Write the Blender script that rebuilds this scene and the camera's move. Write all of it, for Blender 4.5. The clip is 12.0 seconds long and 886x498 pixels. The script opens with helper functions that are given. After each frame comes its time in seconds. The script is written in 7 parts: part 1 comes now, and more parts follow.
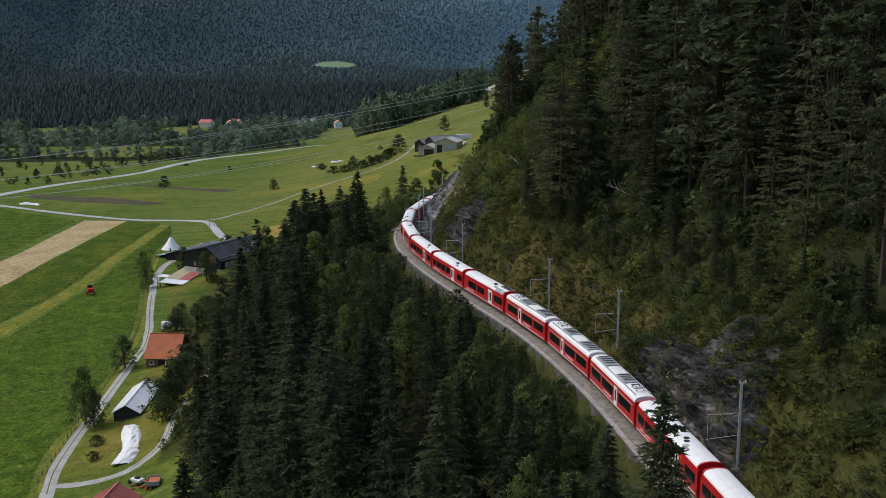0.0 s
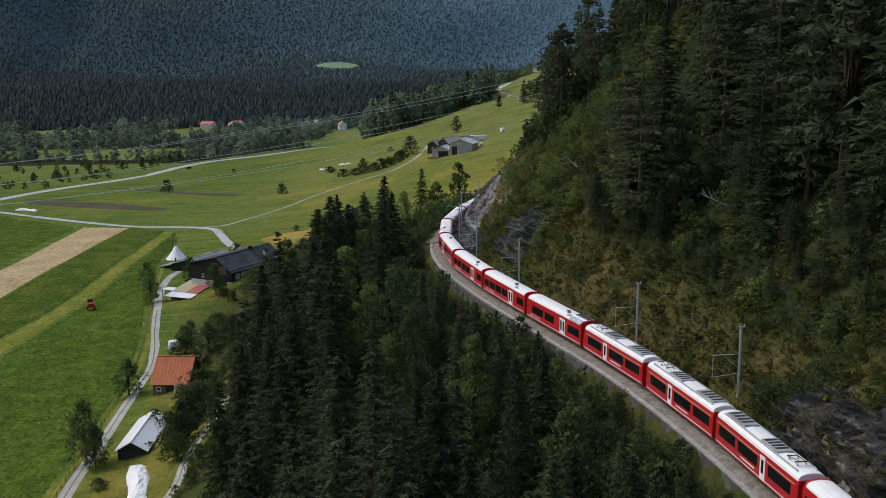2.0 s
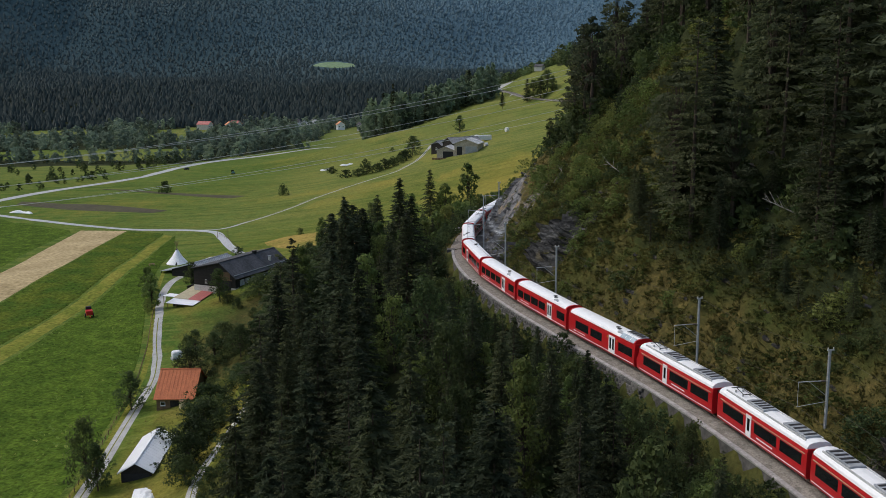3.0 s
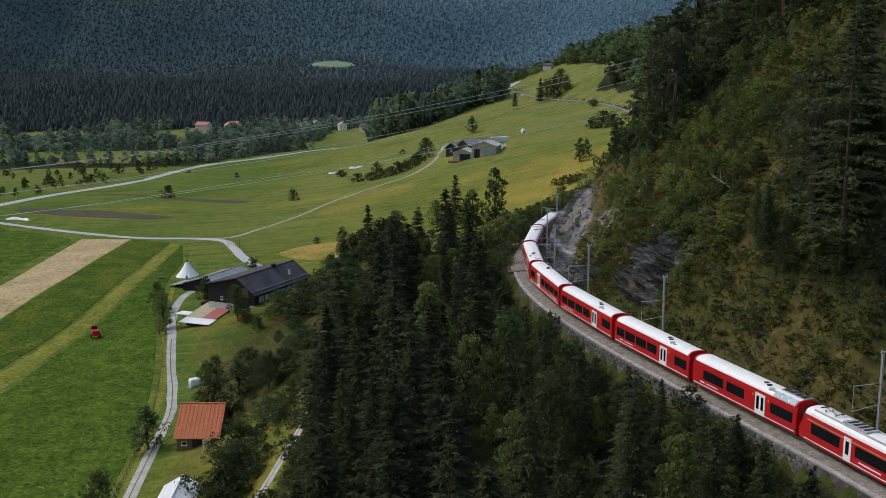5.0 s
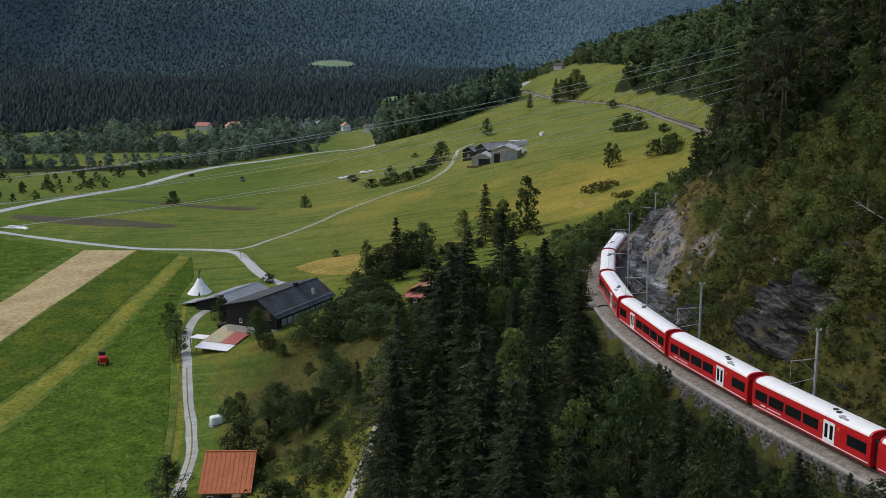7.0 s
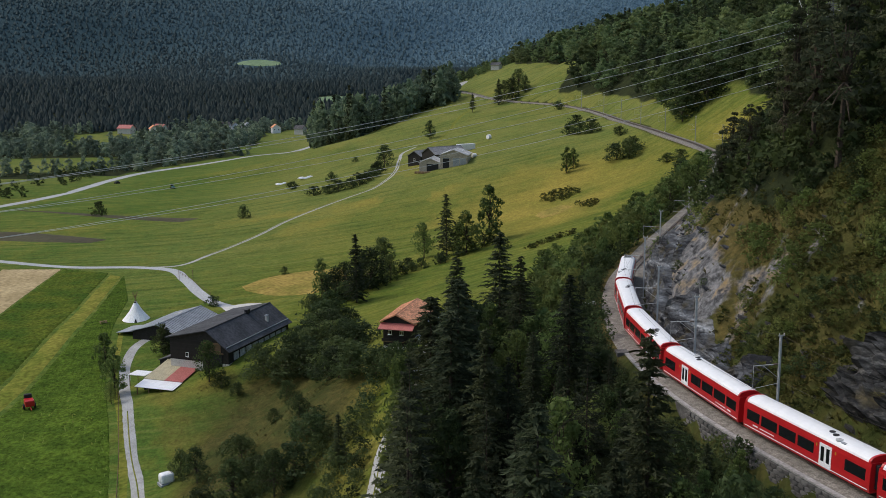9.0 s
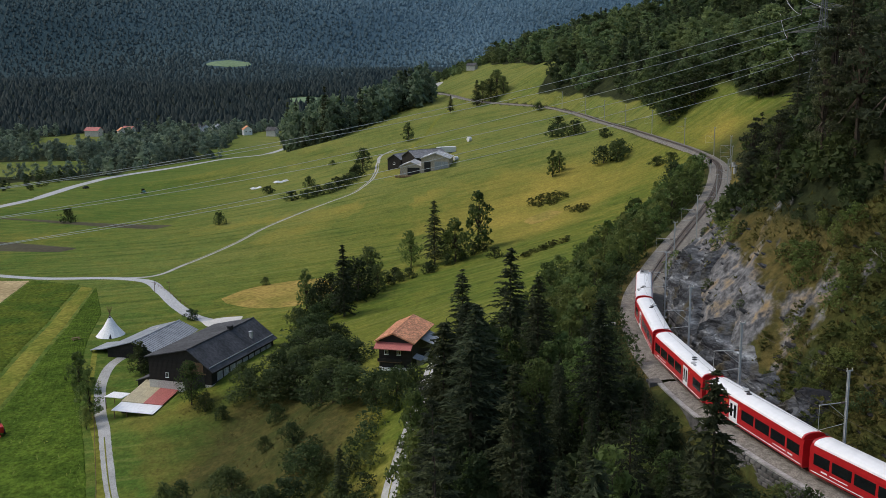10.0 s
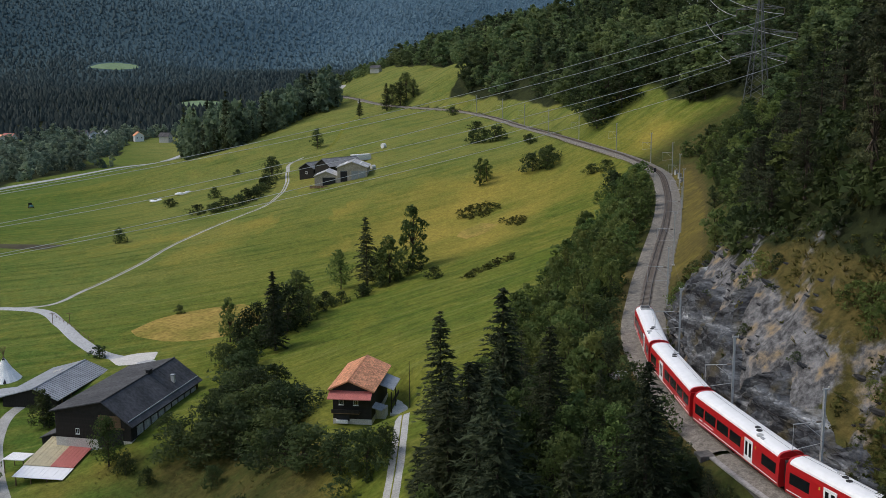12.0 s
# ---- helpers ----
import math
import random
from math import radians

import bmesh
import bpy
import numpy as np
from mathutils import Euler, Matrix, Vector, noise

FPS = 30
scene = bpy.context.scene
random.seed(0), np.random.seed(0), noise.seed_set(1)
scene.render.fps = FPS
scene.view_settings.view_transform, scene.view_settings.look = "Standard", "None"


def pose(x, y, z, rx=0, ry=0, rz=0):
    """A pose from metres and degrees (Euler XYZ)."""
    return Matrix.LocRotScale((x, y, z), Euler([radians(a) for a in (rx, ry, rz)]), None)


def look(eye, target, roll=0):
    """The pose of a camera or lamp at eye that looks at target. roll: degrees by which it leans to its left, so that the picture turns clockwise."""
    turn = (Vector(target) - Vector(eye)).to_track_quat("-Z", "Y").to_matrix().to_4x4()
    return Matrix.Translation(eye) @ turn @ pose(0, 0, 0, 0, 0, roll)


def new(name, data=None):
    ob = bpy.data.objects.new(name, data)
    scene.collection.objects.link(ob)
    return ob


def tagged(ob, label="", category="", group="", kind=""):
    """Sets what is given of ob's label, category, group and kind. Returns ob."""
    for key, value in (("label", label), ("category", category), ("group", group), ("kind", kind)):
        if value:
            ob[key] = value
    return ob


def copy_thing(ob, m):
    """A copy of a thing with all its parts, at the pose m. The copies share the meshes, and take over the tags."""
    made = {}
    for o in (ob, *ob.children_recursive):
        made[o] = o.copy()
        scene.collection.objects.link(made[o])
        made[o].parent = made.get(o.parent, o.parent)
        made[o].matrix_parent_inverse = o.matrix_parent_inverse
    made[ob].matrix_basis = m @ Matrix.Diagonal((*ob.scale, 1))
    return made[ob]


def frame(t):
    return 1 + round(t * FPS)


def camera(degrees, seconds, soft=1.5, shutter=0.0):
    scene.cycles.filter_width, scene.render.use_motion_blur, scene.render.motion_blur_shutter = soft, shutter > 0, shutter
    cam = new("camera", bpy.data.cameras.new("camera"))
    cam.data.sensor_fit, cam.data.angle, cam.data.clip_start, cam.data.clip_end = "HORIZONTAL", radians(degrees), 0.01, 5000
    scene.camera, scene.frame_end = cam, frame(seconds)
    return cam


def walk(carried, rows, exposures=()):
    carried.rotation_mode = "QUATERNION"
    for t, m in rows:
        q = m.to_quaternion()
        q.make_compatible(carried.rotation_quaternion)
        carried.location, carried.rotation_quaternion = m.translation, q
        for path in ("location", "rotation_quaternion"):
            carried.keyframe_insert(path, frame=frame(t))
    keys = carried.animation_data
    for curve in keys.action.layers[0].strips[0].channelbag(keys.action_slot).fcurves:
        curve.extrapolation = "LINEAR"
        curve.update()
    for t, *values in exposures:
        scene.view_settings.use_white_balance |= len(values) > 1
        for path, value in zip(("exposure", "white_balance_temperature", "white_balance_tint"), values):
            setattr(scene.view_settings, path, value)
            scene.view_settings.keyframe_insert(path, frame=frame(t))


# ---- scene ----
cam = camera(47.6, 12.0, soft=0.8)
METRES, EYE, TILT, LEAN, TURN = 160.0, 75.0, -10.3, 0.0, 0.0
ROWS = [
    (0.0, 0.0, 0.0, 0.0, 0.0, 0.0, -0.0),
    (0.5, -0.0121, 0.0403, 0.005, -0.02, 0.02, 0.06),
    (1.0, -0.025, 0.0776, 0.0092, -0.02, 0.05, 0.12),
    (1.5, -0.0403, 0.1176, 0.0137, -0.02, 0.06, 0.16),
    (2.0, -0.0553, 0.1543, 0.0175, -0.03, 0.07, 0.2),
    (2.5, -0.0726, 0.1937, 0.0221, -0.12, 0.07, 0.26),
    (3.0, -0.0893, 0.2296, 0.0263, -0.32, 0.07, 0.3),
    (5.0, -0.1624, 0.378, 0.0521, -0.66, 0.03, 0.41),
    (5.5, -0.1814, 0.4156, 0.0603, -0.67, 0.02, 0.38),
    (6.0, -0.1995, 0.4541, 0.0684, -0.66, 0.01, 0.35),
    (6.5, -0.2156, 0.4899, 0.0762, -0.66, -0.01, 0.35),
    (8.5, -0.2771, 0.6402, 0.1092, -3.86, -0.13, 1.0),
    (9.0, -0.2918, 0.6802, 0.1177, -5.12, -0.15, 1.26),
    (9.5, -0.3052, 0.7171, 0.1257, -5.94, -0.16, 1.45),
    (10.0, -0.3189, 0.7569, 0.1348, -6.83, -0.19, 1.66),
    (10.5, -0.3316, 0.793, 0.1433, -7.77, -0.22, 1.86),
    (11.0, -0.3444, 0.8328, 0.1521, -9.18, -0.25, 2.16),
    (11.5, -0.3558, 0.8703, 0.1603, -10.97, -0.29, 2.51),
    (12.0, -0.3675, 0.9117, 0.1694, -12.86, -0.36, 2.91),
]
walk(cam, [(t, pose(0, 0, EYE, TILT, LEAN, TURN) @ pose(METRES * x, METRES * y, METRES * z, 90 + pitch, roll, yaw)) for t, x, y, z, yaw, pitch, roll in ROWS])

# ---- light ----
world = bpy.data.worlds.new("overcast_sky")
scene.world = world
world.use_nodes = True
wn, wl = world.node_tree.nodes, world.node_tree.links
sky = wn.new("ShaderNodeTexSky")
sky.sky_type, sky.sun_disc = "NISHITA", False
sky.sun_elevation, sky.sun_rotation = radians(48), radians(-70)
sky.air_density, sky.dust_density = 1.3, 3.0
wn["Background"].inputs["Strength"].default_value = 0.135
wl.new(sky.outputs[0], wn["Background"].inputs["Color"])

sun = new("sun", bpy.data.lights.new("sun", "SUN"))
sun.data.energy, sun.data.angle, sun.data.color = 0.9, radians(18), (1.0, 0.97, 0.93)
sun.matrix_world = look((-90, 30, 110), (0, 0, 0))
scene.view_settings.exposure = 0.26


# ---- materials ----
def mat(name, colour, second=None, scale=1.0, rough=0.8, metal=0.0, fine=None, bump=0.0, spread=0.0, island=False, spec=0.3, grit=0.22):
    """A node material: two colours mixed by noise at one scale, a finer grain over it, relief, and a spread from piece to piece."""
    m = bpy.data.materials.new(name)
    m.use_nodes = True
    n, k = m.node_tree.nodes, m.node_tree.links
    b = n["Principled BSDF"]
    b.inputs["Roughness"].default_value, b.inputs["Metallic"].default_value = rough, metal
    b.inputs["Specular IOR Level"].default_value = spec
    second = second or tuple(c * 0.8 for c in colour)
    where = n.new("ShaderNodeTexCoord")
    big = n.new("ShaderNodeTexNoise")
    big.inputs["Scale"].default_value, big.inputs["Detail"].default_value = scale, 6
    k.new(where.outputs["Object"], big.inputs["Vector"])
    ramp = n.new("ShaderNodeMapRange")
    ramp.inputs["From Min"].default_value, ramp.inputs["From Max"].default_value = 0.36, 0.64
    k.new(big.outputs["Fac"], ramp.inputs["Value"])
    mix = n.new("ShaderNodeMix")
    mix.data_type = "RGBA"
    mix.inputs["A"].default_value, mix.inputs["B"].default_value = (*colour, 1), (*second, 1)
    k.new(ramp.outputs[0], mix.inputs["Factor"])
    out = mix.outputs["Result"]
    grain = n.new("ShaderNodeTexNoise")
    grain.inputs["Scale"].default_value, grain.inputs["Detail"].default_value = fine or scale * 9, 4
    k.new(where.outputs["Object"], grain.inputs["Vector"])
    shade = n.new("ShaderNodeMapRange")
    shade.inputs["From Min"].default_value, shade.inputs["From Max"].default_value = 0.3, 0.7
    shade.inputs["To Min"].default_value, shade.inputs["To Max"].default_value = 1 - grit, 1 + grit
    k.new(grain.outputs["Fac"], shade.inputs["Value"])
    hsv = n.new("ShaderNodeHueSaturation")
    k.new(out, hsv.inputs["Color"])
    if spread:
        info = n.new("ShaderNodeNewGeometry" if island else "ShaderNodeObjectInfo")
        r = n.new("ShaderNodeMapRange")
        r.inputs["To Min"].default_value, r.inputs["To Max"].default_value = 1 - spread, 1 + spread
        k.new(info.outputs["Random Per Island" if island else "Random"], r.inputs["Value"])
        both = n.new("ShaderNodeMath")
        both.operation = "MULTIPLY"
        k.new(shade.outputs[0], both.inputs[0])
        k.new(r.outputs[0], both.inputs[1])
        k.new(both.outputs[0], hsv.inputs["Value"])
    else:
        k.new(shade.outputs[0], hsv.inputs["Value"])
    k.new(hsv.outputs[0], b.inputs["Base Color"])
    if bump:
        bp = n.new("ShaderNodeBump")
        bp.inputs["Strength"].default_value, bp.inputs["Distance"].default_value = 0.6, bump
        k.new(grain.outputs["Fac"], bp.inputs["Height"])
        k.new(bp.outputs[0], b.inputs["Normal"])
    return m


def leaf_mat(name, colour, second, third=None, spread=0.4):
    """Foliage: tone varies from spray to spray and from tree to tree (by object, or by the tone kept on a joined wood)."""
    m = bpy.data.materials.new(name)
    m.use_nodes = True
    n, k = m.node_tree.nodes, m.node_tree.links
    b = n["Principled BSDF"]
    b.inputs["Roughness"].default_value, b.inputs["Specular IOR Level"].default_value = 0.7, 0.2
    third = third or (second[0] * 1.25, second[1] * 0.95, second[2] * 0.7)
    geo, info, tone = n.new("ShaderNodeNewGeometry"), n.new("ShaderNodeObjectInfo"), n.new("ShaderNodeAttribute")
    tone.attribute_name = "tone"

    def sums(op, a, c):
        x = n.new("ShaderNodeMath")
        x.operation = op
        for i, v in enumerate((a, c)):
            if isinstance(v, (int, float)):
                x.inputs[i].default_value = v
            else:
                k.new(v, x.inputs[i])
        return x.outputs[0]

    def blend(f, a, c):
        x = n.new("ShaderNodeMix")
        x.data_type = "RGBA"
        k.new(f, x.inputs["Factor"])
        for socket, v in (("A", a), ("B", c)):
            if isinstance(v, tuple):
                x.inputs[socket].default_value = (*v, 1)
            else:
                k.new(v, x.inputs[socket])
        return x.outputs["Result"]
    own = sums("ADD", info.outputs["Random"], tone.outputs["Fac"])
    leaf = blend(geo.outputs["Random Per Island"], colour, second)
    leaf = blend(sums("POWER", sums("FRACT", sums("MULTIPLY", own, 7.3), 0), 1.8), leaf, third)
    hsv = n.new("ShaderNodeHueSaturation")
    k.new(leaf, hsv.inputs["Color"])
    k.new(sums("ADD", sums("MULTIPLY", sums("FRACT", own, 0), 2 * spread), 1 - spread), hsv.inputs["Value"])
    k.new(hsv.outputs[0], b.inputs["Base Color"])
    thin, both = n.new("ShaderNodeBsdfTranslucent"), n.new("ShaderNodeMixShader")
    both.inputs["Fac"].default_value = 0.5
    k.new(hsv.outputs[0], thin.inputs["Color"])
    k.new(b.outputs[0], both.inputs[1])
    k.new(thin.outputs[0], both.inputs[2])
    k.new(both.outputs[0], n["Material Output"].inputs["Surface"])
    return m


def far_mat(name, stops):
    """Distant forest: haze put into the colour by how far off the trees stand, with a little of each tree's own tone.
    """
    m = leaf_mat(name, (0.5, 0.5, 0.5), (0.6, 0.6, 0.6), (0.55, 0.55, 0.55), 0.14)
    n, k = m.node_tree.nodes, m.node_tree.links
    haze, ramp = n.new("ShaderNodeAttribute"), n.new("ShaderNodeValToRGB")
    haze.attribute_name = "haze"
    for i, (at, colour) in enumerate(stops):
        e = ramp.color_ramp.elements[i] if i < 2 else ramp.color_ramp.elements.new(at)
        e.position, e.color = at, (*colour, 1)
    k.new(haze.outputs["Fac"], ramp.inputs["Fac"])
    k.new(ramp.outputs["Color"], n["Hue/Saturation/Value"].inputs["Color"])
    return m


M = {
    "spruce": leaf_mat("spruce_needles", (0.037, 0.051, 0.027), (0.069, 0.089, 0.046), (0.080, 0.094, 0.043), 0.35),
    "pine": leaf_mat("pine_needles", (0.047, 0.060, 0.034), (0.082, 0.100, 0.053), (0.094, 0.105, 0.051), 0.35),
    "leaf": leaf_mat("broad_leaves", (0.070, 0.116, 0.036), (0.140, 0.198, 0.062), (0.165, 0.196, 0.056)),
    "birch": leaf_mat("birch_leaves", (0.082, 0.124, 0.034), (0.148, 0.196, 0.058), (0.178, 0.194, 0.056), 0.3),
    # Brighter copy of the yellow-green birch leaves, with sky light put into the colour.
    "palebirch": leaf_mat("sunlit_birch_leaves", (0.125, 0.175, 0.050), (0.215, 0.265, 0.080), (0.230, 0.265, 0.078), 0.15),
    "tuft": leaf_mat("grass_tufts", (0.066, 0.072, 0.019), (0.122, 0.116, 0.034), (0.160, 0.130, 0.046)),
    "bush": leaf_mat("bush_leaves", (0.034, 0.056, 0.022), (0.074, 0.106, 0.040), (0.088, 0.112, 0.038)),
    "scrub": leaf_mat("scrub_leaves", (0.038, 0.054, 0.015), (0.090, 0.106, 0.028), (0.132, 0.120, 0.034)),
    # Stops run from dark green to pale blue: aerial haze painted into the trees.
    "far": far_mat("hazed_spruce", [(0.0, (0.048, 0.070, 0.066)), (0.25, (0.056, 0.086, 0.088)), (0.45, (0.074, 0.118, 0.127)), (0.75, (0.118, 0.190, 0.222)), (1.0, (0.176, 0.282, 0.346))]),
    # Hill, crest and valley greens hold some blue-grey haze of distance in their colour.
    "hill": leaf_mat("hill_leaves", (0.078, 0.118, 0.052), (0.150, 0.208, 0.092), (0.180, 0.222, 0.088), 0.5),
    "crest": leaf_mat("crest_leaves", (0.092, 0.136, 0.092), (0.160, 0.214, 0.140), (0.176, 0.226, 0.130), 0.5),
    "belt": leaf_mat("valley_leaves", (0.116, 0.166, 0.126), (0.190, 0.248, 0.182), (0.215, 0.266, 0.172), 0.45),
    "teal": mat("teal_paint", (0.10, 0.25, 0.28), None, 1, 0.5),
    "bark": mat("bark", (0.10, 0.075, 0.055), (0.05, 0.04, 0.032), 4, 0.95),
    "dead": mat("dead_wood", (0.32, 0.30, 0.27), None, 5, 0.9),
    "gravel": mat("ballast", (0.262, 0.240, 0.206), (0.158, 0.144, 0.122), 1.4, 0.95, fine=7, bump=0.15, grit=0.5),
    "dirt": mat("gravel_track", (0.42, 0.42, 0.41), (0.32, 0.32, 0.30), 0.35, 0.95, fine=4),
    "road": mat("road_asphalt", (0.44, 0.45, 0.46), (0.38, 0.39, 0.40), 0.1, 0.9, fine=2),
    "sleeper": mat("steel_sleeper", (0.17, 0.135, 0.11), None, 2, 0.8),
    "rail": mat("rail_steel", (0.30, 0.24, 0.20), None, 3, 0.45, 0.8),
    "red": mat("red_paint", (0.50, 0.016, 0.020), (0.46, 0.014, 0.018), 0.4, 0.35, spec=0.5, fine=1.2, grit=0.06),
    "roofwhite": mat("light_roof_paint", (0.90, 0.91, 0.92), (0.86, 0.87, 0.88), 0.5, 0.45, fine=2, grit=0.04),
    "glass": mat("dark_window_glass", (0.012, 0.014, 0.016), None, 1, 0.12, spec=0.6),
    "white": mat("white_paint", (0.88, 0.89, 0.90), (0.82, 0.83, 0.84), 1, 0.5),
    "grey": mat("galvanised_steel", (0.52, 0.53, 0.53), (0.43, 0.44, 0.44), 2, 0.55),
    "dark": mat("dark_underframe", (0.03, 0.03, 0.032), None, 2, 0.7),
    "tan": mat("mown_stubble", (0.46, 0.36, 0.20), (0.36, 0.28, 0.15), 0.07, 0.95, fine=0.8, grit=0.3, spec=0.04),
    "crop": mat("potato_crop", (0.086, 0.134, 0.017), (0.048, 0.084, 0.011), 0.25, 0.95, fine=1.1, bump=0.6, grit=0.45, spec=0.04),
    "maize": mat("tall_crop", (0.048, 0.088, 0.012), (0.094, 0.118, 0.016), 0.12, 0.95, fine=0.9, bump=0.5, grit=0.45, spec=0.04),
    "hay": mat("mown_grass_strip", (0.215, 0.205, 0.040), (0.135, 0.160, 0.026), 0.12, 0.95, fine=0.9, grit=0.35, spec=0.04),
    "straw": mat("dry_straw_grass", (0.34, 0.245, 0.070), (0.22, 0.19, 0.045), 0.12, 0.95, fine=0.9, grit=0.3, spec=0.04),
    "till": mat("tilled_soil", (0.058, 0.048, 0.030), (0.075, 0.070, 0.035), 0.06, 0.95, fine=0.5),
    "slate": mat("dark_roofing", (0.085, 0.085, 0.090), (0.052, 0.053, 0.056), 0.25, 0.75, fine=1.6, grit=0.35),
    "tin": mat("corrugated_tin", (0.38, 0.40, 0.43), (0.28, 0.30, 0.32), 0.4, 0.5),
    "timber": mat("dark_timber", (0.034, 0.030, 0.027), (0.022, 0.020, 0.018), 1.2, 0.85),
    "tile": mat("clay_tile", (0.74, 0.37, 0.21), (0.54, 0.24, 0.13), 0.8, 0.85, spread=0.32),
    "orange": mat("orange_roofing", (0.54, 0.175, 0.075), (0.46, 0.145, 0.065), 0.5, 0.8),
    "pink": mat("red_sheet_roof", (0.50, 0.16, 0.14), (0.44, 0.14, 0.12), 0.6, 0.6),
    "cream": mat("cream_sheet_roof", (0.52, 0.46, 0.30), (0.44, 0.39, 0.26), 0.6, 0.7),
    "wall": mat("rendered_wall", (0.62, 0.60, 0.56), (0.54, 0.52, 0.48), 0.8, 0.9),
    "stone": mat("rubble_stone", (0.165, 0.158, 0.148), (0.085, 0.082, 0.078), 0.7, 0.95, fine=3, bump=0.15, spread=0.3),
    "canvas": mat("white_canvas", (0.95, 0.95, 0.94), (0.92, 0.92, 0.90), 0.6, 0.8),
    "wood": mat("weathered_boards", (0.21, 0.135, 0.075), (0.14, 0.095, 0.058), 1.5, 0.85),
    "lattice": mat("pylon_steel", (0.15, 0.16, 0.165), None, 1, 0.6),
    "coping": mat("worn_coping_stone", (0.38, 0.37, 0.35), (0.27, 0.26, 0.245), 0.8, 0.9, fine=4, grit=0.3),
    "wire": mat("wire", (0.60, 0.62, 0.64), None, 1, 0.5),
    "copper": mat("contact_wire_copper", (0.09, 0.08, 0.07), None, 1, 0.5),
}


def bedded(name, pale, grey, dark, tilt, stretch=(0.30, 0.16, 1.2)):
    """Layered rock: long streaks along tilted beds, dark seams, patches of rust and lichen."""
    m = mat(name, grey, dark, 0.5, 0.85, fine=2.5, bump=0.25, grit=0.3)
    n, k = m.node_tree.nodes, m.node_tree.links
    place = n.new("ShaderNodeMapping")
    place.inputs["Rotation"].default_value = (radians(tilt), 0, radians(15))
    place.inputs["Scale"].default_value = stretch
    k.new(n["Texture Coordinate"].outputs["Object"], place.inputs["Vector"])
    streak = n.new("ShaderNodeTexNoise")
    streak.inputs["Scale"].default_value, streak.inputs["Detail"].default_value, streak.inputs["Roughness"].default_value = 1.0, 9, 0.68
    k.new(place.outputs[0], streak.inputs["Vector"])
    ramp = n.new("ShaderNodeValToRGB")
    ramp.color_ramp.elements[0].position, ramp.color_ramp.elements[0].color = 0.43, (*dark, 1)
    ramp.color_ramp.elements[1].position, ramp.color_ramp.elements[1].color = 0.74, (*pale, 1)
    e = ramp.color_ramp.elements.new(0.57)
    e.color = (*grey, 1)
    k.new(streak.outputs["Fac"], ramp.inputs["Fac"])
    rust = n.new("ShaderNodeTexNoise")
    rust.inputs["Scale"].default_value, rust.inputs["Detail"].default_value = 0.28, 6
    k.new(n["Texture Coordinate"].outputs["Object"], rust.inputs["Vector"])
    much = n.new("ShaderNodeMapRange")
    much.inputs["From Min"].default_value, much.inputs["From Max"].default_value, much.inputs["To Max"].default_value = 0.54, 0.70, 0.75
    k.new(rust.outputs["Fac"], much.inputs["Value"])
    mix = n.new("ShaderNodeMix")
    mix.data_type = "RGBA"
    mix.inputs["B"].default_value = (0.105, 0.085, 0.040, 1)
    k.new(much.outputs[0], mix.inputs["Factor"])
    k.new(ramp.outputs["Color"], mix.inputs["A"])
    k.new(mix.outputs["Result"], n["Hue/Saturation/Value"].inputs["Color"])
    return m


M["schist"] = bedded("grey_schist", (0.54, 0.56, 0.58), (0.128, 0.135, 0.144), (0.024, 0.024, 0.027), -58, (0.22, 0.11, 0.75))
M["darkrock"] = bedded("dark_rock", (0.30, 0.29, 0.27), (0.070, 0.068, 0.064), (0.012, 0.012, 0.012), -50, (0.34, 0.2, 1.0))


# ---- building helpers ----
def tri_mesh(name, verts, faces, materials, index=None, flat=True):
    me = bpy.data.meshes.new(name)
    verts, faces = np.asarray(verts, np.float32), np.asarray(faces, np.int32)
    w = faces.shape[1]
    me.vertices.add(len(verts))
    me.vertices.foreach_set("co", verts.ravel())
    me.loops.add(faces.size)
    me.loops.foreach_set("vertex_index", faces.ravel())
    me.polygons.add(len(faces))
    me.polygons.foreach_set("loop_start", np.arange(0, faces.size, w, dtype=np.int32))
    for m in materials:
        me.materials.append(m)
    if index is not None:
        me.polygons.foreach_set("material_index", np.asarray(index, np.int32))
    me.polygons.foreach_set("use_smooth", np.full(len(faces), not flat))
    me.update()
    me.validate()
    return me


def root(name, m, label, category, group=""):
    e = new(name)
    e.matrix_world = m
    return tagged(e, label, category, group)


def part(name, bm, material, parent, label=""):
    me = bpy.data.meshes.new(name)
    bmesh.ops.recalc_face_normals(bm, faces=bm.faces)
    bm.to_mesh(me)
    bm.free()
    me.materials.append(material)
    ob = new(name, me)
    ob.parent = parent
    return tagged(ob, label)


def box(x0, x1, y0, y1, z0, z1, bm=None, bevel=0.0):
    bm = bm or bmesh.new()
    c = Matrix.Translation(((x0 + x1) / 2, (y0 + y1) / 2, (z0 + z1) / 2)) @ Matrix.Diagonal((x1 - x0, y1 - y0, z1 - z0, 1))
    made = bmesh.ops.create_cube(bm, size=1, matrix=c)
    if bevel:
        edges = list({e for v in made["verts"] for e in v.link_edges})
        bmesh.ops.bevel(bm, geom=edges, offset=bevel, segments=2, affect="EDGES", profile=0.5)
    return bm


def rod(a, b, r, bm=None, sides=6, r2=None):
    """A round bar from a to b."""
    bm = bm or bmesh.new()
    a, b = Vector(a), Vector(b)
    turn = (b - a).to_track_quat("Z", "Y").to_matrix().to_4x4()
    bmesh.ops.create_cone(bm, cap_ends=True, segments=sides, radius1=r, radius2=r if r2 is None else r2, depth=(b - a).length,
                          matrix=Matrix.Translation((a + b) / 2) @ turn)
    return bm


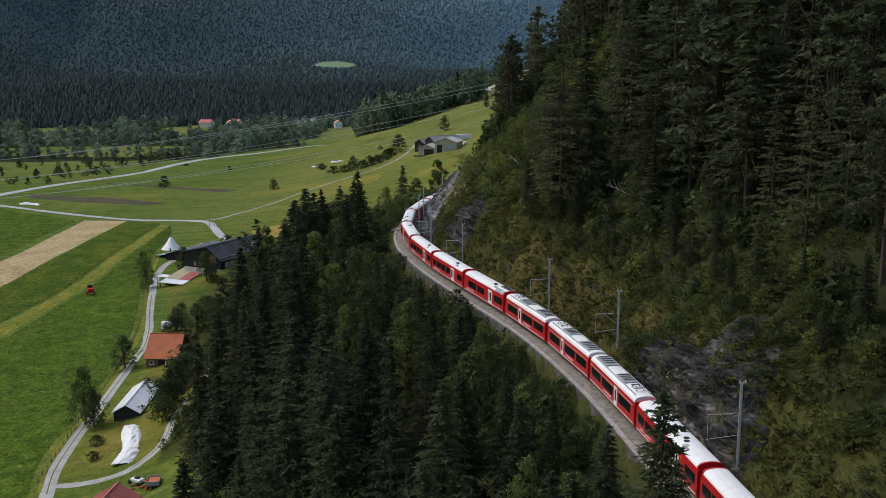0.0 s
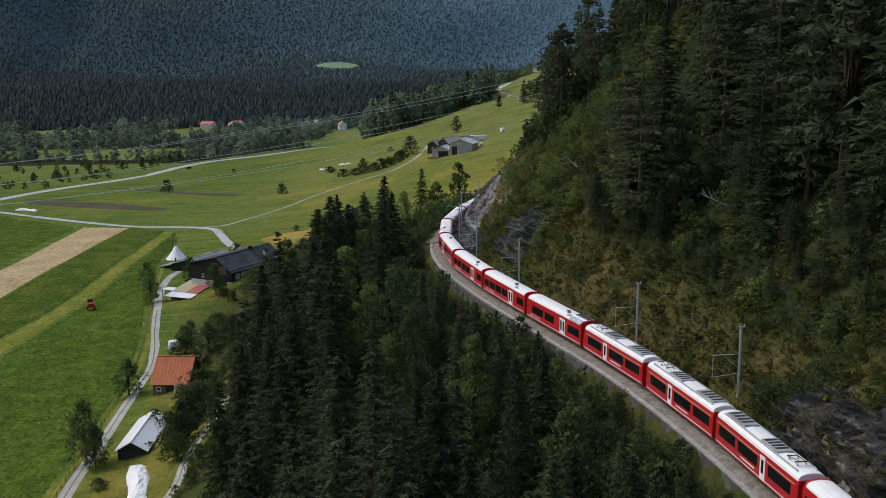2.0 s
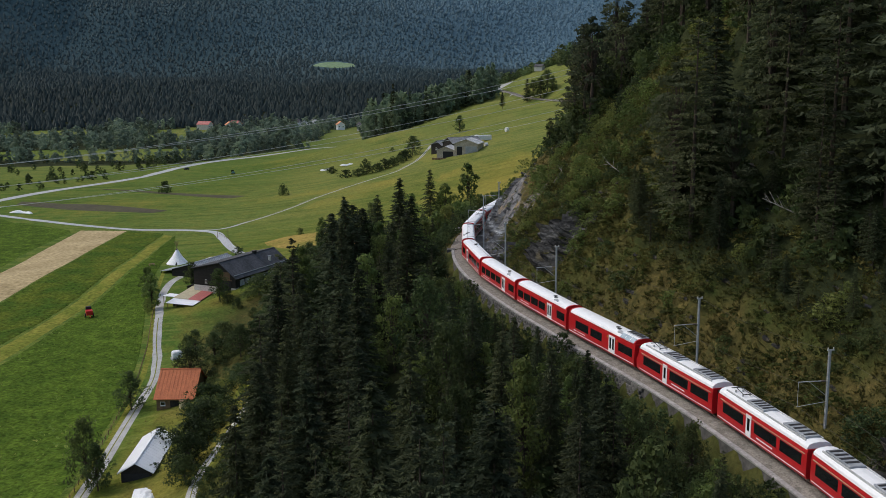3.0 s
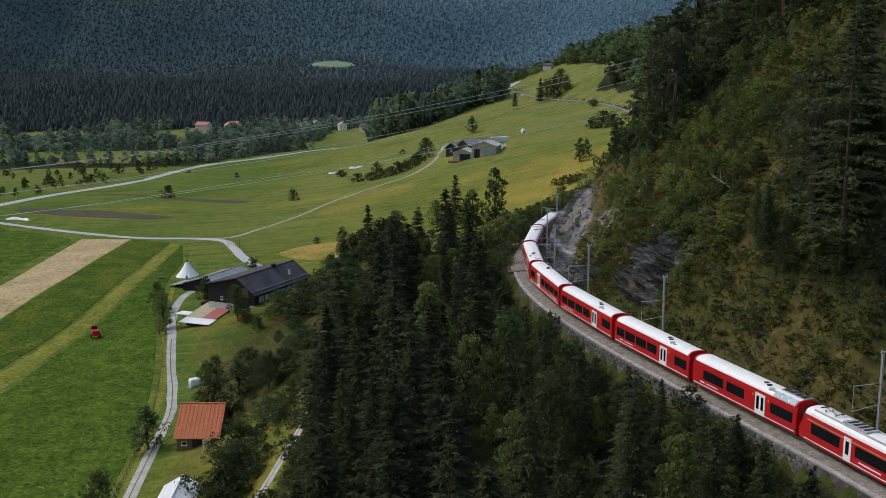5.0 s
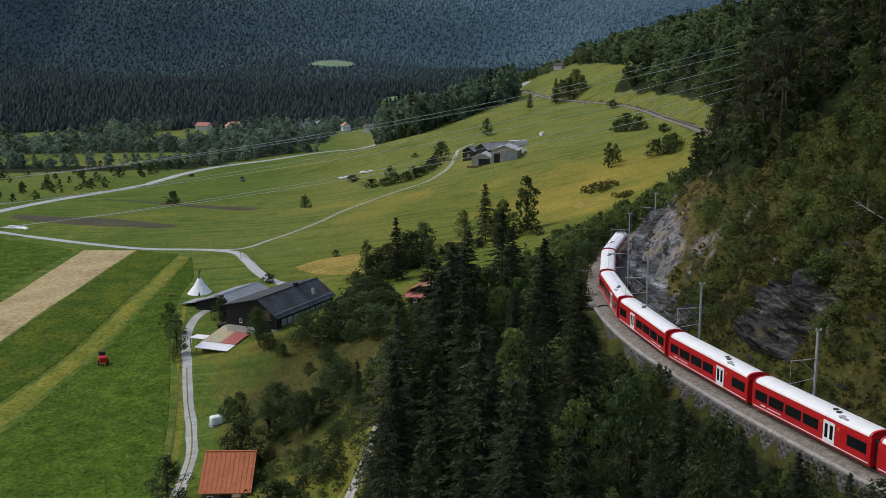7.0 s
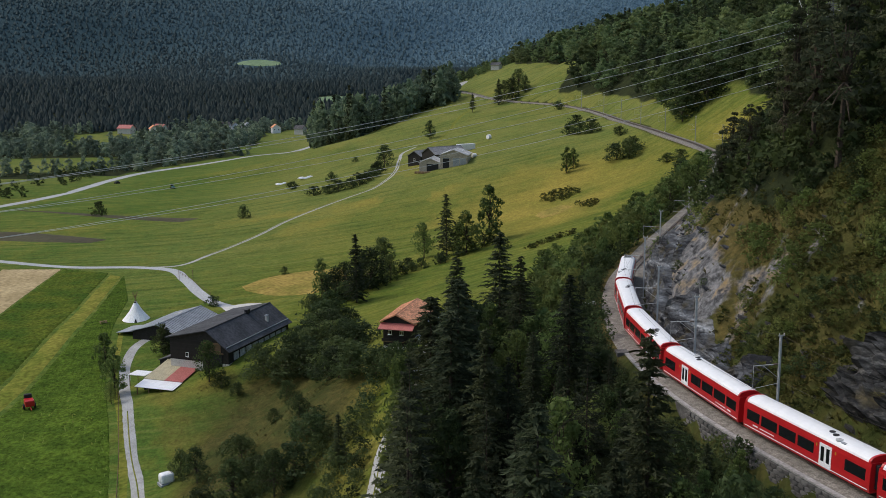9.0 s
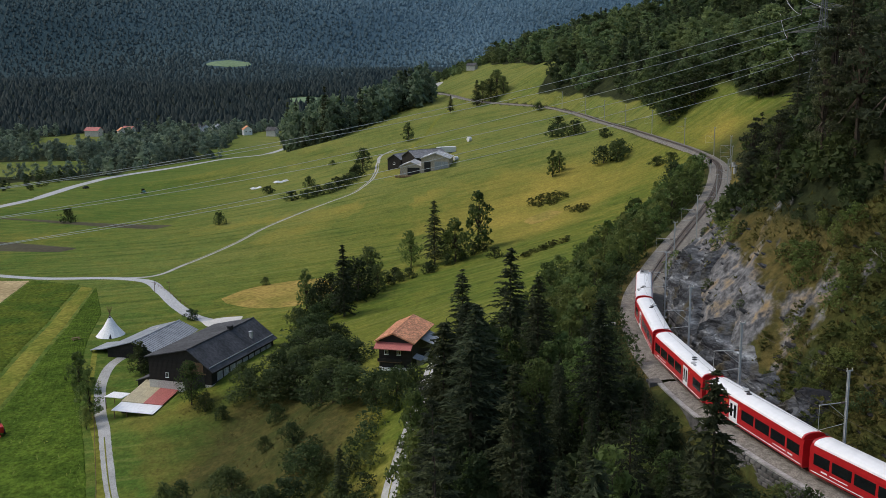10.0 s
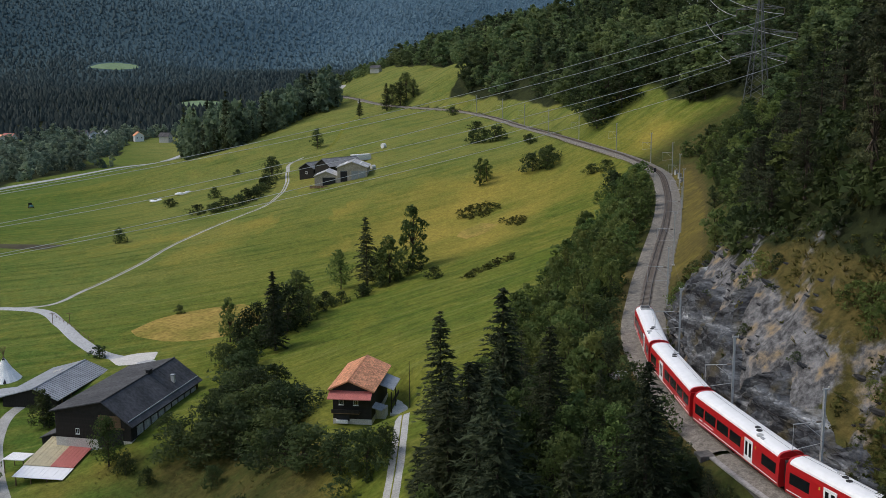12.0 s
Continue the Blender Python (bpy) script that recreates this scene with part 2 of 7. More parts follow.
def prism(outline, length, bm=None, axis="y", start=0.0):
    """A closed outline of (across, up) pairs, drawn out along an axis."""
    bm = bm or bmesh.new()
    def put(u, v, w):
        return (u, w, v) if axis == "y" else (w, u, v)
    a = [bm.verts.new(put(u, v, start)) for u, v in outline]
    b = [bm.verts.new(put(u, v, start + length)) for u, v in outline]
    n = len(a)
    bm.faces.new(a)
    bm.faces.new(b[::-1])
    for i in range(n):
        bm.faces.new((a[i], b[i], b[(i + 1) % n], a[(i + 1) % n]))
    return bm


def glide(xs, ys, x):
    """A smooth curve through (xs, ys)."""
    xs, ys, x = np.asarray(xs, float), np.asarray(ys, float), np.clip(np.asarray(x, float), xs[0], xs[-1])
    g = np.gradient(ys, xs)
    i = np.clip(np.searchsorted(xs, x) - 1, 0, len(xs) - 2)
    h = xs[i + 1] - xs[i]
    u = (x - xs[i]) / h
    return ((1 + 2 * u) * (1 - u) ** 2 * ys[i] + u * (1 - u) ** 2 * h * g[i] + u * u * (3 - 2 * u) * ys[i + 1] + u * u * (u - 1) * h * g[i + 1])


def ease(a, b, x):
    u = np.clip((np.asarray(x, float) - a) / (b - a), 0, 1)
    return u * u * (3 - 2 * u)


def waves(x, y, scale, seed=0.0):
    """Cheap smooth noise from crossed sines, about -1 to 1."""
    x, y = np.asarray(x, float) / scale, np.asarray(y, float) / scale
    return (np.sin(x * 1.7 + y * 0.9 + seed) + np.sin(x * -1.1 + y * 1.9 + 2.3 * seed + 1) + np.sin(x * 2.9 - y * 2.3 + seed * 3.1 + 4)
            + np.sin(x * 0.6 + y * 3.3 + seed * 1.7 + 2)) / 4


# ---- the lie of the land ----
TRACK = [(-200, 41), (0, 32), (60, 26.8), (90, 23.5), (120, 19.4), (145, 13.7), (170, 5.3), (195, -2.6), (215, -7.2), (235, -8.5), (255, -6.0),
         (275, -0.4), (300, 11.3), (330, 27.1), (360, 43.2), (385, 55.8), (412, 68), (445, 80.5), (475, 85.2), (520, 86), (600, 87.5),
         (690, 90), (735, 84), (780, 62), (900, 48), (1000, 40)]
GRADE = [(-200, 36.2), (60, 36.2), (200, 36.5), (300, 37.7), (400, 40.2), (450, 41.8), (520, 44.5), (640, 47), (780, 50), (900, 52), (1000, 53), (1120, 52), (1400, 30)]


def track_x(y):
    return glide(*zip(*TRACK), y)


def track_z(y):
    return glide(*zip(*GRADE), y)


# heights of the slope below the line, at distances from it
OFF = [-3.9, -16, -32, -50, -75, -110, -180, -300]
BELOW = {
    -200: [36, 26, 15, 6, 1, 0, 0, 0],
    120: [36, 27, 17, 7.5, 1.5, 0, 0, 0],
    200: [36, 28, 18, 6.5, 1, 0, 0, 0],
    245: [36, 28.5, 20.5, 8, 0.5, 0, 0, 0],
    295: [37.2, 29, 24.5, 17, 2.2, 0, 0, 0],
    340: [38.3, 31, 25.5, 20, 11, 2, 0.5, 0],
    400: [39.8, 32, 26.5, 21.5, 15, 7.5, 2, 0],
    470: [41.8, 36, 30, 24.5, 18.5, 13, 4, 0],
    600: [45.5, 42, 39, 35, 29.5, 21.5, 8, 2],
    760: [48.5, 46, 43, 39, 33, 24, 6, 0],
    880: [50.5, 48, 44, 38, 28, 13, 1, 0],
    1000: [51.5, 49, 44, 34, 17, 4, 0, 0],
    1120: [50, 47, 41, 29, 12, 2, 0, 0],
    1300: [12, 10, 8, 6, 4, 2, 0, 0],
}
# steepness of the hillside above the line
STEEP = [(-200, 0.95), (100, 0.95), (150, 1.05), (190, 1.3), (230, 1.2), (262, 1.3), (290, 1.0), (340, 0.8), (420, 0.55), (500, 0.62), (700, 0.72), (780, 0.6), (850, 0.42), (1000, 0.4), (1400, 0.2)]


# gentle fall of the valley floor
FLOOR = [(-200, -7), (150, -4.2), (240, -3.0), (300, -2.0), (350, -0.8), (420, 0.5), (500, 0.3), (800, 0)]


def offset(x, y):
    bend = (track_x(y + 2.0) - track_x(y - 2.0)) / 4
    return (x - track_x(y)) / np.sqrt(1 + bend * bend)


def ground(x, y):
    x, y = np.broadcast_arrays(np.asarray(x, float), np.asarray(y, float))
    d, zt = offset(x, y), track_z(y)
    ys = list(BELOW)
    rows = np.stack([glide(OFF[::-1], BELOW[k][::-1], d) for k in ys])
    i = np.clip(np.searchsorted(ys, y) - 1, 0, len(ys) - 2)
    ka = np.asarray(ys, float)
    u = ease(0, 1, (y - ka[i]) / (ka[i + 1] - ka[i]))
    low = np.take_along_axis(rows, i[None], 0)[0] * (1 - u) + np.take_along_axis(rows, i[None] + 1, 0)[0] * u
    low = low + glide(*zip(*FLOOR), y) * ease(18, 2, low)
    low = low + 0.25 * waves(x, y, 23, 2) * ease(-200, -60, d) * ease(-10, -30, d)
    low = low - 2.4 * ease(-2.9, -3.4, d) * ease(-16, -5, d) * ease(235, 222, y)
    a = glide(*zip(*STEEP), y)
    e = np.maximum(d - 3.6, 0)
    rise = a * e - 0.25 * a * np.maximum(e - 45, 0) - 0.3 * a * np.maximum(e - 150, 0)
    cliff = ease(230, 248, y) * ease(292, 276, y)
    rise = rise + cliff * (3.5 * ease(0, 2.2, e) - 2.0 * ease(6, 16, e))
    crag = ease(92, 104, y) * ease(126, 114, y)
    rise = rise + crag * 2.5 * ease(0, 2.5, e)
    rough = ease(0.3, 3.5, e) * ease(330, 280, y)
    rise = rise + rough * (0.55 * waves(x, y, 2.3, 1) + 0.9 * waves(x, y, 5.1, 3) + 0.35 * waves(x, y, 1.1, 5))
    rise = rise + ease(20, 60, e) * 2.5 * waves(x, y, 31, 4)
    z = np.where(d > 3.6, zt - 0.45 + rise, low)
    bench = np.where(y < 236, ease(-3.3, -2.9, d), ease(-5.2, -3.9, d)) * (d <= 3.6)
    z = np.where(d <= 3.6, z * (1 - bench) + (zt - 0.45) * bench, z)
    z = z + 3.2 * np.exp(-((x + 73) / 17) ** 2 - ((y - 352) / 24) ** 2)
    bench = ease(1.5, 0.75, np.hypot((x + 35) / 8.5, (y - 310) / 12))
    z = z * (1 - bench) + 17.5 * bench
    far = y - (1270 + 0.30 * (x + 350))
    mountain = 0.11 * np.clip(far, 0, 700) + 0.46 * np.maximum(far - 650, 0) * ease(600, 900, far)
    mountain = mountain + ease(100, 900, far) * 26 * waves(x, y, 190, 6) + ease(700, 1500, far) * 70 * waves(x, y, 520, 8)
    z = np.where(far > 0, np.maximum(z * ease(300, 0, far), 0) + mountain, z)
    back = np.maximum(-x - 700, 0)
    return z + 0.5 * back


def gz(x, y):
    return float(ground(x, y))


def steps(spans):
    out = [spans[0][0]]
    for a, b, s in spans:
        n = max(1, round((b - a) / s))
        out += list(np.linspace(a, b, n + 1)[1:])
    return np.array(out)


gx = steps([(-3200, -1200, 200), (-1200, -500, 25), (-500, -150, 12), (-150, -60, 4.5), (-60, -25, 2.2), (-25, 55, 0.9), (55, 120, 2.2), (120, 300, 9), (300, 1000, 50), (1000, 2600, 200)])
gy = steps([(-700, 0, 70), (0, 85, 6), (85, 300, 0.9), (300, 480, 2.6), (480, 900, 7), (900, 1600, 25), (1600, 2600, 30), (2600, 4600, 130)])
X, Y = np.meshgrid(gx, gy)
Z = ground(X, Y)
nx, ny = len(gx), len(gy)
idx = np.arange(nx * ny).reshape(ny, nx)
quads = np.stack([idx[:-1, :-1], idx[:-1, 1:], idx[1:, 1:], idx[1:, :-1]], -1).reshape(-1, 4)


def ground_mat():
    """Meadow, dry hillside grass, forest litter, bare rock and painted haze on the far ground, mixed by masks of the
    plan and broken up by noise.
    """
    m = bpy.data.materials.new("ground_cover")
    m.use_nodes = True
    n, k = m.node_tree.nodes, m.node_tree.links
    b = n["Principled BSDF"]
    b.inputs["Roughness"].default_value, b.inputs["Specular IOR Level"].default_value = 0.95, 0.05
    where = n.new("ShaderNodeTexCoord").outputs["Object"]

    def noise_of(scale, detail=5, rough=0.6):
        t = n.new("ShaderNodeTexNoise")
        t.inputs["Scale"].default_value, t.inputs["Detail"].default_value, t.inputs["Roughness"].default_value = scale, detail, rough
        k.new(where, t.inputs["Vector"])
        return t.outputs["Fac"]

    def between(v, a, c, lo=0.0, hi=1.0):
        r = n.new("ShaderNodeMapRange")
        r.inputs["From Min"].default_value, r.inputs["From Max"].default_value = a, c
        r.inputs["To Min"].default_value, r.inputs["To Max"].default_value = lo, hi
        k.new(v, r.inputs["Value"])
        return r.outputs[0]

    def blend(f, a, c):
        x = n.new("ShaderNodeMix")
        x.data_type = "RGBA"
        k.new(f, x.inputs["Factor"])
        for socket, v in (("A", a), ("B", c)):
            if isinstance(v, tuple):
                x.inputs[socket].default_value = (*v, 1)
            else:
                k.new(v, x.inputs[socket])
        return x.outputs["Result"]

    def sums(op, a, c):
        x = n.new("ShaderNodeMath")
        x.operation = op
        for i, v in enumerate((a, c)):
            if isinstance(v, (int, float)):
                x.inputs[i].default_value = v
            else:
                k.new(v, x.inputs[i])
        return x.outputs[0]

    def mask(name):
        a = n.new("ShaderNodeAttribute")
        a.attribute_name = name
        return a.outputs["Fac"]

    wide, mid, fine = noise_of(0.02), noise_of(0.16), noise_of(1.4)
    pale = mask("pale")
    lush = blend(between(wide, 0.38, 0.62), (0.072, 0.128, 0.022), (0.100, 0.148, 0.028))
    meadow = blend(between(wide, 0.38, 0.62), (0.094, 0.132, 0.020), (0.148, 0.162, 0.028))
    meadow = blend(between(sums("ADD", mask("hill"), sums("MULTIPLY", mid, 0.5)), 0.35, 0.95), lush, meadow)
    meadow = blend(pale, meadow, blend(between(noise_of(0.05), 0.4, 0.6), (0.150, 0.185, 0.048), (0.215, 0.215, 0.062)))
    meadow = blend(between(mid, 0.45, 0.75, 0, 0.6), meadow, (0.200, 0.190, 0.036))
    lie = n.new("ShaderNodeMapping")
    lie.inputs["Rotation"].default_value, lie.inputs["Scale"].default_value = (0, 0, radians(-32)), (0.016, 0.30, 0.1)
    k.new(where, lie.inputs["Vector"])
    swath = n.new("ShaderNodeTexNoise")
    swath.inputs["Scale"].default_value, swath.inputs["Detail"].default_value, swath.inputs["Roughness"].default_value = 1.0, 5, 0.65
    k.new(lie.outputs[0], swath.inputs["Vector"])
    meadow = blend(between(swath.outputs["Fac"], 0.52, 0.66, 0, 0.75), meadow, (0.180, 0.196, 0.050))
    meadow = blend(between(swath.outputs["Fac"], 0.48, 0.34, 0, 0.70), meadow, (0.060, 0.096, 0.018))
    meadow = blend(between(noise_of(0.07, 8, 0.7), 0.52, 0.68, 0, 0.6), meadow, (0.066, 0.100, 0.020))
    meadow = blend(between(sums("ADD", mask("straw"), sums("MULTIPLY", mid, 0.4)), 0.35, 1.1), meadow, (0.300, 0.240, 0.050))
    dry = blend(between(mid, 0.35, 0.6), (0.038, 0.048, 0.014), (0.078, 0.075, 0.023))
    dry = blend(between(noise_of(0.45), 0.48, 0.66), dry, (0.050, 0.066, 0.018))
    dry = blend(between(sums("ADD", mask("straw"), sums("MULTIPLY", mid, 0.5)), 0.45, 1.1), dry, blend(between(noise_of(0.9), 0.4, 0.65), (0.112, 0.090, 0.031), (0.064, 0.060, 0.021)))
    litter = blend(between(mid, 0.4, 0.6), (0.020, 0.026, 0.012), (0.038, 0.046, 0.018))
    # Far forest floor turns blue by two masks: haze put into its base colour.
    litter = blend(mask("far_haze"), litter, blend(between(noise_of(0.03, 8, 0.7), 0.4, 0.6), (0.054, 0.088, 0.094), (0.064, 0.102, 0.109)))
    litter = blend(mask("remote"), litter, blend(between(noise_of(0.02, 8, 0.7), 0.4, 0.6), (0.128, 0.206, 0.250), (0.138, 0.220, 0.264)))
    rock = blend(between(noise_of(0.7, 8, 0.7), 0.36, 0.6), (0.06, 0.06, 0.062), (0.21, 0.21, 0.215))
    rock = blend(between(noise_of(0.35, 5), 0.52, 0.68), rock, (0.28, 0.20, 0.10))
    colour = blend(between(sums("ADD", mask("dry"), sums("MULTIPLY", mid, 0.3)), 0.4, 0.7), meadow, dry)
    colour = blend(between(sums("ADD", mask("litter"), sums("MULTIPLY", mid, 0.3)), 0.45, 0.75), colour, litter)
    colour = blend(between(sums("ADD", mask("rock"), sums("MULTIPLY", noise_of(0.3, 8, 0.7), 0.9)), 0.82, 0.95), colour, rock)
    hsv = n.new("ShaderNodeHueSaturation")
    k.new(colour, hsv.inputs["Color"])
    k.new(between(sums("ADD", sums("MULTIPLY", fine, 0.55), sums("MULTIPLY", noise_of(0.5, 6, 0.7), 0.45)), 0.3, 0.7, 0.55, 1.45), hsv.inputs["Value"])
    k.new(hsv.outputs[0], b.inputs["Base Color"])
    bp = n.new("ShaderNodeBump")
    bp.inputs["Strength"].default_value, bp.inputs["Distance"].default_value = 0.7, 0.5
    k.new(sums("ADD", noise_of(0.9, 8, 0.7), sums("MULTIPLY", fine, 0.4)), bp.inputs["Height"])
    k.new(bp.outputs[0], b.inputs["Normal"])
    return m


WOOD_LOW = [(-200, -52), (55, -51), (139, -48), (160, -46), (180, -42), (200, -38), (220, -35), (240, -31), (255, -28), (272, -25), (285, -18), (300, 0)]
WOOD_HIGH = [(-200, 17), (95, 18), (123, 21), (143, 20.5), (157, 18.5), (170, 16), (182, 18.5), (190, 21), (197, 28), (204, 42), (214, 38), (222, 33), (230, 26), (236, 19.5), (242, 16.5), (250, 14.5), (258, 13.5), (272, 13), (290, 14), (340, 16), (400, 15), (425, 18), (438, 26), (452, 46), (470, 44), (488, 35), (550, 33), (575, 26), (600, 19), (690, 16), (735, 15), (765, 18), (785, 42), (830, 60), (1000, 62)]


def in_wood(x, y):
    """Where the woods stand: 1 under closed forest."""
    d = offset(x, y)
    edge = 3 * waves(x, y, 14, 7)
    low = glide(*zip(*WOOD_LOW), y)
    high = glide(*zip(*WOOD_HIGH), y)
    below = ease(-3, -5, d) * ease(-3, 3, d + edge - low) * ease(292, 278, y + edge)
    above = ease(-3, 3, d + edge - high) * ease(1250, 1000, y)
    far = y - (1270 + 0.30 * (x + 350))
    return np.clip(np.maximum(np.maximum(below, above), ease(-10, 30, far)), 0, 1)


def belt(x, y):
    """Where the trees of the valley stream stand, beyond the main road."""
    road_y = glide([-330, -255, -224, -194, -160, -100, -70], [400, 580, 680, 835, 903, 985, 1090], x)
    gap = waves(x, y, 95, 3)
    for cx, cy, rx, ry in ((-298, 1190, 40, 150), (-449, 1205, 52, 90), (-108, 1150, 30, 140), (-290, 905, 75, 60)):
        gap = gap - 1.6 * (np.hypot((x - cx) / rx, (y - cy) / ry) < 1)
    return ease(14, 50, y - road_y) * (y > 840 + 0.12 * x) * (y < 1290 + 0.30 * (x + 350)) * ease(-0.55, -0.25, gap)


d_all = offset(X, Y)
e_all = d_all - 3.6
rise_y, rise_x = np.gradient(Z, gy, gx)
steepness = np.hypot(rise_x, rise_y)
cliff_mask = ease(230, 246, Y) * ease(292, 278, Y) * ease(8.5, 4, e_all) + ease(90, 102, Y) * ease(130, 118, Y) * ease(9, 4, e_all) * 0.45
cliff_mask = cliff_mask + 0.30 * ease(214, 230, Y) * ease(292, 278, Y) * ease(17, 12, e_all)
rock_mask = np.where(e_all > 0, np.clip(cliff_mask + 0.42 * ease(1.0, 1.9, steepness) * ease(320, 290, Y) * ease(24, 14, e_all), 0, 1), 0)
dry_mask = np.where(d_all > 3, ease(520, 420, Y), 0) + np.where(d_all <= 3, ease(-5, -2, d_all), 0)
dry_mask = dry_mask + ease(-17, -12, d_all) * (d_all < 3) * ease(312, 296, Y) + 0.5 * ease(-10, -8, d_all) * (d_all < -3) * ease(300, 320, Y) * ease(460, 430, Y) + 0.30 * ease(2, 6, X - glide([170, 200, 233, 272, 304, 347], [-74, -77, -80, -83.5, -91.5, -101.8], Y)) * ease(-38, -46, X) * ease(178, 190, Y) * ease(342, 328, Y) + 0.62 * np.exp(-((X + 62) / 14) ** 2 - ((Y - 292) / 34) ** 2)
strip = ease(296, 312, Y) * ease(450, 430, Y) * ease(10.5, 8.5, d_all) * (d_all > 2.5)
dry_mask = np.clip(dry_mask, 0, 1) * (1 - 0.5 * strip)
straw_mask = np.exp(-((X - 25) / 42) ** 2 - ((Y - 470) / 55) ** 2) + 0.8 * np.exp(-((X - 100) / 10) ** 2 - ((Y - 475) / 40) ** 2) + 0.7 * np.exp(-((X + 40) / 70) ** 2 - ((Y - 540) / 60) ** 2) * (waves(X, Y, 30, 2) > 0)
straw_mask = np.clip(straw_mask * (0.65 + 0.5 * waves(X, Y, 17, 1)) + 0.35 * waves(X, Y, 60, 5) + 0.38 * ease(2, 8, X - glide([170, 200, 233, 272, 304, 347], [-74, -77, -80, -83.5, -91.5, -101.8], Y)) * ease(-38, -46, X) * ease(178, 190, Y) * ease(342, 328, Y) * (0.4 + 0.6 * ease(-0.3, 0.3, waves(X, Y, 11, 4))) + 1.3 * strip + ease(-10, -8, d_all) * ease(-2, -3, d_all) * ease(228, 242, Y) * ease(330, 310, Y) + 0.9 * ease(218, 236, Y) * ease(300, 288, Y) * ease(6, 10, d_all) * ease(26, 18, d_all) + 0.6 * ease(12, 9, d_all) * ease(3, 5, d_all) * ease(120, 135, Y) * ease(190, 175, Y) + 0.55 * ease(-0.1, 0.35, waves(X, Y, 7, 11)) * ease(4, 7, d_all) * ease(45, 30, d_all) * ease(100, 125, Y) * ease(305, 290, Y), 0, 1)
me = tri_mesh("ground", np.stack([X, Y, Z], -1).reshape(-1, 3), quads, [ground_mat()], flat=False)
for key, field in (("dry", dry_mask), ("litter", np.maximum(np.maximum(in_wood(X, Y), 0.85 * belt(X, Y)), 0.62 * ease(9, 14, d_all) * ease(192, 178, Y) + 0.5 * (d_all < -20) * (d_all > -60) * ease(0, 3, X - glide([170, 200, 214, 224, 238, 250, 262, 276, 300], [-57, -55.5, -51, -47, -44.5, -43, -40, -36, -30], Y)) * ease(172, 180, Y) * ease(285, 275, Y))), ("rock", rock_mask), ("remote", ease(120, 1000, Y - (1270 + 0.30 * (X + 350)) + 130 * waves(X, Y, 150, 3)) * ease(-560, 360, X + 90 * waves(X, Y, 140, 5))), ("pale", np.clip(0.75 * ease(490, 600, Y) * ease(-160, -60, X) + np.exp(-((X + 292) / 62) ** 2 - ((Y - 850) / 110) ** 2) + 0.9 * np.exp(-((X + 298) / 45) ** 2 - ((Y - 1220) / 120) ** 2) + 0.9 * np.exp(-((X + 449) / 55) ** 2 - ((Y - 1220) / 80) ** 2) + 0.5 * np.exp(-((X + 92) / 60) ** 2 - ((Y - 500) / 60) ** 2) + 0.9 * np.exp(-((X + 92) / 40) ** 2 - ((Y - 1160) / 110) ** 2), 0, 1)), ("hill", np.clip(ease(1.0, 11, Z) * ease(1000, 850, Y) + ease(-82, -74, X) * ease(170, 190, Y) * ease(320, 290, Y), 0, 1)), ("straw", straw_mask), ("far_haze", ease(120, 800, Y - (1270 + 0.30 * (X + 350))))):
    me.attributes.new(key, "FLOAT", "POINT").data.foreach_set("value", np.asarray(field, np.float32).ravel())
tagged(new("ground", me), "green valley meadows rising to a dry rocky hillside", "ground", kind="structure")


def drape(name, left, right, material, lift, label, category, along=40, across=6, skirt=0.3, relief=0.0):
    """A sheet that lies on the ground between two lines in plan."""
    def even(line, n):
        p = np.asarray(line, float)
        s = np.r_[0, np.cumsum(np.hypot(*np.diff(p, axis=0).T))]
        t = np.linspace(0, s[-1], n)
        return np.stack([glide(s, p[:, 0], t), glide(s, p[:, 1], t)], -1) if len(p) > 2 else p[0] + (p[1] - p[0]) * (t / s[-1])[:, None]
    a, b = even(left, along), even(right, along)
    u = np.linspace(0, 1, across)[None, :, None]
    p = a[:, None] * (1 - u) + b[:, None] * u
    z = ground(p[..., 0], p[..., 1]) + lift
    z = z + relief * np.random.default_rng(along).uniform(-1, 1, z.shape)
    z[0], z[-1], z[:, 0], z[:, -1] = z[0] - skirt, z[-1] - skirt, z[:, 0] - skirt, z[:, -1] - skirt
    v = np.concatenate([p, z[..., None]], -1).reshape(-1, 3)
    i = np.arange(along * across).reshape(along, across)
    q = np.stack([i[:-1, :-1], i[:-1, 1:], i[1:, 1:], i[1:, :-1]], -1).reshape(-1, 4)
    return tagged(new(name, tri_mesh(name, v, q, [material], flat=False)), label, category, kind="structure")


def lane(name, line, width, material, label, lift=0.07, category="road", along=None):
    p = np.asarray(line, float)
    s = np.r_[0, np.cumsum(np.hypot(*np.diff(p, axis=0).T))]
    n = along or max(12, int(s[-1] / 2.5))
    t = np.linspace(0, s[-1], n)
    c = np.stack([glide(s, p[:, 0], t), glide(s, p[:, 1], t)], -1) if len(p) > 2 else p[0] + (p[1] - p[0]) * (t / s[-1])[:, None]
    g = np.gradient(c, axis=0)
    g = g / np.linalg.norm(g, axis=1)[:, None]
    side = np.stack([-g[:, 1], g[:, 0]], -1) * width / 2
    return drape(name, c + side, c - side, material, lift, label, category, along=n, across=5, skirt=0.12)


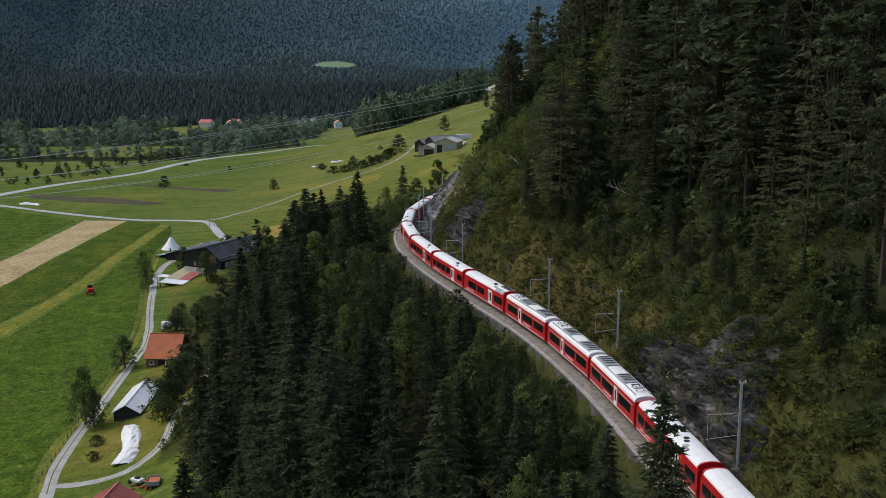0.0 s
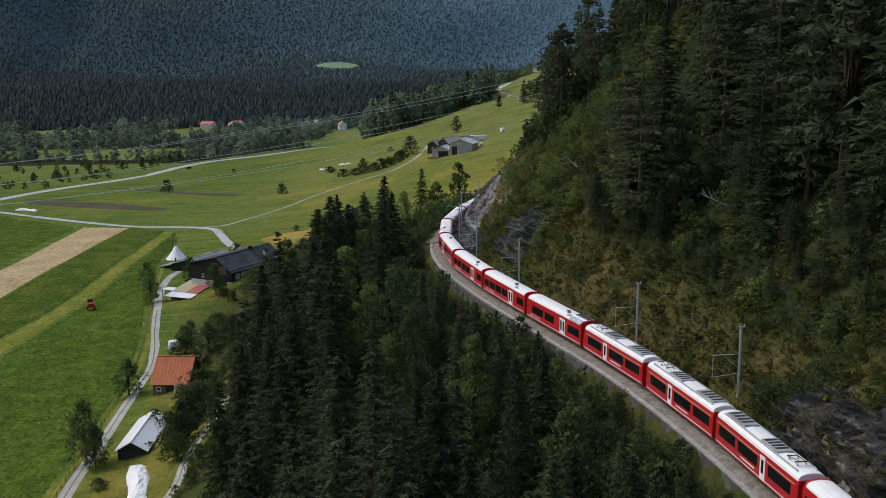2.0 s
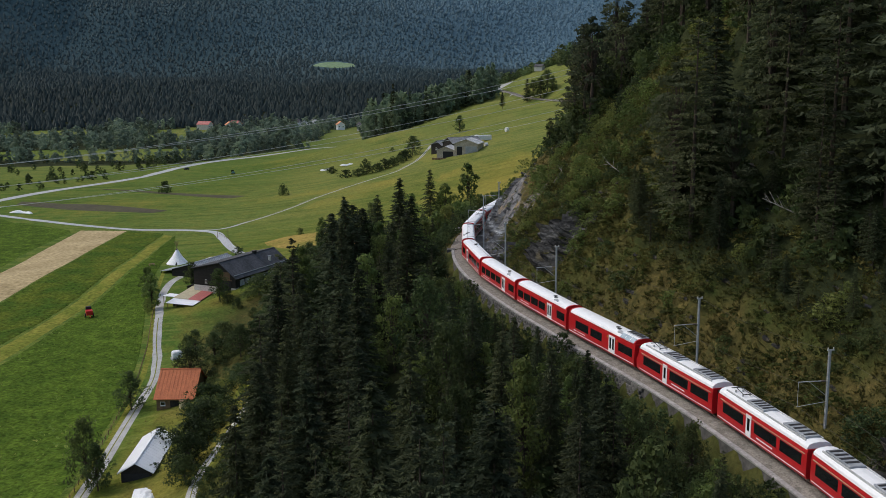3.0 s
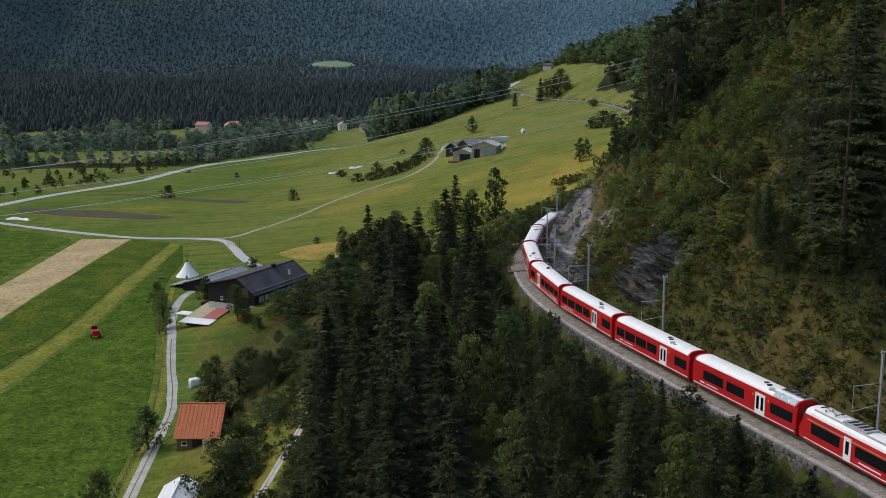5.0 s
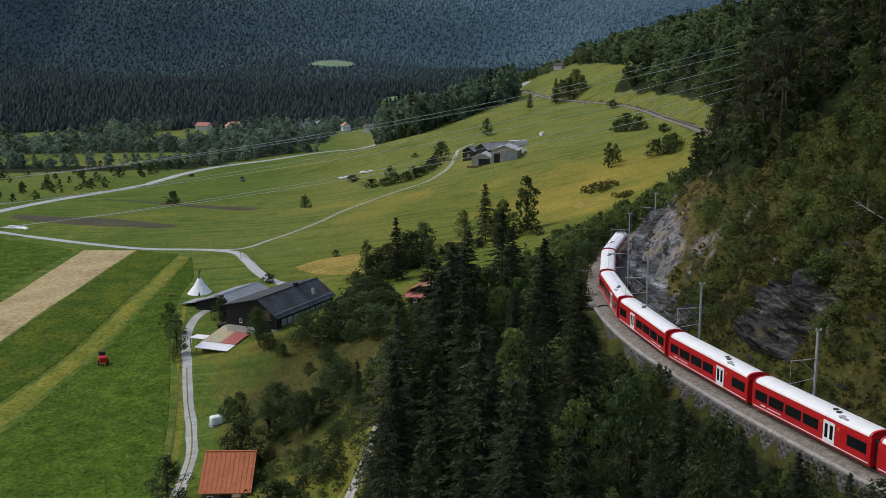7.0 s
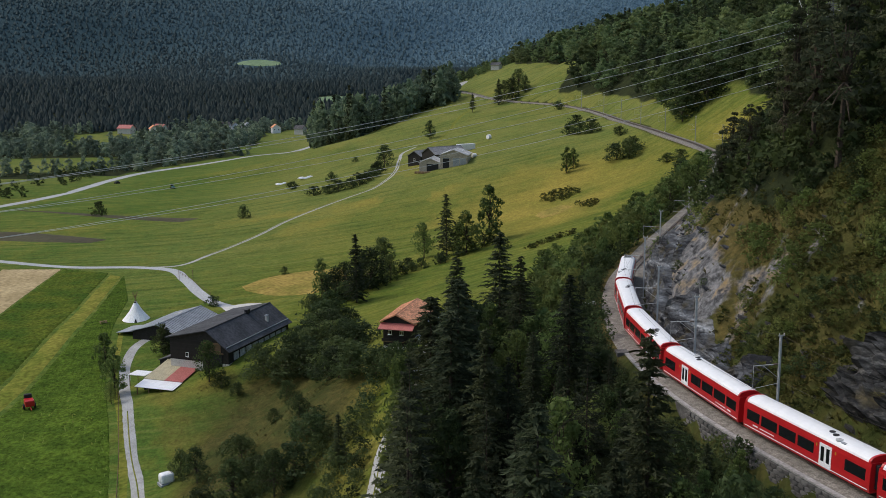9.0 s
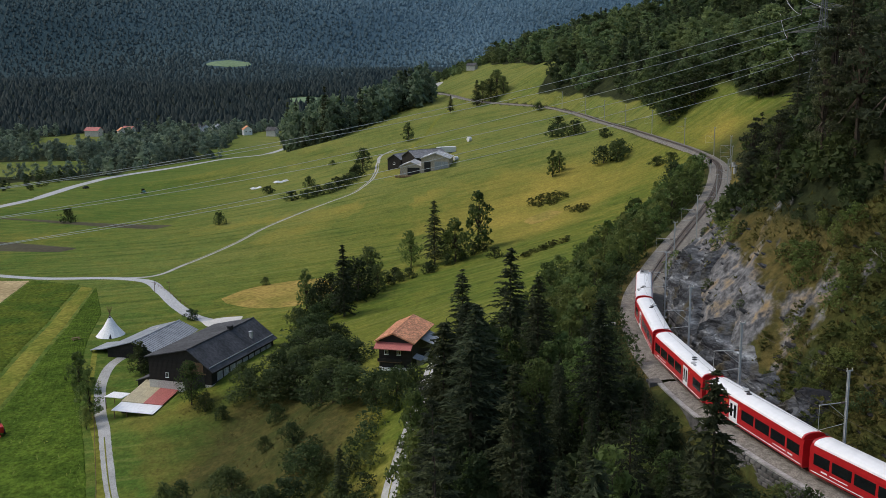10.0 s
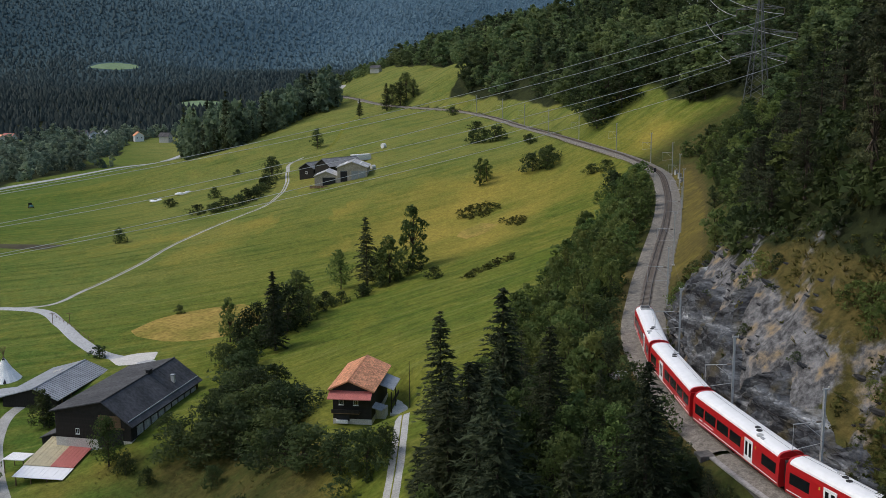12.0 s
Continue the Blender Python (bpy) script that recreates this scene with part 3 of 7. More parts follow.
# ---- fields and roads of the valley floor ----
CROP = [(-60, 90), (-75.5, 172), (-80, 190), (-82, 216), (-90.5, 281), (-98, 315), (-106.5, 349), (-113, 385), (-116, 420)]
STRIP = [(-166, 90), (-137.5, 215), (-127.5, 288), (-125, 328), (-122.5, 375), (-123.5, 420), (-126.5, 463)]
STRIP2 = [(-180, 90), (-147.5, 225), (-134.6, 307), (-131, 346), (-129.5, 401), (-130.5, 430), (-132.5, 468)]
TAN = [(-240, 90), (-180, 250), (-154, 341), (-151.8, 382), (-151.5, 420), (-151.8, 450), (-152, 481)]
TAN2 = [(-310, 90), (-220, 280), (-172, 376), (-171, 400), (-172, 430), (-173.5, 460), (-175, 485)]
drape("crop_field", CROP, STRIP, M["crop"], 0.10, "green potato crop in rows on the valley floor", "field", 320, 70, 0.3, 0.12)
drape("grass_strip", STRIP, STRIP2, M["hay"], 0.10, "yellowed strip of mown grass between the crops", "field", 70, 6)
drape("maize_field", STRIP2, TAN, M["maize"], 0.22, "dense tall green crop on the valley floor", "field", 260, 40, 0.4, 0.18)
drape("stubble_field", TAN, TAN2, M["tan"], 0.10, "pale tan harvested stubble field", "field", 160, 24, 0.2, 0.03)
drape("far_crop_field", TAN2, [(-430, 90), (-380, 280), (-330, 400), (-300, 470), (-275, 510), (-255, 530), (-240, 538)], M["crop"], 0.15, "mid-green field beside the stubble", "field", 50, 14)
drape("tilled_strip", [(-240, 580), (-191, 561), (-148, 536)], [(-238, 568), (-194, 543), (-155, 530)], M["till"], 0.3, "dark tilled strip in the meadow", "field", 30, 6)
drape("tilled_strip", [(-218, 639), (-171, 608), (-116, 574)], [(-217, 637), (-165, 596), (-124, 568)], M["till"], 0.3, "dark tilled strip in the meadow", "field", 30, 5)
drape("dry_patch", [(-82, 424), (-74, 433), (-62, 436), (-50, 434)], [(-80, 418), (-69, 408), (-57, 404), (-47, 408)], M["straw"], 0.25, "straw-coloured dry patch of meadow", "field", 26, 10)
drape("field_margin", [(-73, 172), (-77.5, 190), (-79, 216), (-86.5, 281), (-93.5, 315), (-103, 349), (-109, 385)], [(-75, 172), (-79.5, 190), (-81.5, 216), (-90, 281), (-97.5, 315), (-106, 349), (-112, 385)], M["hay"], 0.06, "yellowed grass margin along the crop", "field", 60, 4)

lane("farm_track", [(-66, 140), (-70, 160), (-72.5, 172), (-75.3, 183), (-77.2, 199), (-78, 212), (-80, 233), (-81.8, 253), (-83.5, 272), (-87, 288), (-91.5, 304), (-96.5, 325), (-101.8, 347), (-104, 360), (-103.5, 372), (-100, 379)], 3.0, M["dirt"], "pale gravel farm track with worn wheel ruts", 0.10)
lane("forest_track", [(-73, 177), (-66, 177), (-60, 179), (-55.8, 185), (-55.5, 200), (-51, 214), (-47, 224), (-44.5, 238), (-43, 250), (-40, 262), (-36, 276), (-32, 292)], 2.4, M["dirt"], "narrow gravel track through the wooded slope", 0.10)
lane("track_median", [(-72.5, 172), (-75.3, 183), (-77.2, 199), (-78, 212), (-80, 233), (-81.8, 253), (-83.5, 272), (-87, 288), (-91.5, 304), (-96.5, 325)], 0.4, M["hay"], "grass growing between the wheel ruts", 0.14, "grass strip")
lane("track_median", [(-60, 179), (-55.8, 185), (-55.5, 200), (-51, 214), (-47, 224), (-44.5, 238), (-43, 250), (-40, 262), (-36, 276), (-32, 292)], 0.3, M["hay"], "grass growing between the wheel ruts", 0.14, "grass strip")
lane("track_median", [(-101, 488), (-83.6, 519), (-75, 537), (-62.3, 553), (-48, 566), (-37.8, 574), (-30, 591), (-24, 622), (-19.8, 668)], 0.8, M["hay"], "grass growing between the wheel ruts", 0.14, "grass strip")
lane("valley_road", [(-330, 400), (-280, 500), (-255, 580), (-241, 630), (-224, 680), (-209, 742), (-202, 790), (-194, 835), (-183, 866), (-160, 903), (-130, 943), (-100, 985), (-84, 1030), (-70, 1090), (-40, 1170)], 7.0, M["road"], "pale main road across the valley", 0.15)
lane("field_road", [(-330, 562), (-246, 540), (-178, 498), (-150, 483), (-122, 474), (-112, 466), (-102, 442), (-95, 422), (-87, 406), (-80, 397), (-75, 391)], 3.6, M["road"], "narrow pale field road with a fork", 0.12)
HILL_ROAD = [(-124, 475), (-110, 472), (-101, 488), (-83.6, 519), (-75, 537), (-62.3, 553), (-48, 566), (-37.8, 574), (-30, 591), (-24, 622), (-19.8, 668), (-15, 694), (-8, 702)]
lane("hill_road", HILL_ROAD, 2.1, M["dirt"], "narrow gravel road climbing to the farm", 0.10)
lane("grass_path", [(-5, 667), (3, 700), (10, 718), (21, 751), (30, 775), (38, 793)], 2.6, M["hay"], "faint mown path over the meadow crest", 0.10)
lane("gravel_yard", [(34, 985), (44, 1000), (52, 1025), (50, 1050)], 16, M["dirt"], "pale gravel yard on the crest", 0.2)
lane("crest_lane", [(46, 850), (50, 880), (46, 930), (44, 990)], 4.0, M["dirt"], "pale gravel lane along the crest", 0.12)
drape("yard_apron", [(-86, 401), (-80, 404), (-73, 402)], [(-83, 393), (-78, 391), (-74, 393)], M["wall"], 0.16, "pale concrete apron behind the barn", "yard", 14, 6)


# ---- railway ----
def along(y):
    """A point of the line, its direction and its side vector."""
    p = Vector((float(track_x(y)), y, float(track_z(y))))
    q = Vector((float(track_x(y + 0.5)), y + 0.5, float(track_z(y + 0.5))))
    g = (q - p).normalized()
    return p, g, Vector((g.y, -g.x, 0)).normalized()


def run(y0, y1, step):
    out, y = [], y0
    while y <= y1:
        out.append(y)
        y += step * along(y)[1].y
    return out


def sweep(outline, stations):
    """A shape of (across, up) pairs carried along the line."""
    v, q, m = [], [], len(outline)
    for y in stations:
        p, g, s = along(y)
        v += [p + s * a + Vector((0, 0, b)) for a, b in outline]
    for i in range(len(stations) - 1):
        for j in range(m):
            a, b = i * m + j, i * m + (j + 1) % m
            q.append((a, b, b + m, a + m))
    return v, q


def swept(name, outline, y0, y1, step, material, label, category):
    v, q = sweep(outline, run(y0, y1, step))
    return tagged(new(name, tri_mesh(name, v, q, [material])), label, category, kind="structure")


swept("ballast", [(-2.5, -0.75), (-2.3, -0.30), (-1.5, -0.10), (1.5, -0.10), (3.3, -0.34), (3.9, -0.75)], -180, 236, 2.5, M["gravel"], "grey gravel ballast bed of the single railway line", "ballast")
swept("ballast", [(-3.6, -0.75), (-3.15, -0.34), (-1.5, -0.10), (1.5, -0.10), (3.3, -0.34), (3.9, -0.75)], 236, 1000, 2.5, M["gravel"], "grey gravel ballast bed of the single railway line", "ballast")
railway = root("railway_track", Matrix(), "narrow-gauge railway track with steel rails on dark sleepers", "railway track")
for side in (-0.535, 0.535):
    v, q = sweep([(side - 0.06, -0.06), (side - 0.035, 0.09), (side + 0.035, 0.09), (side + 0.06, -0.06)], run(-180, 1000, 2.0))
    new("rail", tri_mesh("rail", v, q, [M["rail"]])).parent = railway
sleeper_mesh = None
for y in run(288, 470, 0.85)[:300]:
    p, g, s = along(y)
    if sleeper_mesh is None:
        ob = part("sleeper", box(-0.95, 0.95, -0.13, 0.13, -0.16, -0.03), M["sleeper"], railway)
        sleeper_mesh = ob.data
    else:
        ob = new("sleeper", sleeper_mesh)
        ob.parent = railway
    ob.matrix_world = Matrix.Translation(p) @ pose(0, 0, 0, 0, 0, math.degrees(math.atan2(s.y, s.x)))
sv, sq = [], []
for y in run(470, 700, 1.2):
    p, g, s = along(y)
    flat = Vector((g.x, g.y, 0)).normalized() * 0.13
    base = len(sv)
    for h in (-0.16, -0.03):
        for a, b in ((-0.95, -1), (0.95, -1), (0.95, 1), (-0.95, 1)):
            sv.append(p + s * a + flat * b + Vector((0, 0, h)))
    sq += [tuple(base + i for i in f) for f in ((4, 5, 6, 7), (0, 1, 5, 4), (1, 2, 6, 5), (2, 3, 7, 6), (3, 0, 4, 7))]
tagged(new("sleeper_stretch", tri_mesh("sleeper_stretch", sv, sq, [M["sleeper"]])), kind="stuff").parent = railway

swept("retaining_wall", [(-3.25, -5.2), (-2.85, -0.36), (-2.35, -0.36), (-2.3, -5.2)], -180, 236, 2.0, M["stone"], "rough grey rubble retaining wall below the line", "retaining wall")
p, g, s = along(235.9)
bm = box(-3.9, -2.25, -0.8, 0.8, -2.6, -0.14, bevel=0.08)
me = bpy.data.meshes.new("wall_end")
bm.to_mesh(me)
bm.free()
me.materials.append(M["stone"])
ob = tagged(new("wall_end", me), "squared stone block at the end of the retaining wall", "retaining wall", kind="structure")
ob.matrix_world = Matrix.Translation(p) @ pose(0, 0, 0, 0, 0, math.degrees(math.atan2(s.y, s.x)))
swept("wall_coping", [(-2.95, -0.38), (-2.95, -0.20), (-2.38, -0.20), (-2.38, -0.38)], -180, 236, 2.0, M["coping"], "rough grey stone coping along the wall", "coping")

# ---- forests ----
M["glade"] = mat("glade_grass", (0.20, 0.28, 0.15), (0.16, 0.24, 0.12), 0.03, 0.95)


def spruce_arrays(seed, h=22.0, r=3.6, low=0.10, whorls=24, thin=1.0, twigs=12, kink=0.0, spray=0.95, inner=0.22, stout=1.0):
    """Trunk and branches of a conifer: (crown verts, crown tris, trunk verts, trunk tris)."""
    rng = np.random.default_rng(seed)
    v, f, tv, tf = [], [], [], []
    rings = [(0.0, 0.011 * h), (0.35, 0.008 * h), (0.7, 0.004 * h), (0.98, 0.001 * h)]
    for t, w in rings:
        for i in range(6):
            tv.append((w * math.cos(i * math.pi / 3), w * math.sin(i * math.pi / 3), t * h - (0.6 if t == 0 else 0)))
    for j in range(3):
        for i in range(6):
            a, b = j * 6 + i, j * 6 + (i + 1) % 6
            tf += [(a, b, b + 6), (a, b + 6, a + 6)]
    for w in range(whorls):
        t = low + (0.985 - low) * (w + rng.uniform(0, 0.9)) / whorls
        reach = r * (1 - t) ** 0.72 * (0.30 + 0.70 * min(1, (t - low) / 0.12 + 0.35)) + 0.12
        reach *= rng.uniform(0.82, 1.12)
        count = max(4, int(round((5 + 4 * (1 - t)) * thin)))
        turn = rng.uniform(0, 6.3)
        for i in range(count):
            ang = turn + 6.283 * i / count + rng.uniform(-0.4, 0.4)
            ln = reach * rng.uniform(0.5, 1.15)
            zz = t * h + rng.uniform(-0.4, 0.4)
            up = 0.22 - 0.55 * (1 - t) + rng.uniform(-0.14, 0.14) + kink
            run = np.array((math.cos(ang), math.sin(ang), 0.0))
            side = np.array((-run[1], run[0], 0.0))
            n = max(3, int(round(twigs * (0.35 + 0.65 * ln / r))))
            for k in range(n):
                u = inner + (1 - inner) * (k + rng.uniform(0.2, 0.9)) / n
                sag = up * ln * 0.8 * u * (0.6 + 0.4 * u) + 0.10 * ln * math.sin(math.pi * u)
                wide = ln * (0.34 - 0.22 * u) * rng.uniform(-1, 1)
                p = run * ln * u + side * wide + np.array((0, 0, zz + sag - 0.25 * abs(wide)))
                tw = spray * rng.uniform(0.6, 1.25)
                go = run * rng.uniform(0.35, 1.0) + side * (rng.uniform(-0.8, 0.8) + 0.8 * wide / (0.3 * ln + 0.1)) + np.array((0, 0, rng.uniform(-0.75, 0.35) + kink))
                go = go / np.linalg.norm(go) * tw
                cr = np.cross(go, rng.normal(size=3))
                cr = cr / np.linalg.norm(cr) * tw * rng.uniform(0.13, 0.22) * stout
                b0 = len(v)
                v += [p - go * 0.4 + cr, p - go * 0.4 - cr, p + go * 0.6]
                f.append((b0, b0 + 1, b0 + 2))
    return np.array(v), np.array(f), np.array(tv), np.array(tf)


def leafy_arrays(seed, h=12.0, r=4.0, clumps=16, leaves=60, trunk=0.25, size=0.5, squash=1.0):
    """A broad-leaved tree: a forked trunk, and leaves gathered in uneven clumps with gaps between."""
    rng = np.random.default_rng(seed)
    v, f, tv, tf = [], [], [], []

    def limb(a, b, ra, rb):
        a, b = np.array(a, float), np.array(b, float)
        g = (b - a) / max(np.linalg.norm(b - a), 1e-6)
        s = np.cross(g, (0.31, 0.17, 0.9))
        s /= np.linalg.norm(s)
        w = np.cross(g, s)
        b0 = len(tv)
        for p, rr in ((a, ra), (b, rb)):
            for i in range(5):
                c = i * 6.283 / 5
                tv.append(p + (s * math.cos(c) + w * math.sin(c)) * rr)
        for i in range(5):
            j = (i + 1) % 5
            tf.extend([(b0 + i, b0 + j, b0 + 5 + j), (b0 + i, b0 + 5 + j, b0 + 5 + i)])
    top = (rng.uniform(-0.3, 0.3), rng.uniform(-0.3, 0.3), h * max(trunk, 0.12) + 0.25 * h)
    limb((0, 0, -0.5), top, 0.018 * h + 0.05, 0.011 * h)
    fork = list(range(5, 10))
    for c in range(clumps):
        t = (c + 0.5) / clumps
        z = h * (trunk + (0.97 - trunk) * t)
        belly = math.sin(math.pi * min(0.97, 0.16 + 0.84 * t) ** 0.85) ** 0.7
        ang = c * 2.4 + rng.uniform(-0.5, 0.5)
        d = r * belly * rng.uniform(0.25, 1.0)
        centre = np.array((math.cos(ang) * d, math.sin(ang) * d, z + rng.uniform(-0.05, 0.05) * h))
        tv.append(centre)
        tf.extend([(fork[i], fork[(i + 1) % 5], len(tv) - 1) for i in range(0, 5, 2)])
        cr = r * rng.uniform(0.26, 0.56) * (0.6 + 0.4 * belly)
        for i in range(leaves):
            g = rng.normal(size=3)
            g /= np.linalg.norm(g)
            p = centre + g * cr * rng.uniform(0.3, 1.0) ** 0.6 * np.array((1, 1, 0.75 * squash))
            a, b = rng.normal(size=3), rng.normal(size=3)
            a -= g * a.dot(g) * 0.6
            b -= g * b.dot(g) * 0.6
            s = size * rng.uniform(0.55, 1.3)
            a, b = a / np.linalg.norm(a) * s, b / np.linalg.norm(b) * s * 0.8
            b0 = len(v)
            v += [p - a * 0.5, p + a * 0.5, p + b]
            f.append((b0, b0 + 1, b0 + 2))
    return np.array(v), np.array(f), np.array(tv), np.array(tf)


def plant_kind(name, arrays, crown_material, label, category, height):
    """One model of a tree, kept as meshes to be shared."""
    v, f, tv, tf = arrays
    some = v[f[::2]]
    heart = some.mean(1, keepdims=True)
    light = ((some - heart) * 1.42 + heart).reshape(-1, 3)
    sparse = tri_mesh(name + "_crown", light, np.arange(len(light)).reshape(-1, 3), [crown_material])
    return dict(name=name, sparse=sparse, crown=tri_mesh(name + "_crown", v, f, [crown_material]), trunk=tri_mesh(name + "_trunk", tv, tf, [M["bark"]]),
                arrays=arrays, material=crown_material, label=label, category=category, height=height)


SPRUCE = [plant_kind("spruce", spruce_arrays(10 + i, 22, rr, lo, 36, 0.95, 24, -0.04, 0.68, 0.2, 1.1), M["spruce"], "tall dark green spruce on the wooded slope", "tree", 22) for i, (rr, lo) in enumerate([(4.1, 0.06), (4.7, 0.10), (3.7, 0.08), (4.4, 0.16)])]
PINE = [plant_kind("pine", spruce_arrays(30 + i, 20, rr, lo, 20, 0.95, 42, 0.12, 0.5, 0.34, 1.15), M["pine"], "tall pine with a bare lower trunk on the steep hillside", "tree", 20) for i, (rr, lo) in enumerate([(4.2, 0.05), (4.8, 0.10), (3.8, 0.04)])]
SCOTS = [plant_kind("scots_pine", leafy_arrays(35 + i, 20, rr, 30, 96, tr, 0.52, 0.62), M["pine"], "dark pine with a ragged crown on the steep hillside", "tree", 20) for i, (rr, tr) in enumerate([(3.6, 0.16), (4.2, 0.24), (3.2, 0.12)])]
BROAD = [plant_kind("broadleaf_tree", leafy_arrays(50 + i, 12, rr, 34, 80, tr, 0.50), M["leaf"], "leafy green broadleaf tree", "tree", 12) for i, (rr, tr) in enumerate([(3.6, 0.10), (4.3, 0.13), (2.9, 0.08)])]
BIRCH = [plant_kind("birch", leafy_arrays(55 + i, 12, rr, 30, 84, tr, 0.42), M["birch"], "light yellow-green birch among the spruces", "tree", 12) for i, (rr, tr) in enumerate([(2.6, 0.16), (3.1, 0.2)])]
# Birches in the leaf colour that has the light painted in.
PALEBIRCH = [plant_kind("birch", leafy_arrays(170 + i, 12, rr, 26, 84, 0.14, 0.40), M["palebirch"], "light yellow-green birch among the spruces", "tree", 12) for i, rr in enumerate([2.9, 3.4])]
DARKLEAF = [plant_kind("broadleaf_tree", leafy_arrays(60 + i, 12, rr, 34, 80, 0.10, 0.50), M["bush"], "dark green broadleaf tree", "tree", 12) for i, rr in enumerate([3.8, 4.6])]
LOWLEAF = [dict(arrays=leafy_arrays(90 + i, 12, rr, 20, 44, 0.08, 1.0), height=12, material=M["belt"]) for i, rr in enumerate([3.8, 4.6, 3.2])]
LOWSPRUCE = [dict(arrays=spruce_arrays(95 + i, 22, 4.3, 0.06, 19, 0.9, 7, 0.0, 1.6, 0.22, 1.5), height=22, material=M["spruce"]) for i in range(3)]
MIDSPRUCE = [dict(arrays=spruce_arrays(130 + i, 22, rr, 0.07, 23, 0.95, 14, kk, 1.05, 0.25, 1.15), height=22, material=M["spruce"]) for i, (rr, kk) in enumerate([(4.4, 0), (3.8, 0.05), (4.8, 0.12)])]
SAPLING = [plant_kind("sapling", leafy_arrays(120 + i, 5, 1.9, 15, 46, 0.06, 0.42, 1.1), M["leaf"], "leafy green shrub", "bush", 5) for i in range(3)]
PALESHRUB = [plant_kind("sapling", leafy_arrays(160 + i, 5, 2.1, 17, 50, 0.06, 0.40, 1.1), M["birch"], "light green leafy shrub", "bush", 5) for i in range(2)]
BUSH = [plant_kind("bush", leafy_arrays(70 + i, 4, 2.6, 20, 80, 0.05, 0.34, 1.1), M["bush"], "dense dark green bush", "bush", 4) for i in range(3)]
LOWBUSH = [dict(arrays=leafy_arrays(100 + i, 4, 2.6, 8, 16, 0.05, 1.0, 1.1), height=4, material=M["bush"]) for i in range(3)]
SLOPEBUSH = [dict(arrays=leafy_arrays(110 + i, 4, 2.4, 14, 34, 0.04, 0.42, 1.1), height=4, material=M["bush"]) for i in range(4)]
FARLEAF = [dict(arrays=leafy_arrays(105 + i, 12, rr, 11, 22, 0.05, 1.7), height=12, material=M["belt"]) for i, rr in enumerate([3.8, 4.6, 3.2])]
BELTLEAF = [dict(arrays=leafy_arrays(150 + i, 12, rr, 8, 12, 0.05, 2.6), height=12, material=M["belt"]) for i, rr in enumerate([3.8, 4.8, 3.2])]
SCRUB = [plant_kind("scrub", leafy_arrays(80 + i, 2.6, 1.7, 6, 14, 0.04, 0.62, 1.1), M["scrub"], "yellow-green scrub on the dry slope", "bush", 2.6) for i in range(3)]


def plant(kind, x, y, height, label="", group="", wide=1.0, z=None):
    """A tree as a thing of its own, with trunk and crown as its parts."""
    s = height / kind["height"]
    e = root(kind["name"], Matrix.Translation((x, y, gz(x, y) if z is None else z)) @ pose(0, 0, 0, 0, 0, random.uniform(0, 360)) @ Matrix.Diagonal((s * wide, s * wide, s, 1)), label or kind["label"], kind["category"], group)
    new("trunk", kind["trunk"]).parent = e
    new("crown", kind["sparse" if y > 345 or offset(x, y) > 24 else "crown"]).parent = e
    return e


def wood(name, kinds, spots, label, category, trunks=False, soft=False, haze=None):
    """Woodland too dense to count, as one mesh: spots are rows of x, y, height, width factor, turn."""
    vs, fs, n = [], [], 0
    spots = np.asarray(spots, float)
    zs = ground(spots[:, 0], spots[:, 1]) - 0.2
    for i, (x, y, h, w, turn) in enumerate(spots):
        kd = kinds[i % len(kinds)]
        sets = [kd["arrays"][:2]] + ([kd["arrays"][2:]] if trunks else [])
        s, c, q = h / kd["height"], math.cos(turn), math.sin(turn)
        for v, f in sets:
            p = v * (s * w, s * w, s)
            vs.append(np.stack([p[:, 0] * c - p[:, 1] * q + x, p[:, 0] * q + p[:, 1] * c + y, p[:, 2] + zs[i]], -1))
            fs.append(f + n)
            n += len(v)
    me = tri_mesh(name, np.concatenate(vs), np.concatenate(fs), [kinds[0]["material"]], flat=not soft)
    tones = np.repeat(np.random.default_rng(len(vs)).uniform(0, 1, len(vs)), [len(v) for v in vs])
    me.attributes.new("tone", "FLOAT", "POINT").data.foreach_set("value", tones.astype(np.float32))
    if haze is not None:
        me.attributes.new("haze", "FLOAT", "POINT").data.foreach_set("value", np.repeat(haze, [len(v) for v in vs]).astype(np.float32))
    return tagged(new(name, me), label, category, kind="stuff")


def scatter(x0, x1, y0, y1, gap, chance, seed):
    """Jittered points of a plan rectangle, kept by chance(x, y)."""
    rng = np.random.default_rng(seed)
    xs, ys = np.meshgrid(np.arange(x0, x1, gap), np.arange(y0, y1, gap))
    xs = xs.ravel() + rng.uniform(-0.45, 0.45, xs.size) * gap
    ys = ys.ravel() + rng.uniform(-0.45, 0.45, ys.size) * gap
    keep = rng.uniform(size=xs.size) < chance(xs, ys)
    return xs[keep], ys[keep], rng


def spots_of(xs, ys, rng, h0, h1, w0=0.85, w1=1.2):
    n = len(xs)
    return np.stack([xs, ys, rng.uniform(h0, h1, n), rng.uniform(w0, w1, n), rng.uniform(0, 6.28, n)], -1)


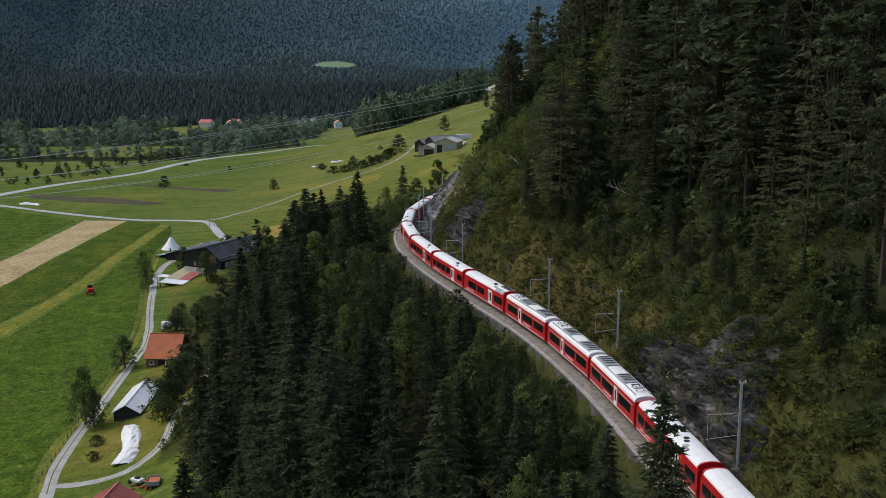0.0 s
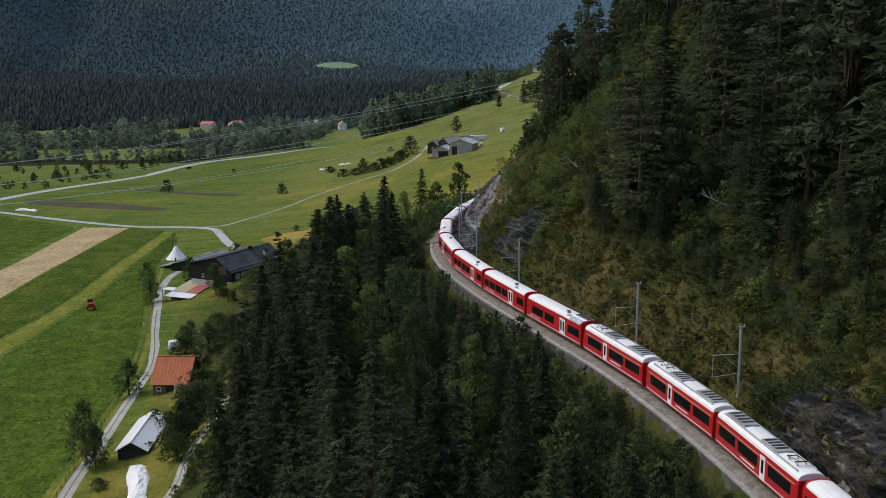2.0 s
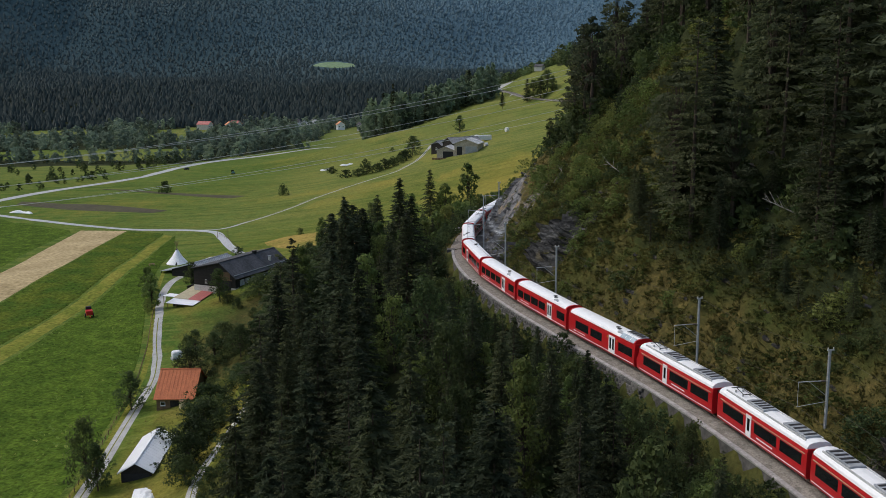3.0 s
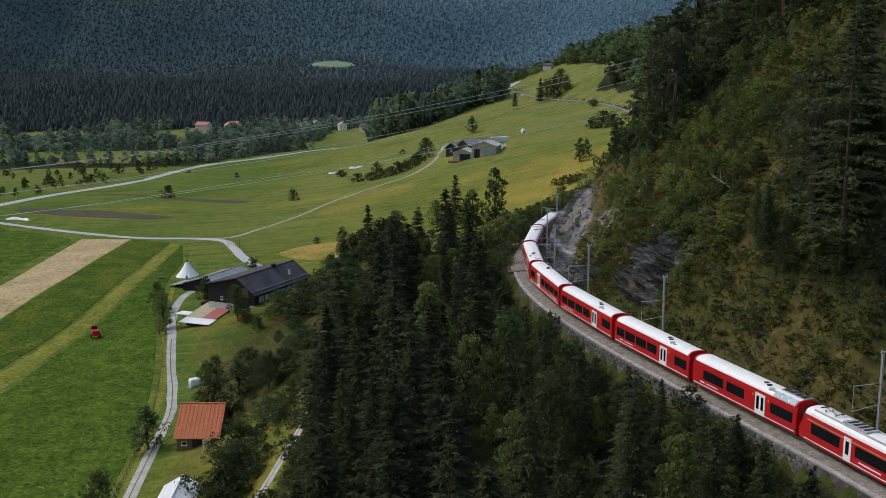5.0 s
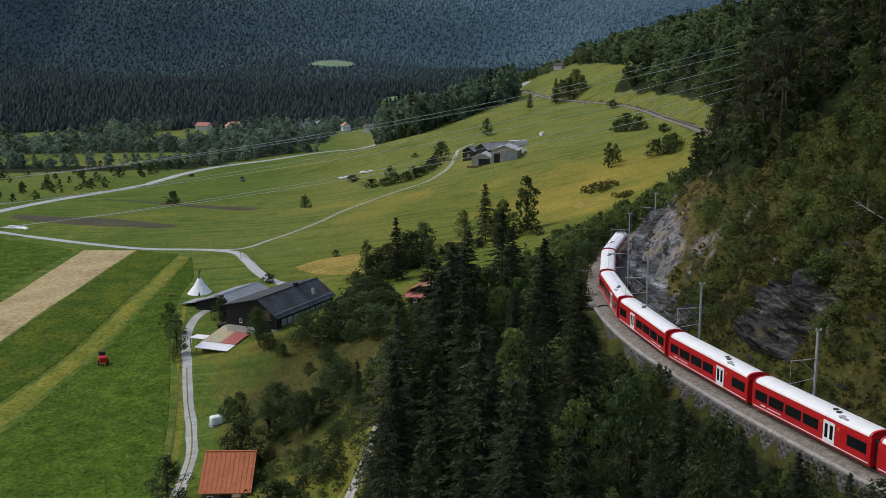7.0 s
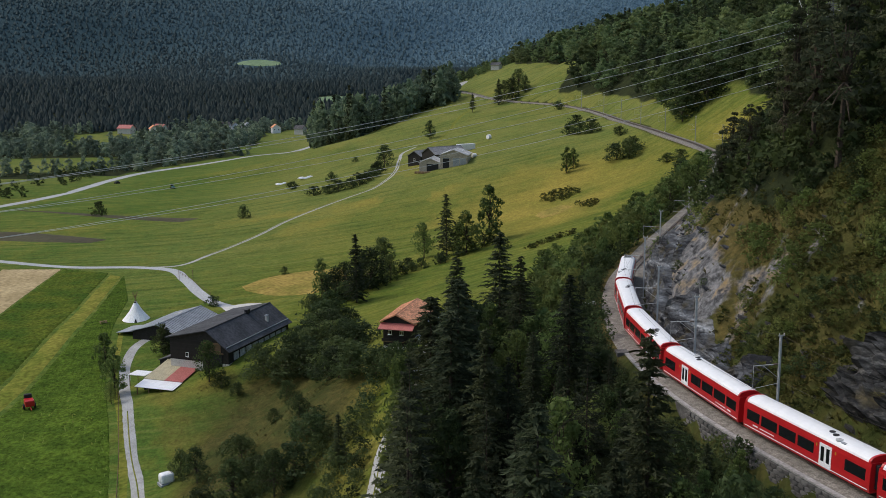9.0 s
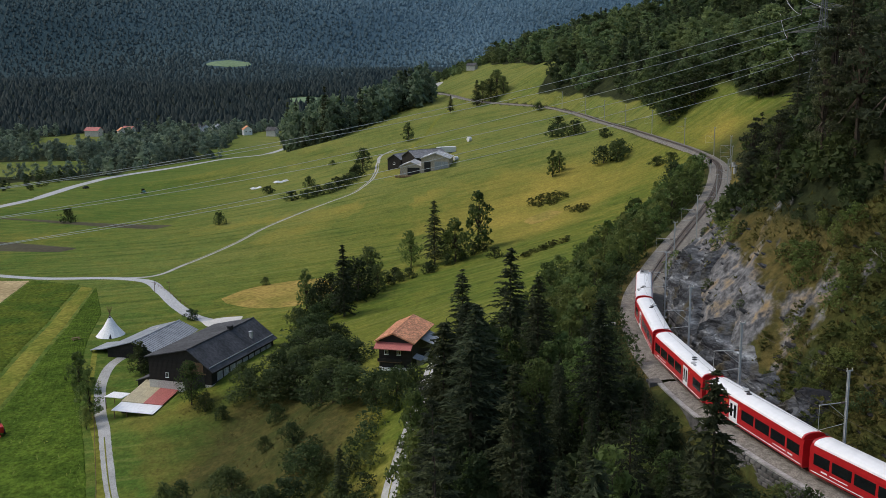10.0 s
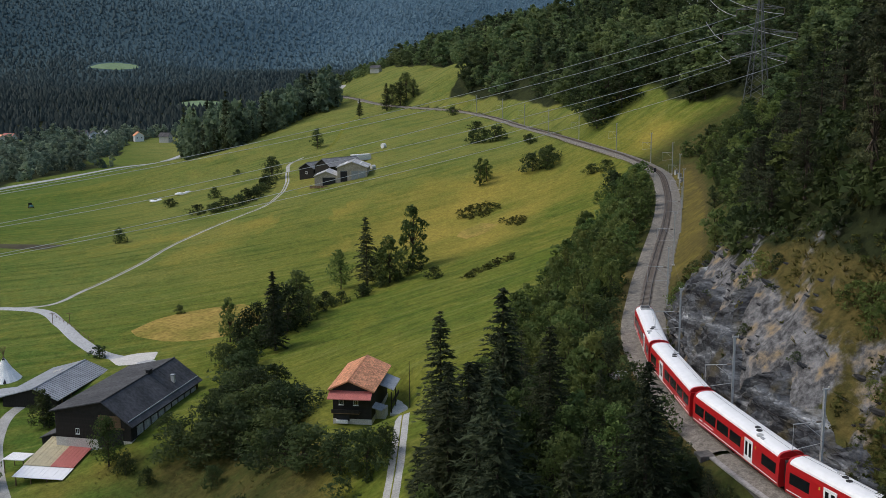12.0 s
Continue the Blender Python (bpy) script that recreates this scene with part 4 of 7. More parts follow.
# slope below the line: the trees the camera passes nearest are things, the rest one wood
def below_wood(x, y):
    way = glide([170, 200, 214, 224, 238, 250, 262, 276, 300], [-57, -55.5, -51, -47, -44.5, -43, -40, -36, -30], y)
    # Gaps cut towards the camera so that the birches show past the spruces.
    glade = (np.hypot((x + 21.5) / 5, (y - 178) / 14) < 1) | (np.hypot((x + 17.5) / 4.5, (y - 158) / 12) < 1)
    return in_wood(x, y) * (offset(x, y) < -6) * (np.abs(x - way) > 3.2) * (1 - glade)


def reach(x, y):
    """How high the trees grow below the line: the nearer to it, the lower their tops."""
    d = offset(x, y)
    return np.maximum(7.0, glide([-90, -45, -28, -16, -8, 0], [34, 40, 43, 42, 38.5, 37], d) - ground(x, y))


xs, ys, rng = scatter(-80, 40, 50, 300, 5.7, below_wood, 1)
rows = spots_of(xs, ys, rng, 0.46, 1.12, 0.95, 1.5)
rows[:, 2] = np.clip(rows[:, 2] * reach(xs, ys), 6, 25)
order = np.argsort(np.abs(rows[:, 1] - 200) + 0.5 * np.abs(rows[:, 0] + 25))
pick = np.random.default_rng(3)
for i in order[:200]:
    x, y, h, w, t = rows[i]
    r = pick.uniform()
    if r < 0.03:
        plant(BIRCH[int(pick.integers(2))], x, y, min(h * 1.05, 19), group="trees below the line", wide=0.8)
    elif r < 0.09:
        plant(BROAD[int(pick.integers(3))], x, y, min(h, 16), "light green broadleaf tree among the spruces", "trees below the line", 0.8)
    elif r < 0.18:
        plant(DARKLEAF[int(pick.integers(2))], x, y, min(h, 15), "dark green broadleaf tree among the spruces", "trees below the line", 0.85)
    elif r < 0.50:
        plant(PINE[int(pick.integers(3))], x, y, h, "dark pine among the spruces of the wooded slope", "trees below the line", w * 0.85)
    else:
        plant(SPRUCE[int(pick.integers(4))], x, y, h, group="trees below the line", wide=w)
light = np.random.default_rng(9).uniform(size=len(order) - 200) < 0.12
wood("broadleaf_wood", BROAD, rows[order[200:]][light] * (1, 1, 0.8, 0.85, 1), "light green broadleaf trees among the spruces below the line", "forest")
wood("spruce_wood", MIDSPRUCE, rows[order[200:]][~light], "dense dark spruce wood on the slope below the line", "forest")
xs, ys, rng = scatter(-70, 30, 60, 296, 3.4, lambda x, y: below_wood(x, y) * 0.45, 11)
wood("wood_undergrowth", LOWBUSH, spots_of(xs, ys, rng, 1.6, 4.2), "leafy undergrowth between the trunks below the line", "undergrowth")
xs, ys, rng = scatter(-30, 32, 80, 300, 2.6, lambda x, y: (offset(x, y) < -4.2) * (offset(x, y) > -9.5) * 0.85, 12)
wood("embankment_scrub", SLOPEBUSH, spots_of(xs, ys, rng, 1.8, 4.6), "green saplings and scrub below the retaining wall", "undergrowth")


xs, ys, rng = scatter(-30, 40, 72, 240, 3.3, lambda x, y: (offset(x, y) < -5.0) * (offset(x, y) > -13) * 0.66, 20)
for i, (x, y) in enumerate(zip(xs, ys)):
    plant((SAPLING + BROAD[:1] + SPRUCE[2:3] + PINE[2:])[int(rng.integers(6))], x, y, rng.uniform(0.6, 0.95) * max(4.0, 36.4 - gz(x, y)), "young tree on the bank below the retaining wall", "young trees below the wall", rng.uniform(0.9, 1.25))


def above_wood(x, y):
    d = offset(x, y)
    return in_wood(x, y) * (d > 8) * (d < glide([-200, 300, 420], [58, 58, 90], y)) * ease(430, 395, y + 10 * waves(x, y, 12, 6))


xs, ys, rng = scatter(10, 185, 30, 470, 7.2, above_wood, 2)
rows = spots_of(xs, ys, rng, 9, 22, 0.9, 1.3)
rows[:, 2] = np.maximum(rows[:, 2], 12) * np.where((ys > 262), glide([10, 18, 32, 48, 200], [0.55, 0.68, 0.9, 1, 1], offset(xs, ys)), glide([10, 18, 32, 200], [0.85, 0.92, 1.0, 1.0], offset(xs, ys))) * (1 - 0.34 * ease(226, 238, ys) * ease(290, 270, ys))
rows[:, 2] *= glide([-200, 350, 385, 460], [1, 1, 0.62, 0.4], rows[:, 1] + 25)
rows[:, 2] *= 1 - 0.36 * ease(170, 182, ys) * ease(206, 198, ys)
near = np.argsort(offset(rows[:, 0], rows[:, 1]) + 0.12 * np.abs(rows[:, 1] - 195))
for i in near[:120]:
    x, y, h, w, t = rows[i]
    plant((PINE[:2] + SCOTS + SPRUCE[:1] if y < 226 else PINE[:1] + SCOTS)[int(pick.integers(6 if y < 226 else 4))], x, y, h * 0.9, group="trees above the line", wide=w)
rest = rows[near[120:]]
deep = offset(rest[:, 0], rest[:, 1]) > 38
wood("hillside_forest", [dict(k, material=M["pine"]) for k in MIDSPRUCE], rest[~deep], "dark conifer forest on the steep hillside", "forest", trunks=True)
wood("upper_forest", [dict(k, material=M["pine"]) for k in LOWSPRUCE], rest[deep], "dark conifer forest above the curve of the line", "forest")
xs, ys, rng = scatter(10, 60, 96, 196, 3.9, lambda x, y: ease(11, 15, offset(x, y)) * ease(26, 22, offset(x, y)) * ease(196, 186, y) * 0.62, 45)
for i, (x, y) in enumerate(zip(xs, ys)):
    plant((SPRUCE + PINE)[int(rng.integers(7))], x, y, rng.uniform(3.5, 9.5), "young dark conifer at the foot of the hillside wood", "young trees of the hillside", rng.uniform(1.0, 1.5))
xs, ys, rng = scatter(10, 130, 60, 440, 2.9, lambda x, y: above_wood(x, y) * (offset(x, y) < 42) * 0.85, 13)
wood("hillside_undergrowth", LOWBUSH, spots_of(xs, ys, rng, 1.8, 4.5), "dark undergrowth below the hillside trees", "undergrowth")
xs, ys, rng = scatter(-5, 120, 276, 450, 4.0, lambda x, y: ease(9.5, 12, offset(x, y) - 4 * ease(296, 280, y)) * ease(26, 20, offset(x, y)) * 0.8, 18)
for i, (x, y) in enumerate(zip(xs, ys)):
    tall = rng.uniform(2.6, 6.5) * (1.25 if offset(x, y) > 15 else 0.85)
    plant((SAPLING + BROAD[:1] + DARKLEAF[:1])[int(rng.integers(5))], x, y, tall, "leafy shrub on the bank above the curve", "shrubs above the curve", rng.uniform(1.0, 1.5))


xs, ys, rng = scatter(50, 150, 375, 462, 6.5, lambda x, y: in_wood(x, y) * ease(375, 400, y) * (offset(x, y) > 12) * (offset(x, y) < 60) * (np.hypot(x - 121, y - 456) > 7) * 0.9, 19)
for i, (x, y) in enumerate(zip(xs, ys)):
    plant((BROAD[:2] + DARKLEAF)[int(rng.integers(4))], x, y, rng.uniform(6, 11), "leafy tree in the wood above the curve", "leafy trees above the curve", rng.uniform(1.0, 1.35))


# the same woods go on behind, along the line
ROUGHSPRUCE = [dict(arrays=spruce_arrays(140 + i, 22, 4.3, 0.06, 13, 0.75, 4, 0.0, 2.3, 0.2, 1.7), height=22, material=M["spruce"]) for i in range(3)]
xs, ys, rng = scatter(-40, 110, -190, 50, 7.5, lambda x, y: in_wood(x, y) * ((offset(x, y) < -8) + (offset(x, y) > 9) > 0) * (offset(x, y) < 60), 44)
rows = spots_of(xs, ys, rng, 11, 20)
rows[:, 2] = np.where(offset(xs, ys) < 0, np.minimum(rows[:, 2], reach(xs, ys)), rows[:, 2])
wood("trackside_forest", ROUGHSPRUCE, rows, "dark spruce forest on both sides of the line", "forest")


def open_slope(x, y):
    d = offset(x, y)
    bare = ease(216, 232, y) * ease(296, 284, y) * ease(19, 13, d)
    patch = ease(-0.25, 0.3, waves(x, y, 6.5, 9))
    return (d > 5.0) * (1 - in_wood(x, y)) * ease(310, 290, y) * (1 - 0.9 * bare) * (0.16 + 0.84 * patch)


def tuft_arrays(seed):
    rng = np.random.default_rng(seed)
    v, f = [], []
    for i in range(6):
        a, w, h = rng.uniform(0, 6.28), rng.uniform(0.16, 0.34), rng.uniform(0.35, 0.8)
        lean, b0 = rng.uniform(0.35, 0.95), len(v)
        v += [(-w * math.sin(a) * 0.5, w * math.cos(a) * 0.5, -0.1), (w * math.sin(a) * 0.5, -w * math.cos(a) * 0.5, -0.1), (lean * math.cos(a), lean * math.sin(a), h)]
        f.append((b0, b0 + 1, b0 + 2))
    return np.array(v), np.array(f), np.zeros((0, 3)), np.zeros((0, 3), int)


TUFT = [dict(arrays=tuft_arrays(i), height=1.0, material=M["tuft"]) for i in range(5)]
xs, ys, rng = scatter(-10, 75, 62, 305, 0.58, lambda x, y: (offset(x, y) > 4.2) * (offset(x, y) < 34) * (1 - 0.7 * in_wood(x, y)) * (1 - 0.93 * ease(212, 230, y) * ease(296, 284, y) * ease(17, 12, offset(x, y))) * (0.45 + 0.55 * (waves(x, y, 3.3, 2) > -0.2)), 16)
wood("slope_grass", TUFT, spots_of(xs, ys, rng, 0.4, 1.1, 0.9, 1.6), "coarse dry grass tufts over the rocky slope", "grass")
xs, ys, rng = scatter(-96, -44, 186, 338, 1.25, lambda x, y: (1 - in_wood(x, y)) * (x > 4 + glide([170, 200, 233, 272, 304, 347], [-74, -77, -80, -83.5, -91.5, -101.8], y)) * (0.35 + 0.65 * (waves(x, y, 5, 2) > -0.1)), 46)
wood("pasture_grass", TUFT, spots_of(xs, ys, rng, 0.3, 0.8, 0.9, 1.6), "uneven yellow-green grass tufts of the rough pasture", "grass")
xs, ys, rng = scatter(-45, 30, 90, 300, 0.8, lambda x, y: (offset(x, y) < -3.4 - 0.6 * (y > 236)) * (offset(x, y) > -8.5) * 0.8, 17)
wood("verge_grass", TUFT, spots_of(xs, ys, rng, 0.4, 1.0, 0.9, 1.6), "dry brown grass on the bank beside the ballast", "grass")
xs, ys, rng = scatter(-10, 80, 60, 312, 1.2, lambda x, y: (0.5 * (open_slope(x, y) > 0.11) + 0.5 * open_slope(x, y)), 14)
wood("slope_scrub", SCRUB, spots_of(xs, ys, rng, 0.5, 1.5, 1.2, 1.9), "yellow-green scrub and tall grass over the dry slope", "scrub")
xs, ys, rng = scatter(-10, 110, 70, 320, 2.4, lambda x, y: open_slope(x, y) * (0.6 + 0.4 * ease(6, 20, offset(x, y))), 15)
leafy = rng.uniform(size=len(xs)) < 0.42
wood("slope_shrubs", [dict(k, material=M["birch"]) for k in SLOPEBUSH], spots_of(xs[leafy], ys[leafy], rng, 1.0, 3.4, 0.9, 1.5), "light green leafy shrubs on the dry slope", "bushes")
xs2, ys2, rng2 = scatter(4, 60, 186, 246, 2.3, lambda x, y: (offset(x, y) > 13) * (offset(x, y) < 46) * (1 - in_wood(x, y)) * (0.12 + 0.38 * (waves(x, y, 8, 12) > 0.0)), 47)
wood("tall_slope_shrubs", [dict(k, material=M["birch"]) for k in SLOPEBUSH], spots_of(xs2, ys2, rng2, 1.4, 4.2, 0.9, 1.4), "bright yellow-green shrubs high on the dry slope", "bushes")
wood("slope_bushes", SLOPEBUSH, spots_of(xs[~leafy], ys[~leafy], rng, 0.8, 3.2, 0.9, 1.5), "dark green bushes scattered over the dry slope", "bushes")


def hill_wood(x, y):
    d = offset(x, y)
    return in_wood(x, y) * (d > 7) * (d < 190)


xs, ys, rng = scatter(-60, 380, 440, 1060, 9.8, hill_wood, 3)
rows = spots_of(xs, ys, rng, 8, 18, 1.1, 1.6)
third = rng.uniform(size=len(rows))
remote = (rows[:, 1] > 640) | (offset(rows[:, 0], rows[:, 1]) > 110)
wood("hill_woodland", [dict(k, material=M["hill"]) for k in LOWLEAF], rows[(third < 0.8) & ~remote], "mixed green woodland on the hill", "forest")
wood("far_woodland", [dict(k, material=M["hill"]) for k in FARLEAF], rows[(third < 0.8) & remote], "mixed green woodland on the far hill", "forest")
FARSPRUCE = [dict(arrays=spruce_arrays(98 + i, 22, 4.3, 0.06, 14, 0.8, 5, 0.0, 2.0, 0.2, 1.6), height=22, material=M["spruce"]) for i in range(3)]
wood("hill_spruces", FARSPRUCE, rows[third >= 0.8] * (1, 1, 1.2, 0.8, 1), "dark spruces among the far woodland", "forest")


# far woods across the valley
def cone_arrays(seed, tiers=2, sides=5):
    rng = np.random.default_rng(seed)
    v, f = [], []
    for t in range(tiers):
        z0, z1, w = 0.06 + 0.36 * t, min(1.0, 0.62 + 0.38 * t) if tiers > 1 else 1.0, 0.15 * (1 - 0.36 * t)
        b0 = len(v)
        v.append((0, 0, z1))
        for i in range(sides * 2):
            a, ww = i * math.pi / sides, w * (1.25 if i % 2 else 0.6) * rng.uniform(0.8, 1.2)
            v.append((ww * math.cos(a), ww * math.sin(a), z0 - 0.04 * (i % 2) + rng.uniform(-0.03, 0.03)))
        for i in range(sides * 2):
            f.append((b0, b0 + 1 + i, b0 + 1 + (i + 1) % (sides * 2)))
    return np.array(v) * 20, np.array(f), np.zeros((0, 3)), np.zeros((0, 3), int)


for (cx, cy, rx, ry) in ((-208, 1950, 40, 34), (-66, 1580, 34, 30)):
    drape("forest_clearing", [(cx - rx, cy - ry * 0.5), (cx - rx * 0.7, cy + ry * 0.4), (cx, cy + ry)], [(cx + rx * 0.2, cy - ry), (cx + rx, cy - ry * 0.3), (cx + rx * 0.9, cy + ry * 0.7)], M["glade"], 0.6, "pale green clearing in the far forest", "meadow", 16, 8)
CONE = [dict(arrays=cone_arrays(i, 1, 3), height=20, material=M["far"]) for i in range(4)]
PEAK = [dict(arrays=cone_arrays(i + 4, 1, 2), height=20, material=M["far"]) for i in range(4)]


def glades(x, y):
    """Clearings in the far forest."""
    return np.clip((np.hypot((x + 208) / 42, (y - 1945) / 42) < 1) + 0.0 + (np.hypot((x + 66) / 32, (y - 1578) / 34) < 1), 0, 1)


def far_of(x, y):
    return y - (1270 + 0.30 * (x + 350))


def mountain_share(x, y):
    """Share of the far wood taken as mountain spruce, for its painted haze: none by the valley, all high up."""
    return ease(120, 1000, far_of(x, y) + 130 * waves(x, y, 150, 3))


# Painted haze grows paler towards the right.
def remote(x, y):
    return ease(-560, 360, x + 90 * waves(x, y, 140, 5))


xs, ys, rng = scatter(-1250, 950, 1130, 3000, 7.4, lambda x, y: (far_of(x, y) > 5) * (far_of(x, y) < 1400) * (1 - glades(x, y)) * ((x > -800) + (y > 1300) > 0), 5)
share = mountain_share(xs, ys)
# Haze strength of each tree, for the blue put into its colour.
haze = np.clip(0.42 * share + 0.58 * share * remote(xs, ys) + rng.normal(0, 0.035, len(xs)), 0, 1)
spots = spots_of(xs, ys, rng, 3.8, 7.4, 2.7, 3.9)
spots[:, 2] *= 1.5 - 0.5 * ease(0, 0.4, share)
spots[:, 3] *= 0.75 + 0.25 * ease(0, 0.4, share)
wood("valley_forest", CONE, spots[share < 0.3], "dark conifer forest across the valley", "forest", soft=True, haze=haze[share < 0.3])
wood("mountain_forest", PEAK, spots[share >= 0.3], "conifer forest on the mountain with blue haze in its colour", "forest", soft=True, haze=haze[share >= 0.3])

# ---- train ----
def arc_to(y, dist):
    """The station on the line that lies dist metres nearer to the start."""
    while dist > 1e-6:
        s = min(0.5, dist)
        y -= s * along(y)[1].y
        dist -= s
    return y


SECTION = [(-1.24, 0.42), (-1.32, 0.75), (-1.325, 1.6), (-1.30, 2.75), (-1.22, 3.16), (1.22, 3.16), (1.30, 2.75), (1.325, 1.6), (1.32, 0.75), (1.24, 0.42)]
ROOF = [(-1.25, 3.10), (-1.19, 3.34), (-1.0, 3.55), (-0.62, 3.68), (0.0, 3.74), (0.62, 3.68), (1.0, 3.55), (1.19, 3.34), (1.25, 3.10)]


def side_plate(x, y0, y1, z0, z1, proud=0.012, bm=None, bevel=0.0):
    """A plate on the side wall at x = +1 or -1."""
    w = 1.318
    return box(*sorted((x * (w - 0.03), x * (w + proud))), y0, y1, z0, z1, bm, bevel)


def bogie(parent, y):
    b = part("bogie", box(-0.95, 0.95, y - 1.5, y + 1.5, 0.38, 0.62, bevel=0.05), M["dark"], parent)
    for dy in (-1.0, 1.0):
        for s in (-1, 1):
            part("wheel", rod((s * 0.50, y + dy, 0.36), (s * 0.62, y + dy, 0.36), 0.36, sides=12), M["sleeper"], b)


def coach(glazed=False, head=False):
    """A passenger car with its door in the rear third; its front looks along +y."""
    L = 8.85
    car = root("train_car", Matrix(), "red passenger train car with a white roof and dark windows", "train car", "cars of the train")
    part("body", prism(SECTION, 2 * L, start=-L), M["red"], car)
    roof = part("roof", prism(ROOF, 2 * L - 0.7, start=-L + 0.35), M["roofwhite"], car, "white roof")
    for y in (-L + 0.13, L - 0.38):
        part("roof_end", prism([(a * 1.012, b + 0.02) for a, b in ROOF], 0.25, start=y), M["red"], car)
    part("underframe", box(-1.05, 1.05, -5.2, 5.2, 0.25, 0.46, bevel=0.04), M["dark"], car)
    for y in (-6.4, 6.4):
        bogie(car, y)
    part("gangway", box(-0.75, 0.75, -L - 0.38, -L + 0.02, 0.75, 3.0, bevel=0.06), M["dark"], car)
    for s in (-1, 1):
        part("stripe", side_plate(s, -L + 0.25, L - 0.25, 0.66, 0.75, 0.008), M["white"], car, "thin white stripe")
        spans = ((-8.3, -5.75), (-1.7, 0.55), (0.85, 3.3), (3.6, 6.0), (6.3, 8.3)) if not glazed else ((-8.3, -4.9), (-0.6, 2.5), (3.1, 6.8))
        for a, b in spans:
            part("window", side_plate(s, a, b, 1.42, 2.48, 0.010, bevel=0.008), M["glass"], car, "dark tinted window")
        d = part("door", side_plate(s, -4.05, -2.45, 0.62, 2.86, 0.022, bevel=0.01), M["white"], car, "white double door with two dark panes")
        for a in (-3.82, -3.10):
            part("door_pane", side_plate(s, a, a + 0.42, 1.15, 2.55, 0.030), M["glass"], d)
        part("class_mark", side_plate(s, -4.62, -4.46, 2.35, 2.62, 0.012), M["yellow"], car, "small yellow mark")
        part("class_mark", side_plate(s, -2.12, -1.98, 2.35, 2.62, 0.012), M["yellow"], car, "small yellow mark")
        part("lettering", side_plate(s, 6.5, 7.3, 0.98, 1.14, 0.010), M["white"], car, "white lettering, too small to read")
        part("lettering", side_plate(s, 4.0, 6.2, 1.00, 1.10, 0.010), M["white"], car, "white lettering, too small to read")
        part("gutter", box(*sorted((s * 1.20, s * 1.275)), -L + 0.3, L - 0.3, 3.10, 3.18), M["red"], car)
    for a, x, w in ((-4.3, -0.72, 0.36), (-3.35, -0.30, 0.30), (-2.6, -0.05, 0.30)):
        part("roof_vent", rod((x, a, 3.55), (x, a, 3.70 if w > 0.33 else 3.765), w, sides=10), M["dark" if w < 0.33 else "grey"], roof)
    part("roof_hatch", box(-1.0, -0.55, -5.3, -4.75, 3.46, 3.65, bevel=0.03), M["tin"], roof)
    if glazed:
        part("roof_unit", box(-0.2, 0.85, -8.6, -5.0, 3.60, 3.82, bevel=0.05), M["tin"], roof, "grey roof unit with dark louvres")
        for i in range(4):
            part("louvre", box(-0.1, 0.72, -8.4 + i * 0.85, -7.7 + i * 0.85, 3.81, 3.84), M["dark"], roof)
        for i in range(3):
            bm = box(-0.34, 0.34, -8.5 + i * 1.15, -7.5 + i * 1.15, -0.03, 0.03)
            bmesh.ops.transform(bm, matrix=pose(-1.03, 0, 3.50, 0, -42, 0), verts=bm.verts)
            part("skylight", bm, M["pane"], roof, "pale glazed roof pane")
    if head:
        nose(car, L, 1)
        part("roof_grille", box(-0.7, 0.7, 6.6, 8.4, 3.66, 3.86, bevel=0.04), M["grey"], roof, "grey roof equipment")
        for i in range(3):
            part("louvre", box(-0.6, 0.6, 6.8 + i * 0.5, 7.1 + i * 0.5, 3.85, 3.89), M["dark"], roof)
    return car


def nose(car, L, s):
    """A sloped driver's front at the end y = s * L."""
    bm = bmesh.new()
    rows = [(0.0, 0.42, 1.24), (0.75, 0.55, 1.16), (0.80, 1.5, 1.16), (0.30, 2.9, 1.10), (-0.25, 3.62, 0.85)]
    ring = []
    for d, z, w in rows:
        ring.append([bm.verts.new((-w, s * (L + d), z)), bm.verts.new((-w * 0.55, s * (L + d + 0.15), z)), bm.verts.new((w * 0.55, s * (L + d + 0.15), z)), bm.verts.new((w, s * (L + d), z))])
    for a, b in zip(ring, ring[1:]):
        for i in range(3):
            bm.faces.new((a[i], a[i + 1], b[i + 1], b[i]))
    back = [bm.verts.new((w, s * (L - 0.3), z)) for w, z in ((-1.24, 0.42), (1.24, 0.42), (-0.95, 3.60), (0.95, 3.60))]
    bm.faces.new([r[0] for r in ring] + [back[2], back[0]])
    bm.faces.new([r[3] for r in ring] + [back[3], back[1]])
    bm.faces.new([back[2], ring[-1][0], ring[-1][1], ring[-1][2], ring[-1][3], back[3]])
    part("cab_front", bm, M["red"], car)
    bm = bmesh.new()
    v = [bm.verts.new(p) for p in ((-0.92, s * (L + 0.83), 1.72), (0.92, s * (L + 0.83), 1.72), (0.80, s * (L + 0.40), 2.82), (-0.80, s * (L + 0.40), 2.82))]
    u = [bm.verts.new((p.co.x, p.co.y + s * 0.14, p.co.z + 0.03)) for p in v]
    bm.faces.new(u)
    for i in range(4):
        bm.faces.new((v[i], v[(i + 1) % 4], u[(i + 1) % 4], u[i]))
    part("windscreen", bm, M["glass"], car, "dark windscreen")
    for x in (-0.75, 0.75):
        part("headlight", rod((x, s * (L + 0.78), 1.05), (x, s * (L + 0.99), 1.05), 0.13, sides=10), M["white"], car)


